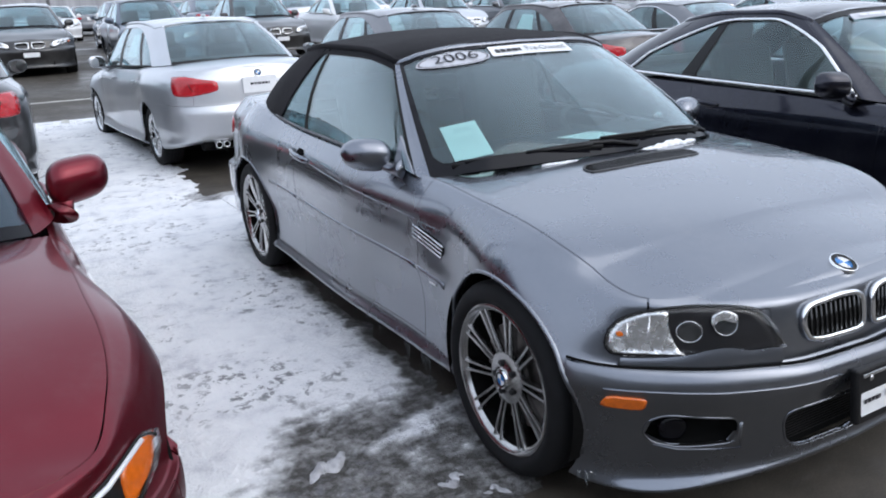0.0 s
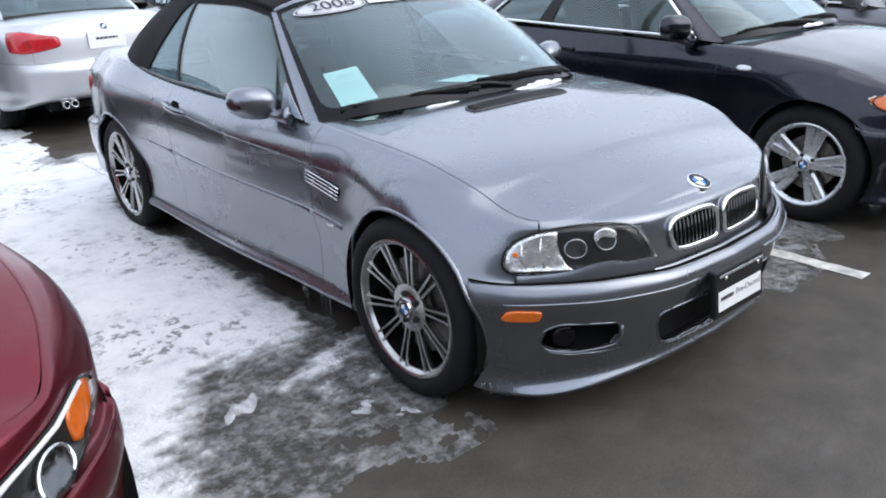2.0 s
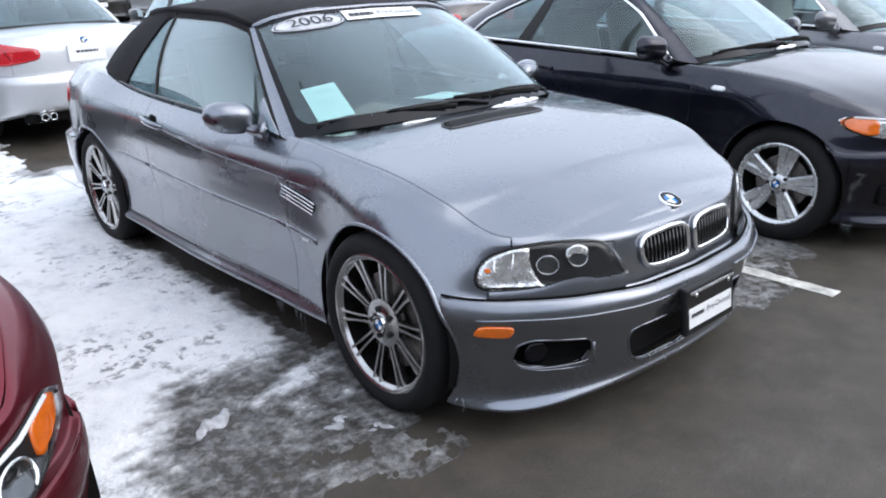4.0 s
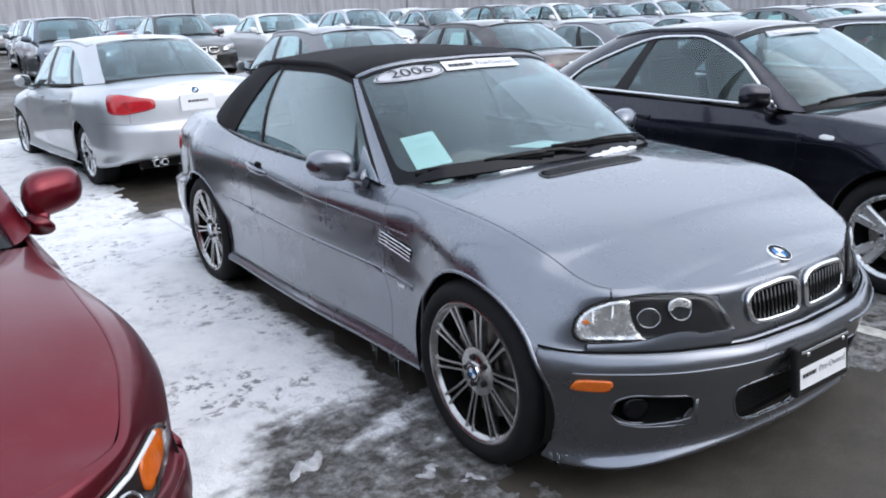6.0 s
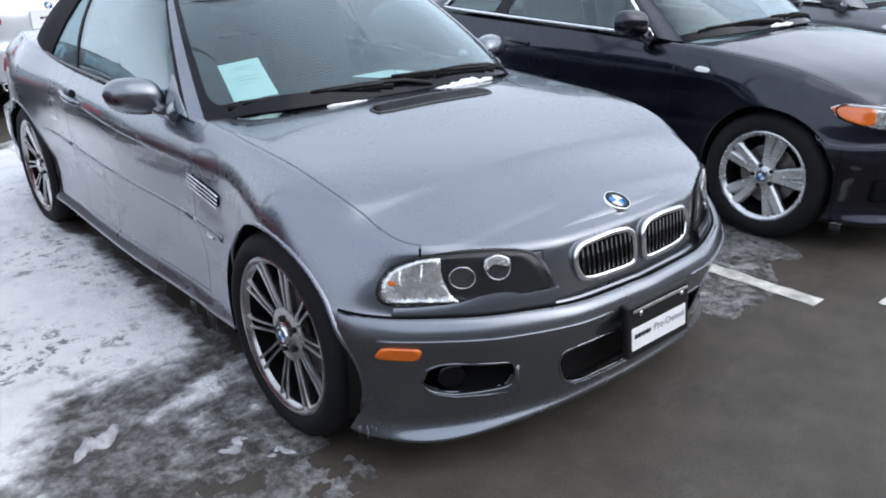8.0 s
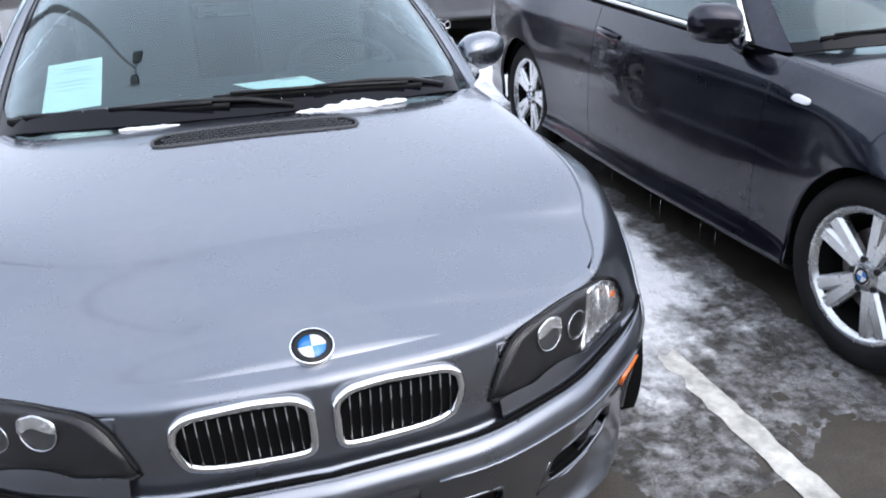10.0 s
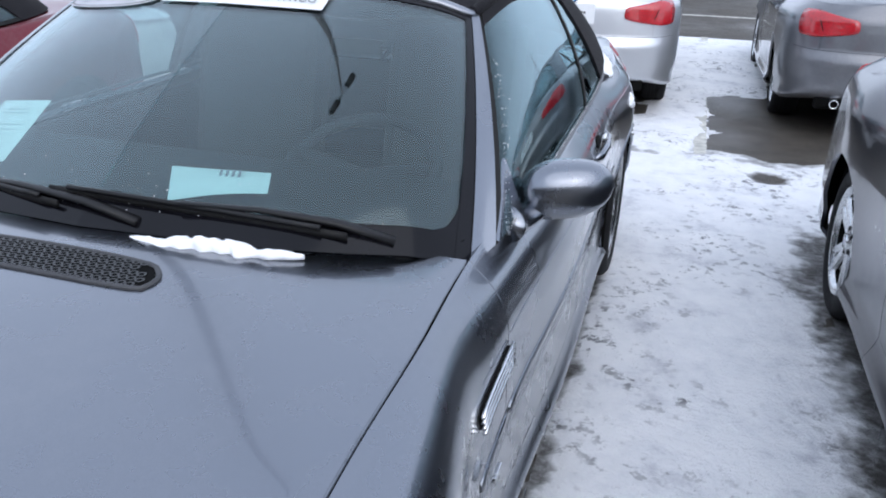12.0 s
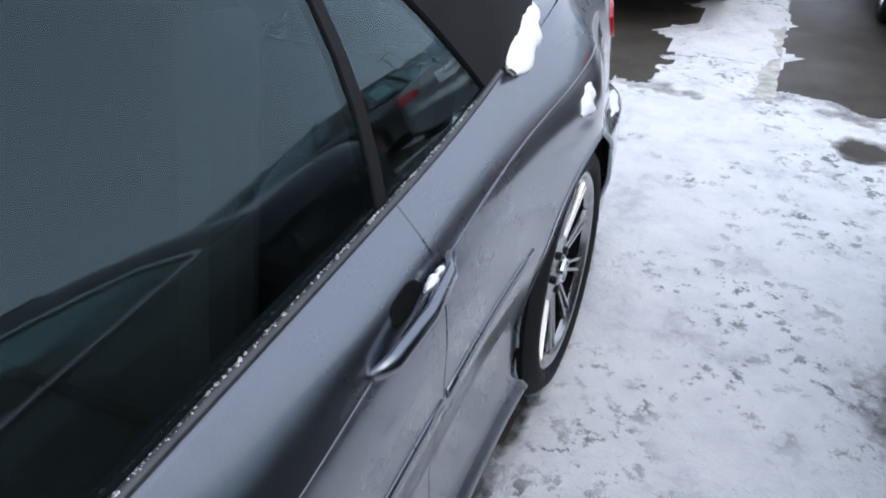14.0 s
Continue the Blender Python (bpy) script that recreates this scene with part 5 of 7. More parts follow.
    cab.sheet("soft_top_rear", "wall", 9.1, 11, 0, 1.0, M_CLOTH, car, 0, .02, .006)
    st = cab.sheet("soft_top", "roof", 0, 11, 0, 1.0, M_CLOTH, car, 0, .025, .012, label="closed black cloth soft top")
    pane_stack(cab.sheet("rear_window", "wall", 9.9, 11, .22, .82, M_GLASS_DARK, st, 0, .005, .010))
    for s in (1, -1):
        tube("roof_edge", mirror_x(np.vstack([cab.line(3.0, 7.0, 1.0, 40), cab.line(7.0, 9.0, 1.0, 14)]), s) + np.array([0, 0, .004]), .016, M_CLOTH, st, 8)
    interior(car, identity, .42, M_LEATHER, (.36, .93, .90))
    return car, sh, cab


M3, M3_SH, M3_CAB = m3()

# ---- ground: flat under the first row, rising behind ----


def ground_z(y):
    return float(np.interp(y, [-60, 4.6, 6.6, 9.4, 16, 30, 60, 200, 400], [0, 0, .03, .09, .48, .75, 1.1, 2.6, 4]))


ys = np.concatenate([np.linspace(-60, -4, 8), np.linspace(-3, 20, 70), np.linspace(21, 60, 24), np.linspace(70, 400, 12)])
xs = np.linspace(-200, 200, 41)
gv = [(x, y, ground_z(y)) for y in ys for x in xs]
gf = [(j * len(xs) + i, j * len(xs) + i + 1, (j + 1) * len(xs) + i + 1, (j + 1) * len(xs) + i) for j in range(len(ys) - 1) for i in range(len(xs) - 1)]
ground = mesh_part("ground", gv, gf, M_ASPHALT)
tagged(ground, "wet grey asphalt of a car park in winter", "asphalt", kind="structure")


def marking(x0, x1, y0, y1, seed=0):
    rnd = random.Random(seed)
    n = max(4, int((y1 - y0) / .05))
    v, f = [], []
    for k in range(n + 1):
        y = y0 + (y1 - y0) * k / n
        a, b = rnd.uniform(-.006, .006), rnd.uniform(-.006, .006)
        v += [(x0 + a, y, ground_z(y) + .004), (x1 + b, y, ground_z(y) + .004)]
    f = [(2 * k, 2 * k + 1, 2 * k + 3, 2 * k + 2) for k in range(n)]
    ob = mesh_part("bay_line", v, f, M_LINE)
    return tagged(ob, "worn white parking bay line on wet asphalt", "road marking", "bay lines")


marking(1.20, 1.29, -.70, 10.6, 1)
marking(-1.37, -1.27, 7.2, 10.6, 2)
marking(1.42, 1.58, -.93, -.86, 5)
marking(3.72, 3.82, -.75, 10.6, 3)
far_line = mesh_part("aisle_line", [(-30, 12.4, ground_z(12.4) + .005), (40, 12.4, ground_z(12.4) + .005), (40, 12.5, ground_z(12.5) + .005), (-30, 12.5, ground_z(12.5) + .005)], [(0, 1, 2, 3)], M_LINE)
tagged(far_line, "pale painted line across the aisle", "road marking")

# ---- snow: a thin trodden sheet with bare and slushy patches ----


def fbm(x, y, octaves=4, seed=0.0):
    s, a, t = 0.0, 1.0, 0.0
    for _ in range(octaves):
        s += a * noise.noise((x, y, seed))
        t += a
        x, y, a = x * 2.03 + 7.1, y * 2.03 - 3.3, a * .55
    return s / t


def ramp(a, b, v):
    return min(1.0, max(0.0, (v - a) / (b - a)))


def cover(x, y):
    """How thick the snow lies: most between the cars, thin slush in front, none under them and in the aisle."""
    n1 = fbm(x * 1.1, y * 1.1, 3, 5.0)
    if x < 0:
        edge = float(np.interp(x, [-2.1, -1.75, -1.55, -1.38, -1.2, -.98, -.81, -.72], [-.7, -.20, .22, .50, .62, .66, .85, 1.25]))
        front = .40 * ramp(-.45, .8, y + .5 * n1) + .60 * ramp(edge - .35, edge + .35, y + .7 * n1)
        side = .14
    else:
        edge = float(np.interp(x, [.8, 1.2, 1.5, 1.8, 6], [.1, .2, .6, 1.0, 1.5]))
        front = .40 * ramp(-.5, .4, y + .5 * n1) + .60 * ramp(edge - .4, edge + .4, y + .6 * n1)
        side = .10
    back = 4.5 if x < .5 else 4.70 + .25 * max(0.0, x - 1.9)
    rear = 1 - ramp(back, back + .3, y + .35 * fbm(x * 1.5, y * 1.5, 3, 9.0))
    if x > .5:
        rear *= 1 - max(0.0, 1 - ramp(.55, 1.15, math.hypot((x - 1.67) / .19, (y - 4.47) / .17) + .5 * fbm(x * 5, y * 5, 3, 4.4)))
        rear *= 1 - max(0.0, 1 - ramp(.55, 1.15, math.hypot((x - .68) / .26, (y - 5.02) / .15) + .5 * fbm(x * 5, y * 5, 3, 4.9)))
    k = front * rear * ramp(-6.0, -4.4, x + .6 * n1) * (1 - ramp(5.4, 6.3, x + .5 * n1))
    for c, h, y0, y1, w in ((0, .76 if x > 0 else .72, -.8, 3.5, side), (2.57, .70, -.9, 3.6, .30), (-2.73, .74, -.8, 3.6, .2), (5.1, .72, -.9, 3.6, .3)):
        e = 1 - ramp(h, h + w, abs(x - c) + .10 * fbm(x * 4, y * 4, 2, 2.0))
        k *= 1 - e * ramp(y0 - .1, y0 + .3, y) * (1 - ramp(y1 - .3, y1 + .1, y))
    s2 = ramp(5.9 if x < 1.3 else 7.0, 6.5 if x < 1.3 else 7.4, y + .3 * fbm(x * 1.3, y * 1.3, 3, 3.0)) * (1 - ramp(10.0, 10.6, y)) * ramp(-4.5, -3.7, x + .3 * n1) * (1 - ramp(5.7, 6.4, x + .3 * n1))
    for c in (-2.75, .08, 2.62, 5.2, 7.75):
        s2 *= 1 - (1 - ramp(.72, 1.0, abs(x - c) + .1 * fbm(x * 3, y * 3, 2, 4.0)))
    bridge = ramp(4.3, 4.6, y) * (1 - ramp(6.2, 6.6, y)) * (1 - ramp(.08, .34, abs(x - .98) + .34 * fbm(x * 2.2, y * 2.2, 3, 8.0) + .14 * fbm(x * 7, y * 7, 2, 6.0)))
    second = ramp(4.3, 4.6, y) * (1 - ramp(6.2, 6.6, y)) * (1 - ramp(.55, .90, abs(x + 1.45) + .34 * fbm(x * 2.0, y * 2.0, 3, 8.5) + .12 * fbm(x * 7, y * 7, 2, 6.5)))
    band = .62 * (1 - ramp(.4, 1.3, math.hypot((x + .93) / .30, (y - .40 - .25 * (x + .93)) / .10) + .6 * fbm(x * 6, y * 6, 3, 12.0)))
    return max(k, s2, bridge * .9, second * .85, band)


def snow_sheet(name, x0, x1, y0, y1, step, label):
    nx, ny = int((x1 - x0) / step) + 1, int((y1 - y0) / step) + 1
    h = np.full((ny, nx), -.02)
    for j in range(ny):
        y = y0 + j * step
        for i in range(nx):
            x = x0 + i * step
            c = cover(x, y)
            if c <= .02:
                continue
            mid = fbm(x * 2.6, y * 2.6, 3, 1.0)
            sq = 1.6 if x < 0 else 1.0
            fine = fbm(x * 10, y * 10 * sq, 4, 6.0)
            rag = fbm(x * 27, y * 27 * sq, 2, 16.0) if step < .02 else 0.0
            tread = fbm(x * 6.0, y * 6.0, 2, 11.0)
            t = c * 1.35 - .42 + .42 * mid * (1 - .5 * c) + .40 * fine * (1 - .55 * c) + .30 * rag * (1 - .8 * c)
            v = .020 * min(t, 1.0) + .006 * fine - .022 * max(0.0, tread - .30)
            h[j, i] = v
    keep = h > -.009
    idx = -np.ones((ny, nx), int)
    v, f = [], []
    for j in range(ny):
        for i in range(nx):
            if keep[max(0, j - 1):j + 2, max(0, i - 1):i + 2].any():
                idx[j, i] = len(v)
                y = y0 + j * step
                v.append((x0 + i * step, y, ground_z(y) + (max(h[j, i], .0008) if h[j, i] > -.012 else -.004)))
    for j in range(ny - 1):
        for i in range(nx - 1):
            q = (idx[j, i], idx[j, i + 1], idx[j + 1, i + 1], idx[j + 1, i])
            if min(q) >= 0:
                f.append(q)
    ob = mesh_part(name, v, f, M_SNOW)
    return tagged(ob, label, "snow", kind="stuff")


snow_sheet("snow", -2.3, -.6, -1.0, 5.4, .016, "trodden white snow and slush beside the grey convertible")
snow_sheet("snow", .6, 2.2, -.7, 5.4, .016, "trodden white snow between the parked cars")
snow_sheet("snow", -4.5, 6.5, 5.4, 10.8, .05, "thin snow between the second row of cars")
snow_sheet("snow", 2.2, 6.4, 0, 5.4, .05, "trodden white snow beside the dark coupe")
snow_sheet("snow", -.6, .6, 3.4, 5.4, .03, "thin snow behind the grey convertible")
snow_sheet("snow", -6, -2.3, 3.2, 5.4, .06, "thin snow behind the red convertible")

# ---- the other cars ----
COUPE_BASE = [(0, .42, .90), (.36, .45, .898), (.60, .53, .885), (.70, .62, .868), (.775, .76, .89), (.785, 1.2, .905), (.785, 1.8, .925), (.775, 2.35, .945), (.74, 2.62, .955), (.62, 2.85, .965), (.36, 2.97, .975), (0, 3.0, .98)]
COUPE_TOP = [(0, 1.12, 1.30), (.30, 1.13, 1.295), (.47, 1.16, 1.275), (.555, 1.20, 1.25), (.575, 1.26, 1.268), (.585, 1.45, 1.30), (.58, 1.80, 1.30), (.565, 2.05, 1.275), (.55, 2.16, 1.255), (.48, 2.20, 1.265), (.28, 2.24, 1.285), (0, 2.26, 1.29)]
SEDAN_BASE = [(0, .40, .90), (.36, .43, .898), (.60, .51, .885), (.70, .60, .868), (.775, .74, .89), (.79, 1.2, .905), (.79, 1.8, .925), (.78, 2.45, .945), (.74, 2.78, .955), (.62, 2.98, .965), (.36, 3.08, .975), (0, 3.11, .98)]
SEDAN_TOP = [(0, 1.08, 1.30), (.30, 1.09, 1.295), (.47, 1.12, 1.275), (.555, 1.16, 1.25), (.575, 1.22, 1.268), (.585, 1.42, 1.30), (.58, 1.85, 1.305), (.565, 2.22, 1.28), (.55, 2.36, 1.255), (.48, 2.42, 1.265), (.28, 2.46, 1.285), (0, 2.48, 1.29)]
CABRIO_BASE = [(0, .42, .895), (.36, .45, .893), (.60, .53, .882), (.70, .62, .866), (.77, .76, .888), (.785, 1.2, .90), (.785, 1.9, .92), (.775, 2.35, .935), (.74, 2.62, .95), (.63, 2.86, .965), (.36, 2.98, .975), (0, 3.01, .98)]
CABRIO_TOP = [(0, 1.10, 1.305), (.30, 1.11, 1.298), (.47, 1.14, 1.275), (.555, 1.18, 1.247), (.572, 1.23, 1.262), (.585, 1.42, 1.296), (.585, 1.88, 1.302), (.58, 2.10, 1.288), (.56, 2.24, 1.272), (.48, 2.34, 1.285), (.28, 2.42, 1.305), (0, 2.44, 1.31)]
MODELS = {
    "coupe": dict(bow=(.60, .90, .36, .34, .52), base=COUPE_BASE, top=COUPE_TOP, xs=.985, fo=.76, wb=2.66, ro=.94, belt=.965, roof=1.405, tyre=.315, rim=.222, crown=.045, panes=[(3.85, 6.15, 3.95, 6.05), (6.3, 7.55, 6.15, 6.95)]),
    "cabrio": dict(bow=(.80, .90, .70, .2, .7), base=CABRIO_BASE, top=CABRIO_TOP, xs=.985, fo=.76, wb=2.66, ro=.94, belt=.945, roof=1.385, tyre=.315, rim=.222, crown=.045, panes=[(3.7, 6.15, 3.8, 6.05), (6.3, 7.55, 6.15, 6.75)]),
    "sedan": dict(bow=(.60, .89, .38, .28, .64), base=SEDAN_BASE, top=SEDAN_TOP, xs=1.01, fo=.77, wb=2.76, ro=.99, belt=.965, roof=1.475, tyre=.315, rim=.222, crown=.045, panes=[(3.85, 5.55, 3.95, 5.6), (5.68, 6.95, 5.73, 6.75), (7.05, 7.9, 6.85, 7.25)]),
    "saloon": dict(bow=(.60, .89, .38, .28, .64), base=SEDAN_BASE, top=SEDAN_TOP, xs=1.04, fo=.83, wb=2.97, ro=1.10, belt=.99, roof=1.46, tyre=.33, rim=.225, crown=.045, panes=[(3.85, 5.55, 3.95, 5.6), (5.68, 6.95, 5.73, 6.75), (7.05, 7.9, 6.85, 7.25)]),
}


def car(model, name, label, material, place, step=.05, sub=3, style="star", chrome=False, leather=None, group="", cloth=None, banner=False, detail=True, far=False, sheet=False, mirror_in=0.0, mirror_up=0.0):
    """A parked car of one of the models above, as a thing with its parts."""
    o = MODELS[model]
    mp = make_map(o["xs"], o["fo"], o["wb"], o["ro"], o["belt"], o["roof"])

    def f2(poly):
        p = np.array(poly, float)
        q = mp(np.stack([p[:, 0], np.zeros(len(p)), p[:, 1]], 1))
        return q[:, [0, 2]]

    def s2(poly):
        p = np.array(poly, float)
        q = mp(np.stack([np.zeros(len(p)), p[:, 0], p[:, 1]], 1))
        return q[:, [1, 2]]
    body = empty(name, place)
    tagged(body, label, "car", group)
    sh = Shell(step, mp, sub)
    A, B = sh.si, sh.ri
    ar, hz, wb = o["tyre"] + .028, o["tyre"] + .004, o["wb"]
    sh.cut(circle(0, hz, ar, 40), "side")
    sh.cut(circle(wb, hz, ar, 40), "side")
    lower = f2([(-.01, .225), (.36, .23), (.41, .27), (.40, .345), (.36, .36), (-.01, .36)])
    fog = f2([(.47, .27), (.50, .36), (.68, .36), (.71, .32), (.66, .275)])
    if detail:
        sh.cut(smooth_loop(lower, 40), "front")
        sh.cut(smooth_loop(fog, 40), "front")
    sh.panel("front_bumper", [(A[0], A[4], B[0], B[5])], material, body, 0)
    sh.panel("hood", [(A[0], A[7], B[9], B[10]), (A[0], A[1], B[5], B[9])], material, body, 0)
    hub = .815 * o["xs"]
    for s in (1, -1):
        sh.panel("fender", [(A[4], A[7], B[0], B[9]), (A[1], A[4], B[5], B[9])], material, body, s)
        if model in ("sedan", "saloon"):
            sh.panel("front_door", [(A[7], A[8] + (A[9] - A[8]) // 5, B[2], B[9])], material, body, s)
            sh.panel("rear_door", [(A[8] + (A[9] - A[8]) // 5, A[10], B[2], B[9])], material, body, s)
            sh.panel("rear_quarter", [(A[10], A[12], B[0], B[9]), (A[12], A[14], B[5], B[9])], material, body, s)
            sh.panel("sill", [(A[7], A[10], B[0], B[2])], material, body, s, gap=.001)
        else:
            sh.panel("door", [(A[7], A[9], B[2], B[9])], material, body, s)
            sh.panel("rear_quarter", [(A[9], A[12], B[0], B[9]), (A[12], A[14], B[5], B[9])], material, body, s)
            sh.panel("sill", [(A[7], A[9], B[0], B[2])], material, body, s, gap=.001)
        for y in (0, wb):
            arch_parts(sh, body, y, ar, hz, .84 * o["xs"], s)
            wheel(style, o["tyre"], o["rim"], .21, body, hub, y, s, 24 if far else 48, far=far)
    sh.panel("rear_bumper", [(A[12], A[16], B[0], B[5])], material, body, 0)
    sh.panel("trunk_lid", [(A[10], A[16], B[9], B[10]), (A[14], A[16], B[5], B[9])], material, body, 0)
    if not far:
        sh.inner("inner_structure", M_SHADE_BLACK, body)
    box("underbody", (0, wb / 2, .26), (1.15, wb + .5, .10), M_SHADE_BLACK, body, .02)
    yn, yt = sh.p[..., 1].min(), sh.p[..., 1].max()

    # front: lamps and kidneys
    dip = .052 if model == "cabrio" else 0.0

    def f2d(poly):
        return f2(poly) - np.array([0, dip])
    lamp = f2d([(.34, .555), (.40, .625), (.50, .655), (.64, .672), (.735, .685), (.775, .665), (.765, .625), (.70, .59), (.62, .572), (.55, .572), (.47, .55), (.40, .542)])
    kid = f2([(.03, .535), (.05, .515), (.20, .518), (.245, .54), (.265, .59), (.24, .622), (.05, .628), (.03, .60)])
    for s in (1, -1):
        h = patch(sh, "headlight", lamp, "front", .003, M_REFLECTOR if model == "coupe" else M_HOUSING, body, s, .02, 40, label="clear headlight with an amber corner")
        patch(sh, "amber_corner", f2d([(.675, .598), (.672, .666), (.725, .682), (.77, .667), (.763, .628), (.715, .598)]), "front", .008, M_AMBER, h, s, .006, 24)
        if far:
            pane_stack(patch(sh, "lens", lamp, "front", .012, M_REFLECTOR, h, s, .01, 24, rings=2))
        elif model != "cabrio":
          patch(sh, "lamp_bowl", f2d([(.58, .585), (.57, .655), (.69, .665), (.69, .598)]), "front", .007, M_REFLECTOR, h, s, .006, 24)
        if not far:
          outline_tube(sh, "lamp_brow", f2d([(.40, .622), (.50, .648), (.64, .665), (.73, .677)]), "front", .010, .006, M_WHITE, h, s, closed=False, sides=6)
        for cx in (() if far else (.475, .61)):
            ring = f2d(circle(cx, .60, .043 if model == "cabrio" else .036, 20))
            outline_tube(sh, "projector_ring", ring, "front", .011, .0055, M_CHROME, h, s, 20, False, sides=6)
            patch(sh, "projector", ring, "front", .008, M_LAMPGLASS, h, s, .004, 20, False, rings=3)
        if not far:
          pane_stack(patch(sh, "lens", lamp, "front", .018, M_LENS, h, s, .015, 48))
        if not far:
          outline_tube(sh, "lamp_trim", lamp, "front", .004, .004, M_RUBBER, h, s, 48, True, sides=5)
        k = outline_tube(sh, "kidney_frame", kid, "front", .008, .011, M_CHROME, body, s, 40, True, sides=6)
        patch(sh, "grille_back", kid, "front", .003, M_SHADE_BLACK, k, s, .004, 32, rings=3)
        if detail:
            for j in range(8):
                x = .052 + j * .026
                outline_tube(sh, "grille_slat", f2([(x, .528), (x + .003, .575), (x + .005, .616)]), "front", .010, .005, M_BLACK, k, s, closed=False, sides=5, flat=(.5, 1.2))
        # rear lamp
        tl = f2([(.395, .762), (.402, .836), (.55, .860), (.66, .886), (.755, .886), (.777, .82), (.771, .725), (.68, .714), (.56, .728), (.45, .745)])
        t_ = patch(sh, "tail_lamp", tl, "rear", .010, M_REDLENS, body, s, .02, 40, label="red tail lamp wrapping the corner")
        if not far:
          outline_tube(sh, "lamp_split", f2([(.625, .758), (.65, .82), (.66, .89)]), "rear", .0105, .004, M_RUBBER, t_, s, closed=False, sides=5)
        # door handles, side repeater
        ys = (1.72,) if model in ("coupe", "cabrio") else (1.30, 2.22)
        for y0 in (() if far else ys):
            yy, zz = s2([(y0, .80)])[0]
            hx = sh.lift(np.array([(yy, zz)]), "side", 0)[0][0]
            tube("door_handle", [((hx + q) * s, yy + d, zz + e) for d, e, q in ((-.10, -.006, .003), (-.07, -.003, .022), (.0, .004, .028), (.07, .010, .022), (.10, .013, .003))], [.009, .013, .014, .013, .009], material, body, 8, flat=(.8, 1.2))
        if not far:
          patch(sh, "side_repeater", s2([(.36, .752), (.36, .772), (.43, .778), (.45, .762), (.43, .752)]), "side", .005, M_WHITE, body, s, .006, 20, rings=3)
    box("intake_cavity", (0, yn + .15, .29), (.80, .10, .18), M_SHADE_BLACK, body, .01)
    for s in (() if far else (1, -1)):
        ft = f2([(.585, .315)])[0]
        fd = box("fog_cavity", (ft[0] * s, yn + .235, ft[1]), (.23, .05, .10), M_SHADE_BLACK, body, .01, m=pose(0, 0, 0, 0, 0, s * 30))
        lv, lf = lathe([(.0, .0005), (.004, .02), (.0, .034), (-.01, .038), (-.03, .036)], 16)
        fo = mesh_part("fog_lamp", lv, lf, M_REFLECTOR, fd)
        fo.matrix_basis = pose((ft[0] + .02) * s, yn + .19, ft[1], 0, 0, -90 + s * 25)
    zr = sh.lift(np.array([(0.0, float(mp((0, -.53, 0))[1]))]), "top", .001)[0]
    if not far:
        roundel(body, (0, zr[1], zr[2]), (0, -.36, 1), .041)
    bp = box("front_plate", (0, yn - .008, .43), (.31, .016, .15), M_BLACK, body, .004)
    box("front_plate_face", (0, yn - .018, .425), (.29, .004, .09), M_WHITE, bp, .001)
    # rear: plate, badge, exhaust
    zr2 = f2([(0, .785)])[0][1]
    yb = sh.lift(np.array([(0.02, zr2)]), "rear", 0)[0][1]
    rp = box("rear_plate", (0, yb + .008, zr2 + .0), (.345, .012, .155), M_WHITE, body, .003)
    if not far:
        bars_text(rp, pose(0, yb + .0155, zr2 + .01, 90, 0, 180), .20, .035, M_INK, 1, 4)
    zb = f2([(0, .882)])[0][1]
    b0, b1, b2 = sh.lift(np.array([(0.02, zb), (0.02, zb - .03), (0.02, zb + .03)]), "rear", 0)
    yb2 = b0[1]
    if not far:
        roundel(body, (0, yb2 + .005, zb + .002), (0, b2[2] - b1[2], b1[1] - b2[1]), .037)
    for x in (() if far else (.40, .475)):
        tv, tf = lathe([(0, .026), (.004, .032), (0, .034), (-.12, .034)], 20)
        t_ = mesh_part("exhaust_tip", tv, tf, M_CHROME, body)
        t_.matrix_basis = pose(x, yt - .03, .275, 0, 0, 90)
        tv, tf = lathe([(-.02, .0005), (-.02, .026)], 20)
        mesh_part("exhaust_bore", tv, tf, M_SHADE_BLACK, t_)
    box("rear_valance", (0, yt - .16, .28), (1.2, .10, .12), M_SHADE_BLACK, body, .02)

    # greenhouse
    cab = Cabin(o["base"], o["top"], o["crown"], mp, 8, .026)
    pane_stack(cab.sheet("windscreen", "wall", 0, 2.85, .03, .97, M_SCREEN if cloth else M_GLASS, body, 0, .005))
    cab.sheet("windscreen_band", "wall", 0, 2.95, .0, .07, M_BAND, body, 0, .006, .002)
    cab.sheet("header_band", "wall", 0, 2.95, .95, 1.0, M_BLACK, body, 0, .006, .002)
    roof_mat = cloth or material
    rw_ = 9.6 if cloth else 8.95
    j_end = o["panes"][-1][1]
    jt_end = o["panes"][-1][3]
    field = (o["panes"][0][0], j_end, o["panes"][0][2], jt_end)
    upper = bow(*o["bow"])
    if sheet:
        cab.sheet("price_sheet", "wall", 5.95, 6.55, .22, .72, M_PAPER, body, 1, 0, -.012, jt0=5.95, jt1=6.45, label="pale printed price sheet behind the rear pane")
    for s in (1, -1):
        cab.sheet("a_pillar", "wall", 2.85, 3.75, 0, 1, material, body, s, .03, .006, jt0=2.85, jt1=field[2] + .04)
        ends = [((j0 - field[0]) / (field[1] - field[0]), (j1 - field[0]) / (field[1] - field[0])) for j0, j1, _, _ in o["panes"]]
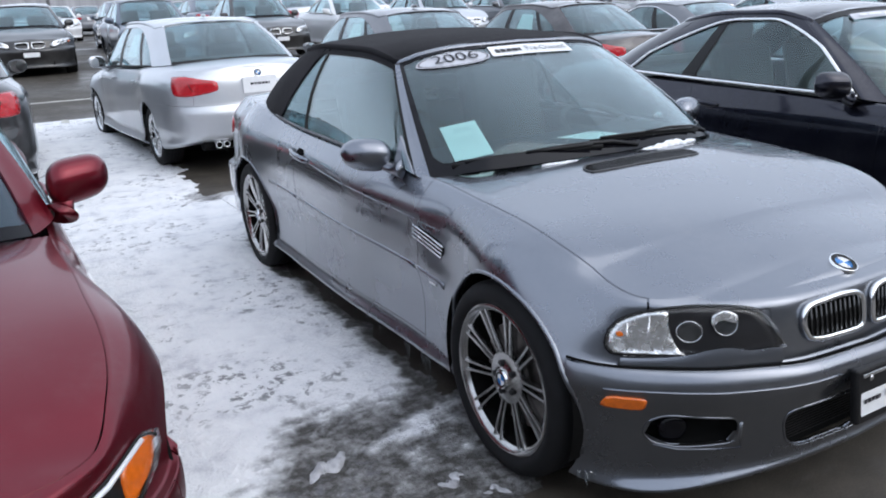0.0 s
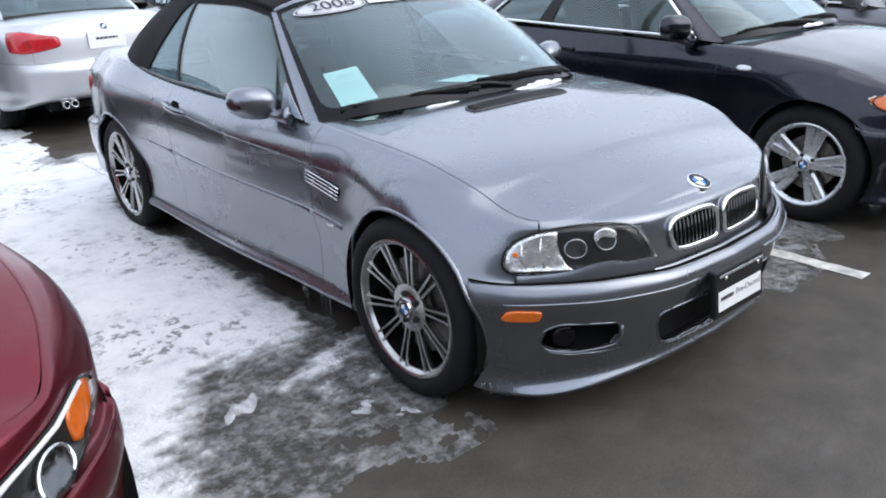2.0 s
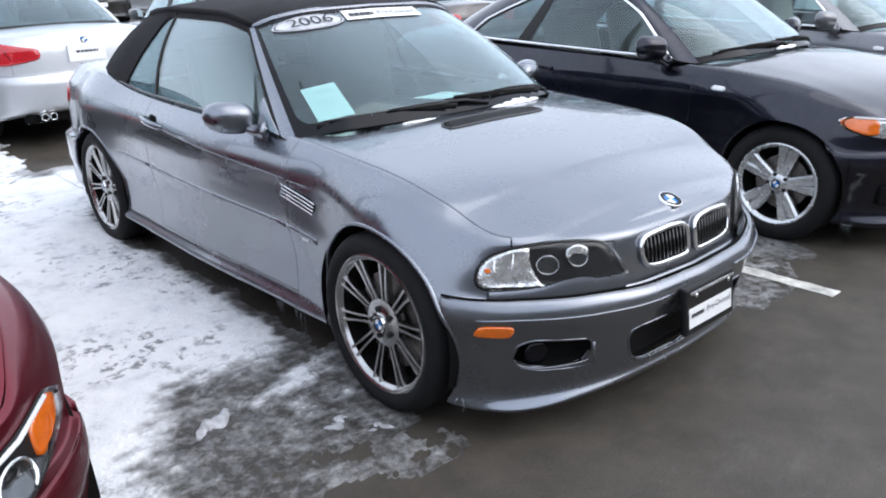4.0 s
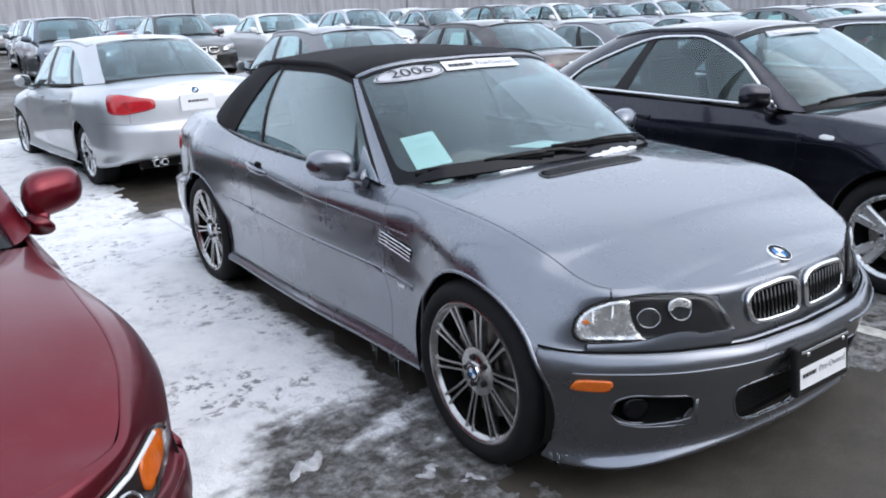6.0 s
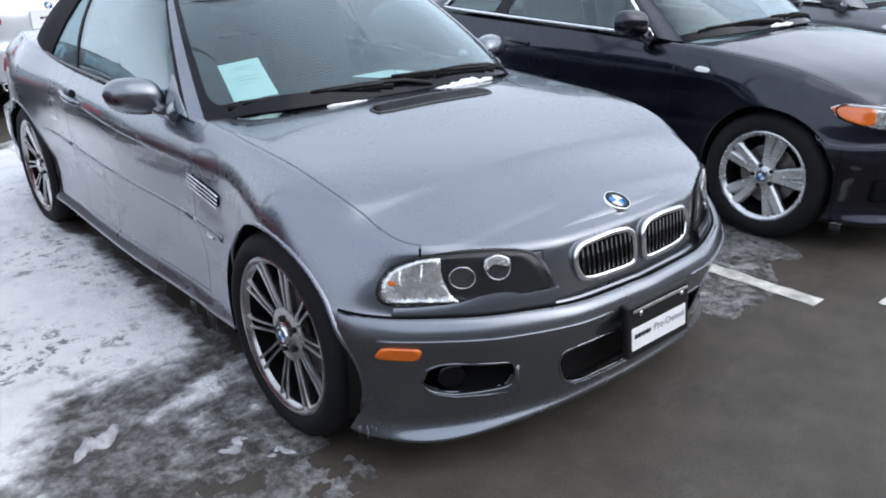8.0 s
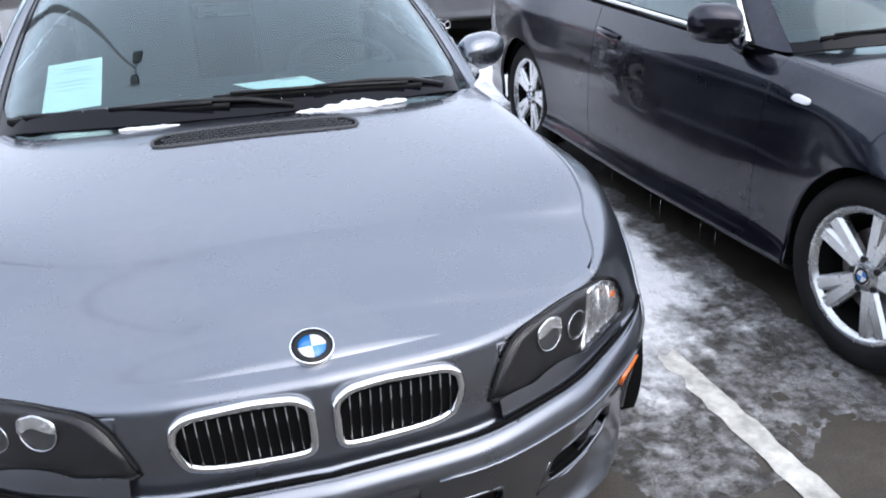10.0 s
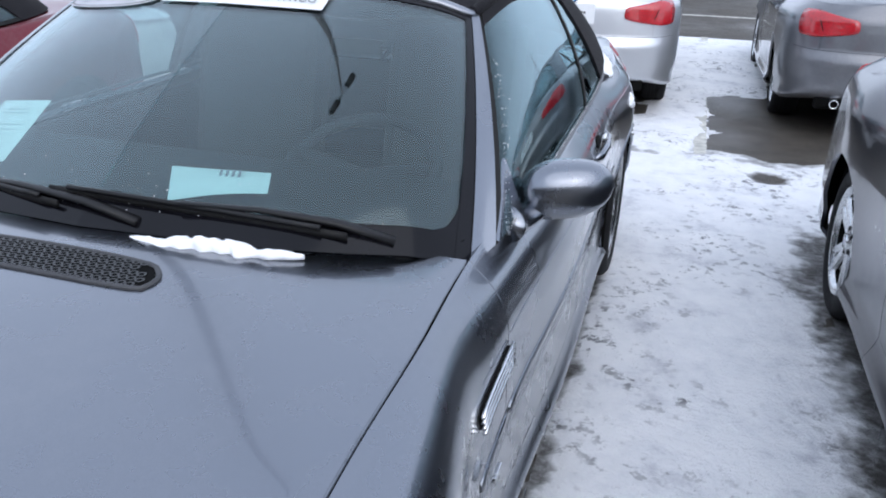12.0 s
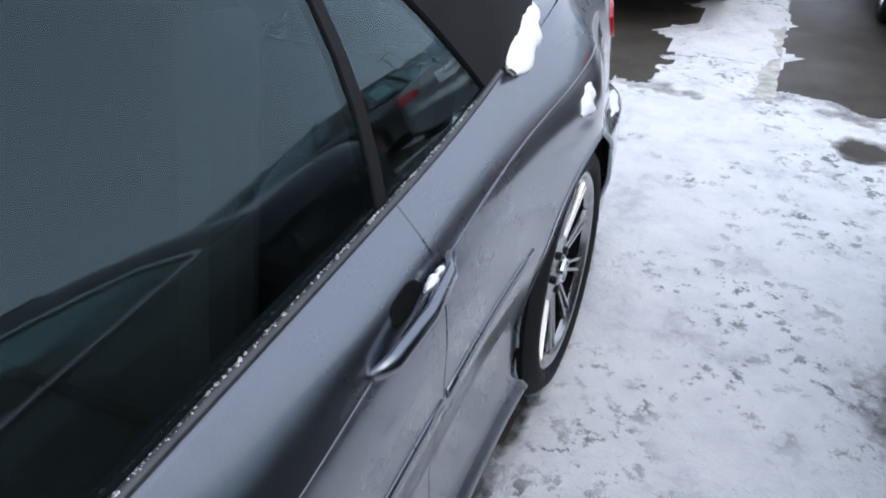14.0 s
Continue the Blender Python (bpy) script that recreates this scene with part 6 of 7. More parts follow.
        for n_, (u0, u1) in enumerate(ends):
            pane_stack(cab.arc("side_window", field, u0, u1, level(.03), upper, M_GLASS if cloth is None else M_GLASS_DARK, body, s, .005))
            if n_:
                cab.arc("window_post", field, ends[n_ - 1][1] - .006, u0 + .006, level(0), upper, M_BLACK, body, s, .02, .003)
        cab.sheet("front_post", "wall", 3.73, field[0] + .03, 0, upper(0), M_RUBBER, body, s, .02, .003, jt1=field[0] + .03 + (field[2] - field[0]) * upper(0))
        cab.arc("roof_rail", field, 0, 1, lambda u: upper(u) - .012, level(1.0), roof_mat, body, s, .02, .005)
        cab.sheet("c_pillar", "wall", j_end - .02, rw_ + .05, 0, 1.0, roof_mat, body, s, .02, .006, jt0=jt_end - .02)
        tube("roof_edge", mirror_x(cab.line(3.0, rw_, 1.0, 40), s) + np.array([0, 0, -.004]), .020, roof_mat, body, 8)
        cab.sheet("belt_seal", "wall", 3.5, j_end, -.0, .045, M_RUBBER, body, s, .02, .004)
        if chrome:
            us = np.linspace(0, 1, 40)
            loop = np.vstack([[cab.at(field, 0, f) for f in np.linspace(.02, upper(0), 8)[:-1]], [cab.at(field, u, upper(u)) for u in us], [cab.at(field, 1, f) for f in np.linspace(upper(1), .02, 7)[1:]], [cab.at(field, u, .02) for u in us[::-1][1:-1]]]) + np.array([.010, 0, 0])
            tube("chrome_trim", mirror_x(loop, s), .010, M_CHROME, body, 6, True)
        mc = mp(np.array((.885, .80, .955))) + np.array([-mirror_in, 0, mirror_up])
        wing_mirror(body, material, tuple(mc), (.098, .075, .078), s, tuple(mp(np.array((.785, .76, .885)))), square=3.6)
    cab.sheet("roof", "roof", 0, 11, 0, 1.0, roof_mat, body, 0, .02, .006)
    if cloth is None:
        pane_stack(cab.sheet("rear_window", "wall", rw_, 11, .05, .95, M_GLASS, body, 0, .005, .002))
        cab.sheet("rear_window_band", "wall", rw_ - .1, 11, .0, .06, M_BLACK, body, 0, .006, .004)
    else:
        cab.sheet("soft_top_rear", "wall", 9.6, 11, 0, 1.0, cloth, body, 0, .02, .006)
    fin_y = float(np.interp(.82, [0, 1], [cab.roof[0, 0, 1], cab.roof[-1, 0, 1]]))
    if cloth is None and model != "coupe":
        fz = cab.roof[..., 2].max() + .002
        bm = bmesh.new()
        add_box(bm, 0, fin_y, fz + .010, .03, .11, .036, .010)
        part("roof_antenna", bm, material, body)
    wy = float(mp((0, .93, 0))[1])
    if far:
        box("cabin_interior", (0, 1.5, .62), (1.35, 2.0, .45), M_INTERIOR, body, .03)
        for s in (-1, 1):
            box("seat_back", (s * .36, 1.62, .95), (.46, .12, .5), M_LEATHER, body, .04)
    else:
        interior(body, mp, .44, leather or M_LEATHER, (.36, wy, .94), True)
    return body, sh, cab


NAVY, NAVY_SH, NAVY_CAB = car("coupe", "coupe_car", "midnight-black two-door coupe with bright window trim", PAINT_NAVY, pose(2.57, -.11, 0, 0, 0, 0), .035, 4, "star", chrome=True)
RED, RED_SH, RED_CAB = car("cabrio", "red_convertible_car", "crimson red two-door convertible with black cloth top", PAINT_RED, pose(-2.69, -.02, 0, 0, 0, 4.0), .03, 5, "star", leather=M_TAN, cloth=M_CLOTH, mirror_in=.02, mirror_up=.02)
SILVER, SILVER_SH, SILVER_CAB = car("sedan", "sedan_car", "bright silver four-door sedan with red tail lamps", PAINT_SILVER, pose(-.15, 9.36, .03, 0, 0, 184.7), .045, 4, "seven", sheet=True)
GREY, _, _ = car("sedan", "sedan_car", "dark grey metallic four-door sedan with red tail lamps", PAINT_SPACE, pose(2.62, 9.30, .03, 0, 0, 180), .05, 3, "seven", sheet=True)
BLACK, _, _ = car("saloon", "saloon_car", "black four-door saloon with a white dealer plate", PAINT_BLACK, pose(-2.75, 9.1, .03, 0, 0, 180), .06, 3, "seven")
NEXT, _, _ = car("coupe", "coupe_car", "grey coupe with beige seats and bright window trim", PAINT_SPACE, pose(5.10, .0, 0, 0, 0, 0), .06, 3, "star", chrome=True, leather=M_TAN)

# ---- the rows behind ----
FAR_SEDAN, _, _ = car("sedan", "sedan_car", "dark brown four-door sedan in the second row", PAINT_BROWN, pose(5.2, 9.3, .03, 0, 0, 180), .10, 2, "seven", detail=False, far=True, sheet=True, group="cars in the rows behind")
FAR_COUPE, _, _ = car("coupe", "coupe_car", "charcoal two-door coupe in the second row", PAINT_SPACE, pose(7.8, 9.3, .03, 0, 0, 180), .10, 2, "star", chrome=True, detail=False, far=True, group="cars in the rows behind")
FAR_SALOON, _, _ = car("saloon", "saloon_car", "black four-door saloon facing the aisle", PAINT_BLACK, pose(-1.35, 16.9, ground_z(17), 0, 0, 0), .10, 2, "seven", detail=False, far=True, group="cars in the rows behind")


def repaint(thing, old, fresh):
    for ob in thing.children_recursive:
        for slot in ob.material_slots:
            if slot.material == old:
                slot.link = "OBJECT"
                slot.material = fresh


def row_car(kind, fresh, word, x, y, turn, where):
    src, old, body = {"sedan": (FAR_SEDAN, PAINT_BROWN, "four-door sedan"), "coupe": (FAR_COUPE, PAINT_SPACE, "two-door coupe"), "saloon": (FAR_SALOON, PAINT_BLACK, "four-door saloon")}[kind]
    c = copy_thing(src, pose(x, y, ground_z(y + (1.3 if turn == 0 else -1.3)), 0, 0, turn))
    tagged(c, f"{word} {body} parked in {where}")
    if fresh is not old:
        repaint(c, old, fresh)
    return c


TONES = [(PAINT_BLACK, "black"), (PAINT_SILVER, "silver"), (PAINT_SPACE, "dark grey"), (PAINT_WHITE, "white"), (PAINT_BLUE, "steel blue"), (PAINT_BROWN, "dark brown")]
for kind, tone, x in (("coupe", 1, 10.4), ("sedan", 2, 13.0), ("sedan", 3, 15.6), ("sedan", 0, -5.4), ("sedan", 5, 18.2)):
    row_car(kind, *TONES[tone], x, 9.3, 180, "the second row")
for k, (kind, tone) in enumerate((("sedan", 0), ("sedan", 2), ("sedan", 4), ("sedan", 0), ("coupe", 3), ("sedan", 1), ("coupe", 2), ("sedan", 0), ("sedan", 3), ("coupe", 4), ("sedan", 1), ("sedan", 2))):
    x = (-6.6, -4.0, 1.3, 3.9, 6.5, 9.1, 11.7, 14.3, 16.9, 19.5, 22.1, 24.7)[k]
    row_car(kind, *TONES[tone], x, 16.9, 0, "the row across the aisle")
rnd = random.Random(4)
for r, (y, turn) in enumerate(((26.6, 180), (34.5, 0), (45.5, 180))):
    for k in range(13):
        x = -9 + k * 2.65 + r * 2.4 + rnd.uniform(-.15, .15)
        x += max(0, (y - 26) * .22)
        kind = rnd.choice(["sedan", "sedan", "saloon", "coupe"])
        row_car(kind, *rnd.choice(TONES + [(PAINT_SILVER, "silver"), (PAINT_WHITE, "white")]), x, y + rnd.uniform(-.2, .2), turn, "a distant row")


# Haze over the distant trees is put into their pale grey base colour.
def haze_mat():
    m, nt, b = node_mat("bare_trees_painted_haze")
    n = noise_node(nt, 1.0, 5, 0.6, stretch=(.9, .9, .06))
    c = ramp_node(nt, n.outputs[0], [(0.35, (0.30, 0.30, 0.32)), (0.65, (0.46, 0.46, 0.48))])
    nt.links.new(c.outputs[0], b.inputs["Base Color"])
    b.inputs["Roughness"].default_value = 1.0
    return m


M_HAZE = haze_mat()
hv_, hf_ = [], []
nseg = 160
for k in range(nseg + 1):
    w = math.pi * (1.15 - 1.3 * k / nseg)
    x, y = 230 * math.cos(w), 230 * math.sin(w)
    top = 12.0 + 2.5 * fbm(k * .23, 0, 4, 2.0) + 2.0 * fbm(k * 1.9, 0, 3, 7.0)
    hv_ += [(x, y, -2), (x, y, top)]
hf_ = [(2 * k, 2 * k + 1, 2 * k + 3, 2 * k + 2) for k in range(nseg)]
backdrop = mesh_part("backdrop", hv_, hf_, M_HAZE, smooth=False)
tagged(backdrop, "line of bare winter trees far away, coloured pale for haze", "backdrop", kind="structure")


def lamp_post(x, y, height, turn, base=True, r=.09, heads=True, label=""):
    """A car-park light: concrete foot, tall pole, two box heads."""
    gz = ground_z(y)
    ob = empty("lamp_post", pose(x, y, gz, 0, 0, turn))
    tagged(ob, label or "tall pale car-park light pole with two box heads", "lamp post", "car-park lights")
    if base:
        prof = [(0, .0005), (0, .33), (.62, .32), (.70, .30), (.76, .24), (.78, .0005)]
        v, f = lathe(prof, 40)
        mesh_part("concrete_base", [(b, c, a) for a, b, c in v], [q[::-1] for q in f], M_CONCRETE, ob, "white-painted round concrete footing")
        sv, sf = lathe([(.765, .0005), (.80, .10), (.79, .20), (.765, .26), (.74, .29)], 30)
        mesh_part("snow_cap", [(b, c, a + .012) for a, b, c in sv], [q[::-1] for q in sf], M_SNOW, ob, "cap of fresh snow")
    tube("pole", [(0, 0, .0), (0, 0, height * .5), (0, 0, height)], [r, r * .85, r * .62], M_POLE, ob, 16)
    if heads:
        tube("arm", [(-.35, 0, height - .05), (.35, 0, height - .05)], .035, M_POLE, ob, 8)
        for s in (-1, 1):
            h = box("lamp_head", (s * .68, 0, height - .03), (.66, .42, .20), M_BLACK, ob, .02, label="dark box-shaped lamp head")
            box("lamp_glass", (s * .68, 0, height - .136), (.50, .32, .012), M_WHITE, h, .002)
    return ob


lamp_post(-3.02, 4.42, 16.5, 78, label="tall light pole on a white concrete footing with snow")
for x, y in ((2.0, 60), (20, 66), (44, 70), (-14, 62)):
    lamp_post(x, y, 8.0, 20, base=False, r=.12, heads=True)


def reflection_wall_mat():
    m, nt, b = node_mat("reflection_wall_grey")
    n = noise_node(nt, 1.5, 6, 0.65)
    c = ramp_node(nt, n.outputs[0], [(0.3, (0.10, 0.095, 0.09)), (0.7, (0.17, 0.16, 0.15))])
    nt.links.new(c.outputs[0], b.inputs["Base Color"])
    b.inputs["Roughness"].default_value = 0.85
    bump_node(nt, b, n.outputs[0], 0.3, 0.01)
    return m


# Unseen wall, added so the front bumper has something dark to reflect.
south = box("added_reflection_wall", (0, -17, 2.6), (80, .4, 5.2), reflection_wall_mat(), None, .02)
tagged(south, "unseen grey wall added for dark reflections in the bumper", "wall", kind="structure")

# ---- on and in the grey convertible ----


def on_glass(cab, x, f, off):
    """A point of the windscreen by its place across and its share of the height."""
    js = np.linspace(0, 2.9, 60)
    pts = np.array([cab.line(j, j + 1e-4, f, 2)[0] for j in js])
    j = np.interp(abs(x), pts[:, 0], js)
    p = cab.line(j, j + 1e-4, f, 2)[0]
    p[0] = x
    d = np.array([.22 * x / .5, -.52, .85])
    return p + d / np.linalg.norm(d) * off


def glass_sheet(name, cab, outline, off, material, parent, label="", rings=4, inner=0.0):
    """A thin sticker that follows the windscreen; outline of (x, f)."""
    o = np.array(outline)
    c = o.mean(0)
    n = len(o)
    v, fcs = [], []
    lo = 0 if inner == 0 else inner
    for r in range(rings + 1):
        s = lo + (1 - lo) * r / rings
        v += [on_glass(cab, *(c + (q - c) * max(s, .001)), off) for q in o]
    for r in range(rings):
        for k in range(n):
            a_, b_ = r * n + k, r * n + (k + 1) % n
            fcs.append((a_, a_ + n, b_ + n, b_))
    return mesh_part(name, v, fcs, material, parent, label)


oval = [(-.362 + .163 * math.cos(w), .895 + .066 * math.sin(w) - (.0) * math.cos(w)) for w in np.linspace(0, 2 * math.pi, 40, endpoint=False)]
st = glass_sheet("year_sticker", M3_CAB, oval, .0045, M_STICKER, None, "")
tagged(st, "oval windscreen sticker with dark model year numerals", "sticker")
inner_oval = [(-.362 + .156 * math.cos(w), .895 + .060 * math.sin(w)) for w in np.linspace(0, 2 * math.pi, 40, endpoint=False)]
glass_sheet("sticker_outline", M3_CAB, inner_oval, .0055, M_INK, st, rings=1, inner=.955)


def glass_frame(cab, x, f, off):
    o = Vector(on_glass(cab, x, f, off))
    ax = (Vector(on_glass(cab, x + .05, f, off)) - Vector(on_glass(cab, x - .05, f, off))).normalized()
    up = (Vector(on_glass(cab, x, min(f + .04, .99), off)) - Vector(on_glass(cab, x, f - .04, off))).normalized()
    z = ax.cross(up).normalized()
    up = z.cross(ax)
    m = Matrix((ax, up, z)).transposed().to_4x4()
    m.translation = o
    return m


letters("2006", glass_frame(M3_CAB, -.362, .895, .0095), .085, M_INK, st, squash=1.25)
ban = [(-.19, .872), (-.10, .872), (0, .872), (.10, .872), (.243, .872), (.243, .965), (.10, .965), (0, .965), (-.10, .965), (-.178, .965)]
bn = glass_sheet("windscreen_banner", M3_CAB, ban, .005, M_WHITE, None)
tagged(bn, "white windscreen banner strip with dark lettering", "sticker")
letters("Pre-Owned", glass_frame(M3_CAB, .105, .917, .0085), .051, M_GREYINK, bn, squash=.95)
bars_text(bn, glass_frame(M3_CAB, -.095, .917, .0080), .13, .042, M_INK, 1, 3)

paper_pts = [(-.565, .816, 1.017), (-.407, .803, 1.033), (-.42, .641, .92), (-.588, .651, .90)]
nrm = np.array((-.128, -.561, .818))


def paper(name, pts, label, material=None, curl=.006):
    p = np.array(pts, float)
    v, f = [], []
    m = 8
    for i in range(m + 1):
        for k in range(m + 1):
            a, b = i / m, k / m
            q = (p[0] * (1 - a) + p[1] * a) * (1 - b) + (p[3] * (1 - a) + p[2] * a) * b
            v.append(q + np.array([0, 0, curl * math.sin(a * math.pi) * math.sin(b * 2.6)]))
    for i in range(m):
        for k in range(m):
            f.append((i * (m + 1) + k, (i + 1) * (m + 1) + k, (i + 1) * (m + 1) + k + 1, i * (m + 1) + k + 1))
    ob = mesh_part(name, v, f, material or M_PAPER)
    return tagged(ob, label, "paper")


shift = -nrm * .012
pp = paper("price_sheet", [np.array(q) + shift for q in paper_pts], "pale green printed sheet behind the windscreen")
p0, p1, p3 = [np.array(paper_pts[k]) for k in (0, 1, 3)]
for k, (a0, a1, b) in enumerate(((.32, .75, .17), (.25, .8, .23), (.2, .85, .42), (.2, .8, .5), (.2, .7, .58))):
    q0 = p0 + (p1 - p0) * a0 + (p3 - p0) * b + nrm * -.006
    q1 = p0 + (p1 - p0) * a1 + (p3 - p0) * b + nrm * -.006
    dz = (p3 - p0) * .018
    mesh_part("print_bar", [q0, q1, q1 + dz, q0 + dz], [(0, 1, 2, 3)], M_PALEINK, pp, smooth=False)
sheet_pts = [(-.033, .75, .915), (.203, .787, .914), (.258, .67, .908), (.10, .545, .912)]
sp = paper("dash_sheet", sheet_pts, "pale green sheet with numbers lying on the dashboard", curl=.012)
a, b, c, d = [np.array(q) for q in sheet_pts]
for k in range(4):
    u = .52 + k * .06
    q0 = a + (b - a) * u + (c - b) * .25 + np.array([0, 0, .013])
    q1 = q0 + (c - b) * .35
    w = (b - a) * .028
    mesh_part("print_bar", [q0, q0 + w, q1 + w, q1], [(0, 1, 2, 3)], M_GREYINK, sp, smooth=False)


def wiper(p0, p1, pivot, label, m=None):
    """A wiper: arm from its pivot, blade with a spine, resting on the glass."""
    ob = empty("wiper", m)
    tagged(ob, label, "wiper")
    p0, p1, pivot = [np.array(q, float) for q in (p0, p1, pivot)]
    pts = [p0 + (p1 - p0) * t + np.array([0, -.010 * math.sin(t * math.pi), .006 * math.sin(t * math.pi)]) for t in np.linspace(0, 1, 14)]
    tube("blade", pts, .007, M_RUBBER, ob, 6, flat=(.6, 1.3))
    tube("spine", [q + np.array([0, -.006, .012]) for q in pts[1:-1]], .0055, M_BLACK, ob, 6)
    mid = pts[6] + np.array([0, -.010, .016])
    tube("arm", [pivot, pivot + (mid - pivot) * .25 + np.array([0, -.006, .018]), pivot + (mid - pivot) * .6 + np.array([0, -.004, .016]), mid], [.012, .011, .008, .006], M_BLACK, ob, 8, flat=(1.2, .7))
    return ob


wiper(on_glass(M3_CAB, -.655, .06, .010), on_glass(M3_CAB, -.06, .045, .012), tuple(on_glass(M3_CAB, .12, .035, .002)), "black wiper parked along the windscreen base")
wiper(on_glass(M3_CAB, -.10, .09, .010), on_glass(M3_CAB, .52, .04, .012), tuple(on_glass(M3_CAB, .60, .045, .002)), "black wiper parked along the windscreen base")


def snow_lump(name, pts, r, seed, label="", parent=None, up=(0, 0, 1), wide=1.5, material=None):
    """A low heap of lumpy snow along pts, resting on the surface that faces up."""
    pts, up = np.array(pts, float), np.array(up, float) / np.linalg.norm(up)
    n, m = max(24, len(pts)), 15
    path = np.stack([np.interp(np.linspace(0, 1, n), np.linspace(0, 1, len(pts)), pts[:, k]) for k in range(3)], 1)
    along = np.gradient(path, axis=0)
    across = np.cross(along, up)
    across /= np.linalg.norm(across, axis=1)[:, None]
    v, f = [], []
    for i in range(n):
        end = math.sin(math.pi * (i + .5) / n) ** .6
        w0 = r * wide * end * (.7 + .8 * noise.noise((i * .16, seed, 2.0)))
        w1 = r * wide * end * (.7 + .8 * noise.noise((i * .16, seed, 6.0)))
        tall = r * end * max(.3, .75 + .9 * noise.noise((i * .11, seed, 0)) + .25 * noise.noise((i * .3, seed, 1)))
        for k in range(m):
            a_ = -1 + 2 * k / (m - 1)
            side = a_ * (w1 if a_ > 0 else w0)
            q = path[i] + across[i] * side
            lump = 1 + .40 * noise.noise((q[0] * 48 + seed, q[1] * 48, q[2] * 48)) + .16 * noise.noise((q[0] * 130, q[1] * 130, q[2] * 130 + seed))
            v.append(q + up * (tall * max(0.0, 1 - abs(a_) ** 2.4) ** .6 * lump - .003))
    for i in range(n - 1):
        for k in range(m - 1):
            f.append((i * m + k, (i + 1) * m + k, (i + 1) * m + k + 1, i * m + k + 1))
    b0 = n * m
    for i in range(n):
        for k in (0, m - 1):
            v.append(np.array(v[i * m + k]) - up * .006)
    for i in range(n - 1):
        f.append((b0 + 2 * i, b0 + 2 * i + 1, b0 + 2 * i + 3, b0 + 2 * i + 2))
        f.append((i * m, b0 + 2 * i, b0 + 2 * i + 2, (i + 1) * m))
        f.append((i * m + m - 1, (i + 1) * m + m - 1, b0 + 2 * i + 3, b0 + 2 * i + 1))
    ob = mesh_part(name, v, f, material or M_PACKED, parent)
    if label:
        tagged(ob, label, "snow")
    return ob


def hood_edge(x):
    return on_glass(M3_CAB, x, .0, .0) + np.array([0, -.014, .003])


snow_lump("cowl_snow", [hood_edge(x) + np.array([0, .002 + .010 * noise.noise((x * 14, 2, 0)), -.004]) for x in np.linspace(.12, .46, 70)], .018, 3, "small ridge of snow lying against the windscreen base")
snow_lump("cowl_snow", [hood_edge(x) + np.array([0, 0, -.004]) for x in np.linspace(-.36, -.20, 40)], .006, 5, "thin line of snow along the hood's rear edge")
snow_lump("mirror_snow", [(.786, .955 + .010 * k, .905 + .001 * k) for k in range(6)], .022, 8, "bit of snow beside the wing mirror")
rs = random.Random(9)
belt = M3_CAB.line(3.8, 6.7, .015, 60)

def snow_specks(name, places, seed, label, k_=1.0):
    """Small grains of snow stuck to a surface."""
    r5 = random.Random(seed)
    v, f = [], []
    for p in places:
        r = k_ * r5.choice([.0007, .0010, .0014, .0020, .0032])
        b0 = len(v)
        for a, h in ((0, .9), (1, .2), (2, -.7)):
            for k in range(6):
                w = k * math.pi / 3 + a * .3
                c = (.45, 1.0, .55)[a]
                v.append((p[0] + r * c * math.cos(w) * r5.uniform(.6, 1.2), p[1] + r * c * math.sin(w) * r5.uniform(.6, 1.2), p[2] + r * h))
        for a in range(2):
            f += [(b0 + a * 6 + k, b0 + a * 6 + (k + 1) % 6, b0 + a * 6 + 6 + (k + 1) % 6, b0 + a * 6 + 6 + k) for k in range(6)]
        f.append(tuple(b0 + k for k in range(6)))
    return tagged(mesh_part(name, v, f, M_SNOW), label, "snow", kind="stuff")


spots = []
for k in range(170):
    up = rs.random() ** 1.6 * .75
    j = 3.70 + .08 * up + abs(rs.gauss(0, .22)) * (1 - .5 * up)
    spots.append(M3_CAB.line(j, j + .001, up, 2)[0] + np.array([.006, 0, 0]))
snow_specks("snow_specks", spots, 3, "grains of snow on the side window", .45)
for s in (1, -1):
    spots = []
    for k in range(2200):
        a_ = rs.uniform(3, 56)
        q = belt[int(a_)] + (belt[int(a_) + 1] - belt[int(a_)]) * (a_ % 1)
        spots.append((s * (q[0] + rs.uniform(.004, .008)), q[1], q[2] + rs.uniform(-.001, .003)))
    snow_specks("belt_snow", spots, 7 + s, "fine snow along the window's lower seal", .75)
spots = [on_glass(M3_CAB, rs.uniform(-.5, .6), .06 + abs(rs.gauss(0, .06)), .007) for k in range(110)]
snow_specks("snow_specks", spots, 4, "grains of snow low on the windscreen", .45)

for place, cb, tone in ((NAVY, NAVY_CAB, "dark coupe"), (RED, RED_CAB, "red convertible")):
    m = place.matrix_basis
    wiper(on_glass(cb, -.60, .06, .012), on_glass(cb, -.03, .055, .014), tuple(on_glass(cb, .12, .03, .004)), "black wiper at the windscreen base of the " + tone, m)
    wiper(on_glass(cb, -.08, .09, .012), on_glass(cb, .50, .05, .014), tuple(on_glass(cb, .58, .04, .004)), "black wiper at the windscreen base of the " + tone, m)
nb = glass_sheet("windscreen_banner", NAVY_CAB, [(-.40, .875), (-.2, .875), (0, .875), (.12, .875), (.12, .945), (0, .945), (-.2, .945), (-.38, .945)], .010, M_STICKER, None)
nb.matrix_basis = NAVY.matrix_basis
tagged(nb, "grey windscreen banner strip on the dark coupe", "sticker")
bars_text(nb, glass_frame(NAVY_CAB, -.14, .91, .0135), .40, .035, M_WHITE, 1, 8)
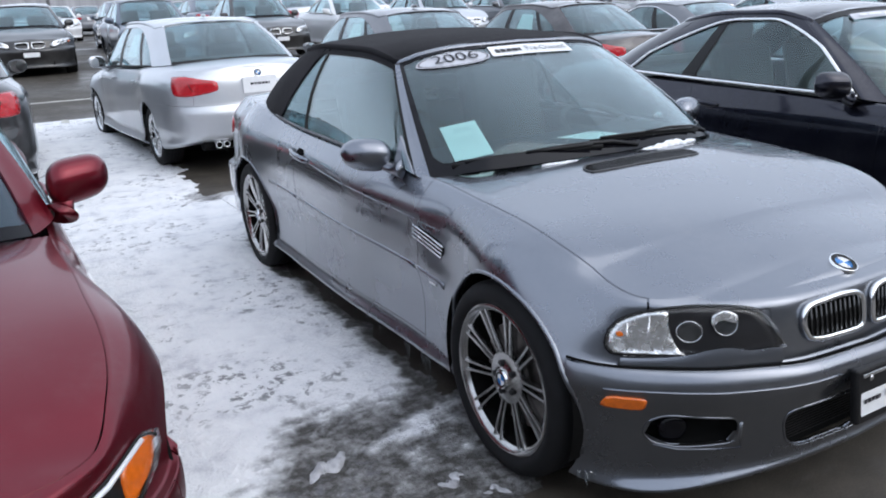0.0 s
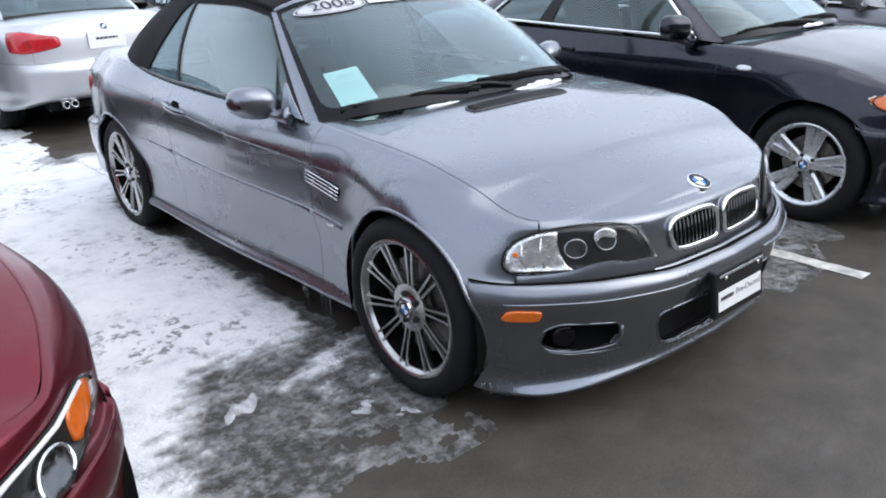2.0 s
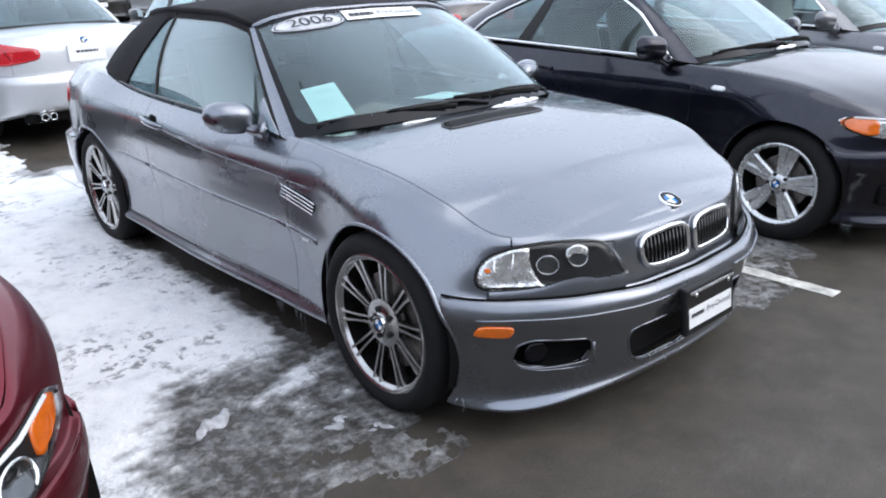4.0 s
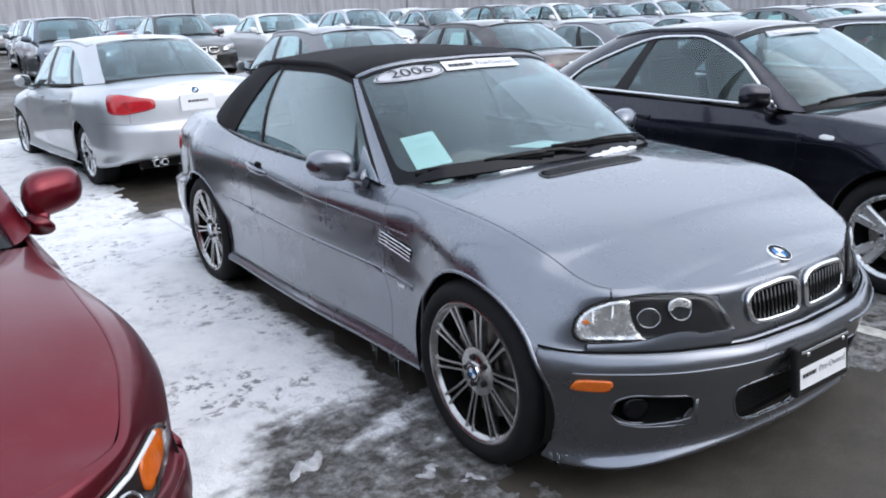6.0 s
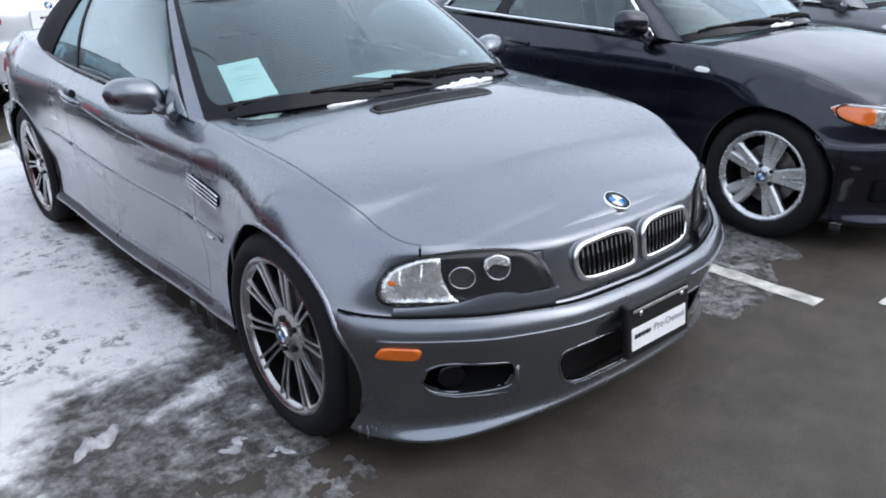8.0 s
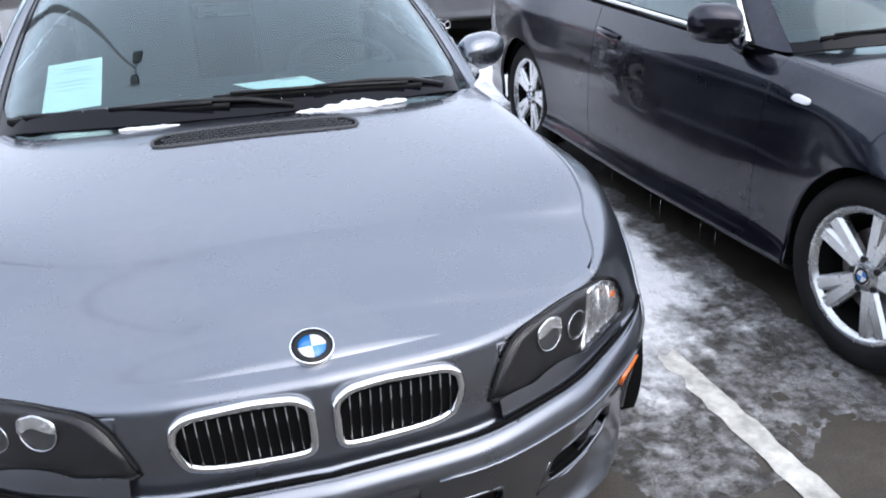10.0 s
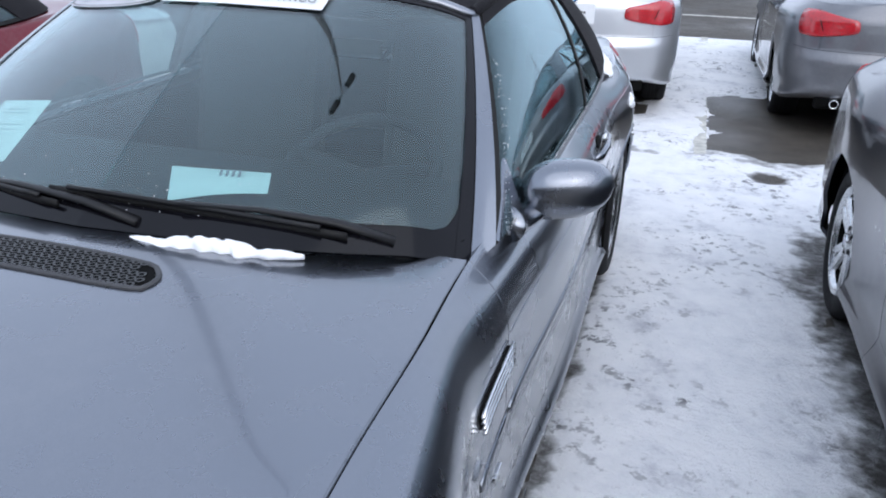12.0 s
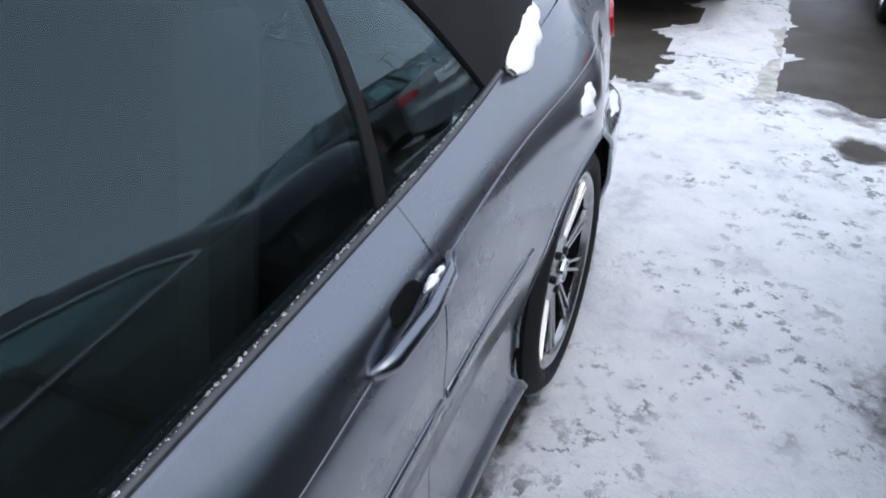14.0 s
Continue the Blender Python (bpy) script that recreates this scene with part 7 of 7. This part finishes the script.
ns = snow_lump("cowl_snow", [on_glass(NAVY_CAB, x, .01, .012) for x in np.linspace(-.10, .16, 30)], .018, 13, "ridge of snow at the dark coupe's windscreen base")
ns.matrix_basis = NAVY.matrix_basis
snow_lump("deck_snow", [(.792 - .007 * k, 2.28 + .034 * k, .945 + .0042 * k) for k in range(10)], .020, 21, "snow at the foot of the soft top", up=(.55, 0, .82), wide=3.0)
snow_lump("arch_snow", [(.874 - .0012 * k, 2.50 + .012 * k, .790 + .005 * k) for k in range(9)], .018, 23, "snow stuck above the rear wheel arch", up=(.85, 0, .5), wide=2.4)
snow_lump("bumper_snow", [(.842 - .0045 * k, 2.98 + .03 * k, .582 - .001 * k) for k in range(10)], .024, 27, "strip of snow on the rear bumper ledge", up=(.35, 0, .93), wide=1.3)
snow_lump("handle_snow", [(.850, 1.775 + .014 * k, .826 + .001 * k) for k in range(5)], .009, 25, "snow on the door handle", up=(.6, 0, .8), wide=1.0)


def icicle(x, y, z, l):
    v, f = tube_mesh([(x, y, z), (x, y, z - l * .5), (x + .001, y, z - l)], np.array([.0035, .0025, .0006]), 6)
    ob = mesh_part("icicle", v, f, M_ICE)
    return tagged(ob, "thin clear icicle hanging from the sill", "icicle", "icicles")


for k in range(22):
    s = 1 if k % 2 else -1
    y = rs.choice([rs.uniform(.5, 2.2), rs.uniform(.4, 1.2)])
    icicle(s * (.835 + rs.uniform(-.006, .006)), y, .197, rs.uniform(.02, .075))
icicle(-.83, .50, .197, .13)
for k in range(7):
    icicle(-.79 + rs.uniform(-.03, .02), -.37 + rs.uniform(-.02, .03), .165, rs.uniform(.02, .05))
for k in range(8):
    icicle(2.57 - .83 + rs.uniform(-.004, .004), rs.uniform(.5, 2.0), .19, rs.uniform(.03, .09))
for k in range(5):
    icicle(2.57 - .78 + rs.uniform(-.02, .02), -.50 + rs.uniform(-.03, .03), .165, rs.uniform(.02, .06))
for k in range(14):
    icicle(.08 + rs.uniform(-.6, .6), 5.63 + rs.uniform(0, .05), .26 + ground_z(5.6), rs.uniform(.03, .12))

# ---- on the red convertible ----
tape = mesh_part("masking_tape", [(-2.185, 1.12, 1.305), (-2.165, 1.12, 1.305), (-2.150, 1.05, 1.19), (-2.170, 1.05, 1.19)], [(0, 1, 2, 3)], M_TAPE, smooth=False)
tagged(tape, "short strip of bright blue tape on the windscreen", "tape")

for cx, cy, ln, turn, r, seed in ((-1.33, .315, .20, .55, .030, 31), (-1.02, .02, .11, .2, .018, 33), (-.93, -.10, .10, -.5, .012, 35)):
    pts = [(cx + ln * (k / 39 - .5) * math.cos(turn), cy + ln * (k / 39 - .5) * math.sin(turn) + .016 * math.sin(k * .21 + seed), .0) for k in range(40)]
    snow_lump("snow_chunk", pts, r, seed, "clump of greyish snow lying on the wet asphalt", material=M_SLUSH)
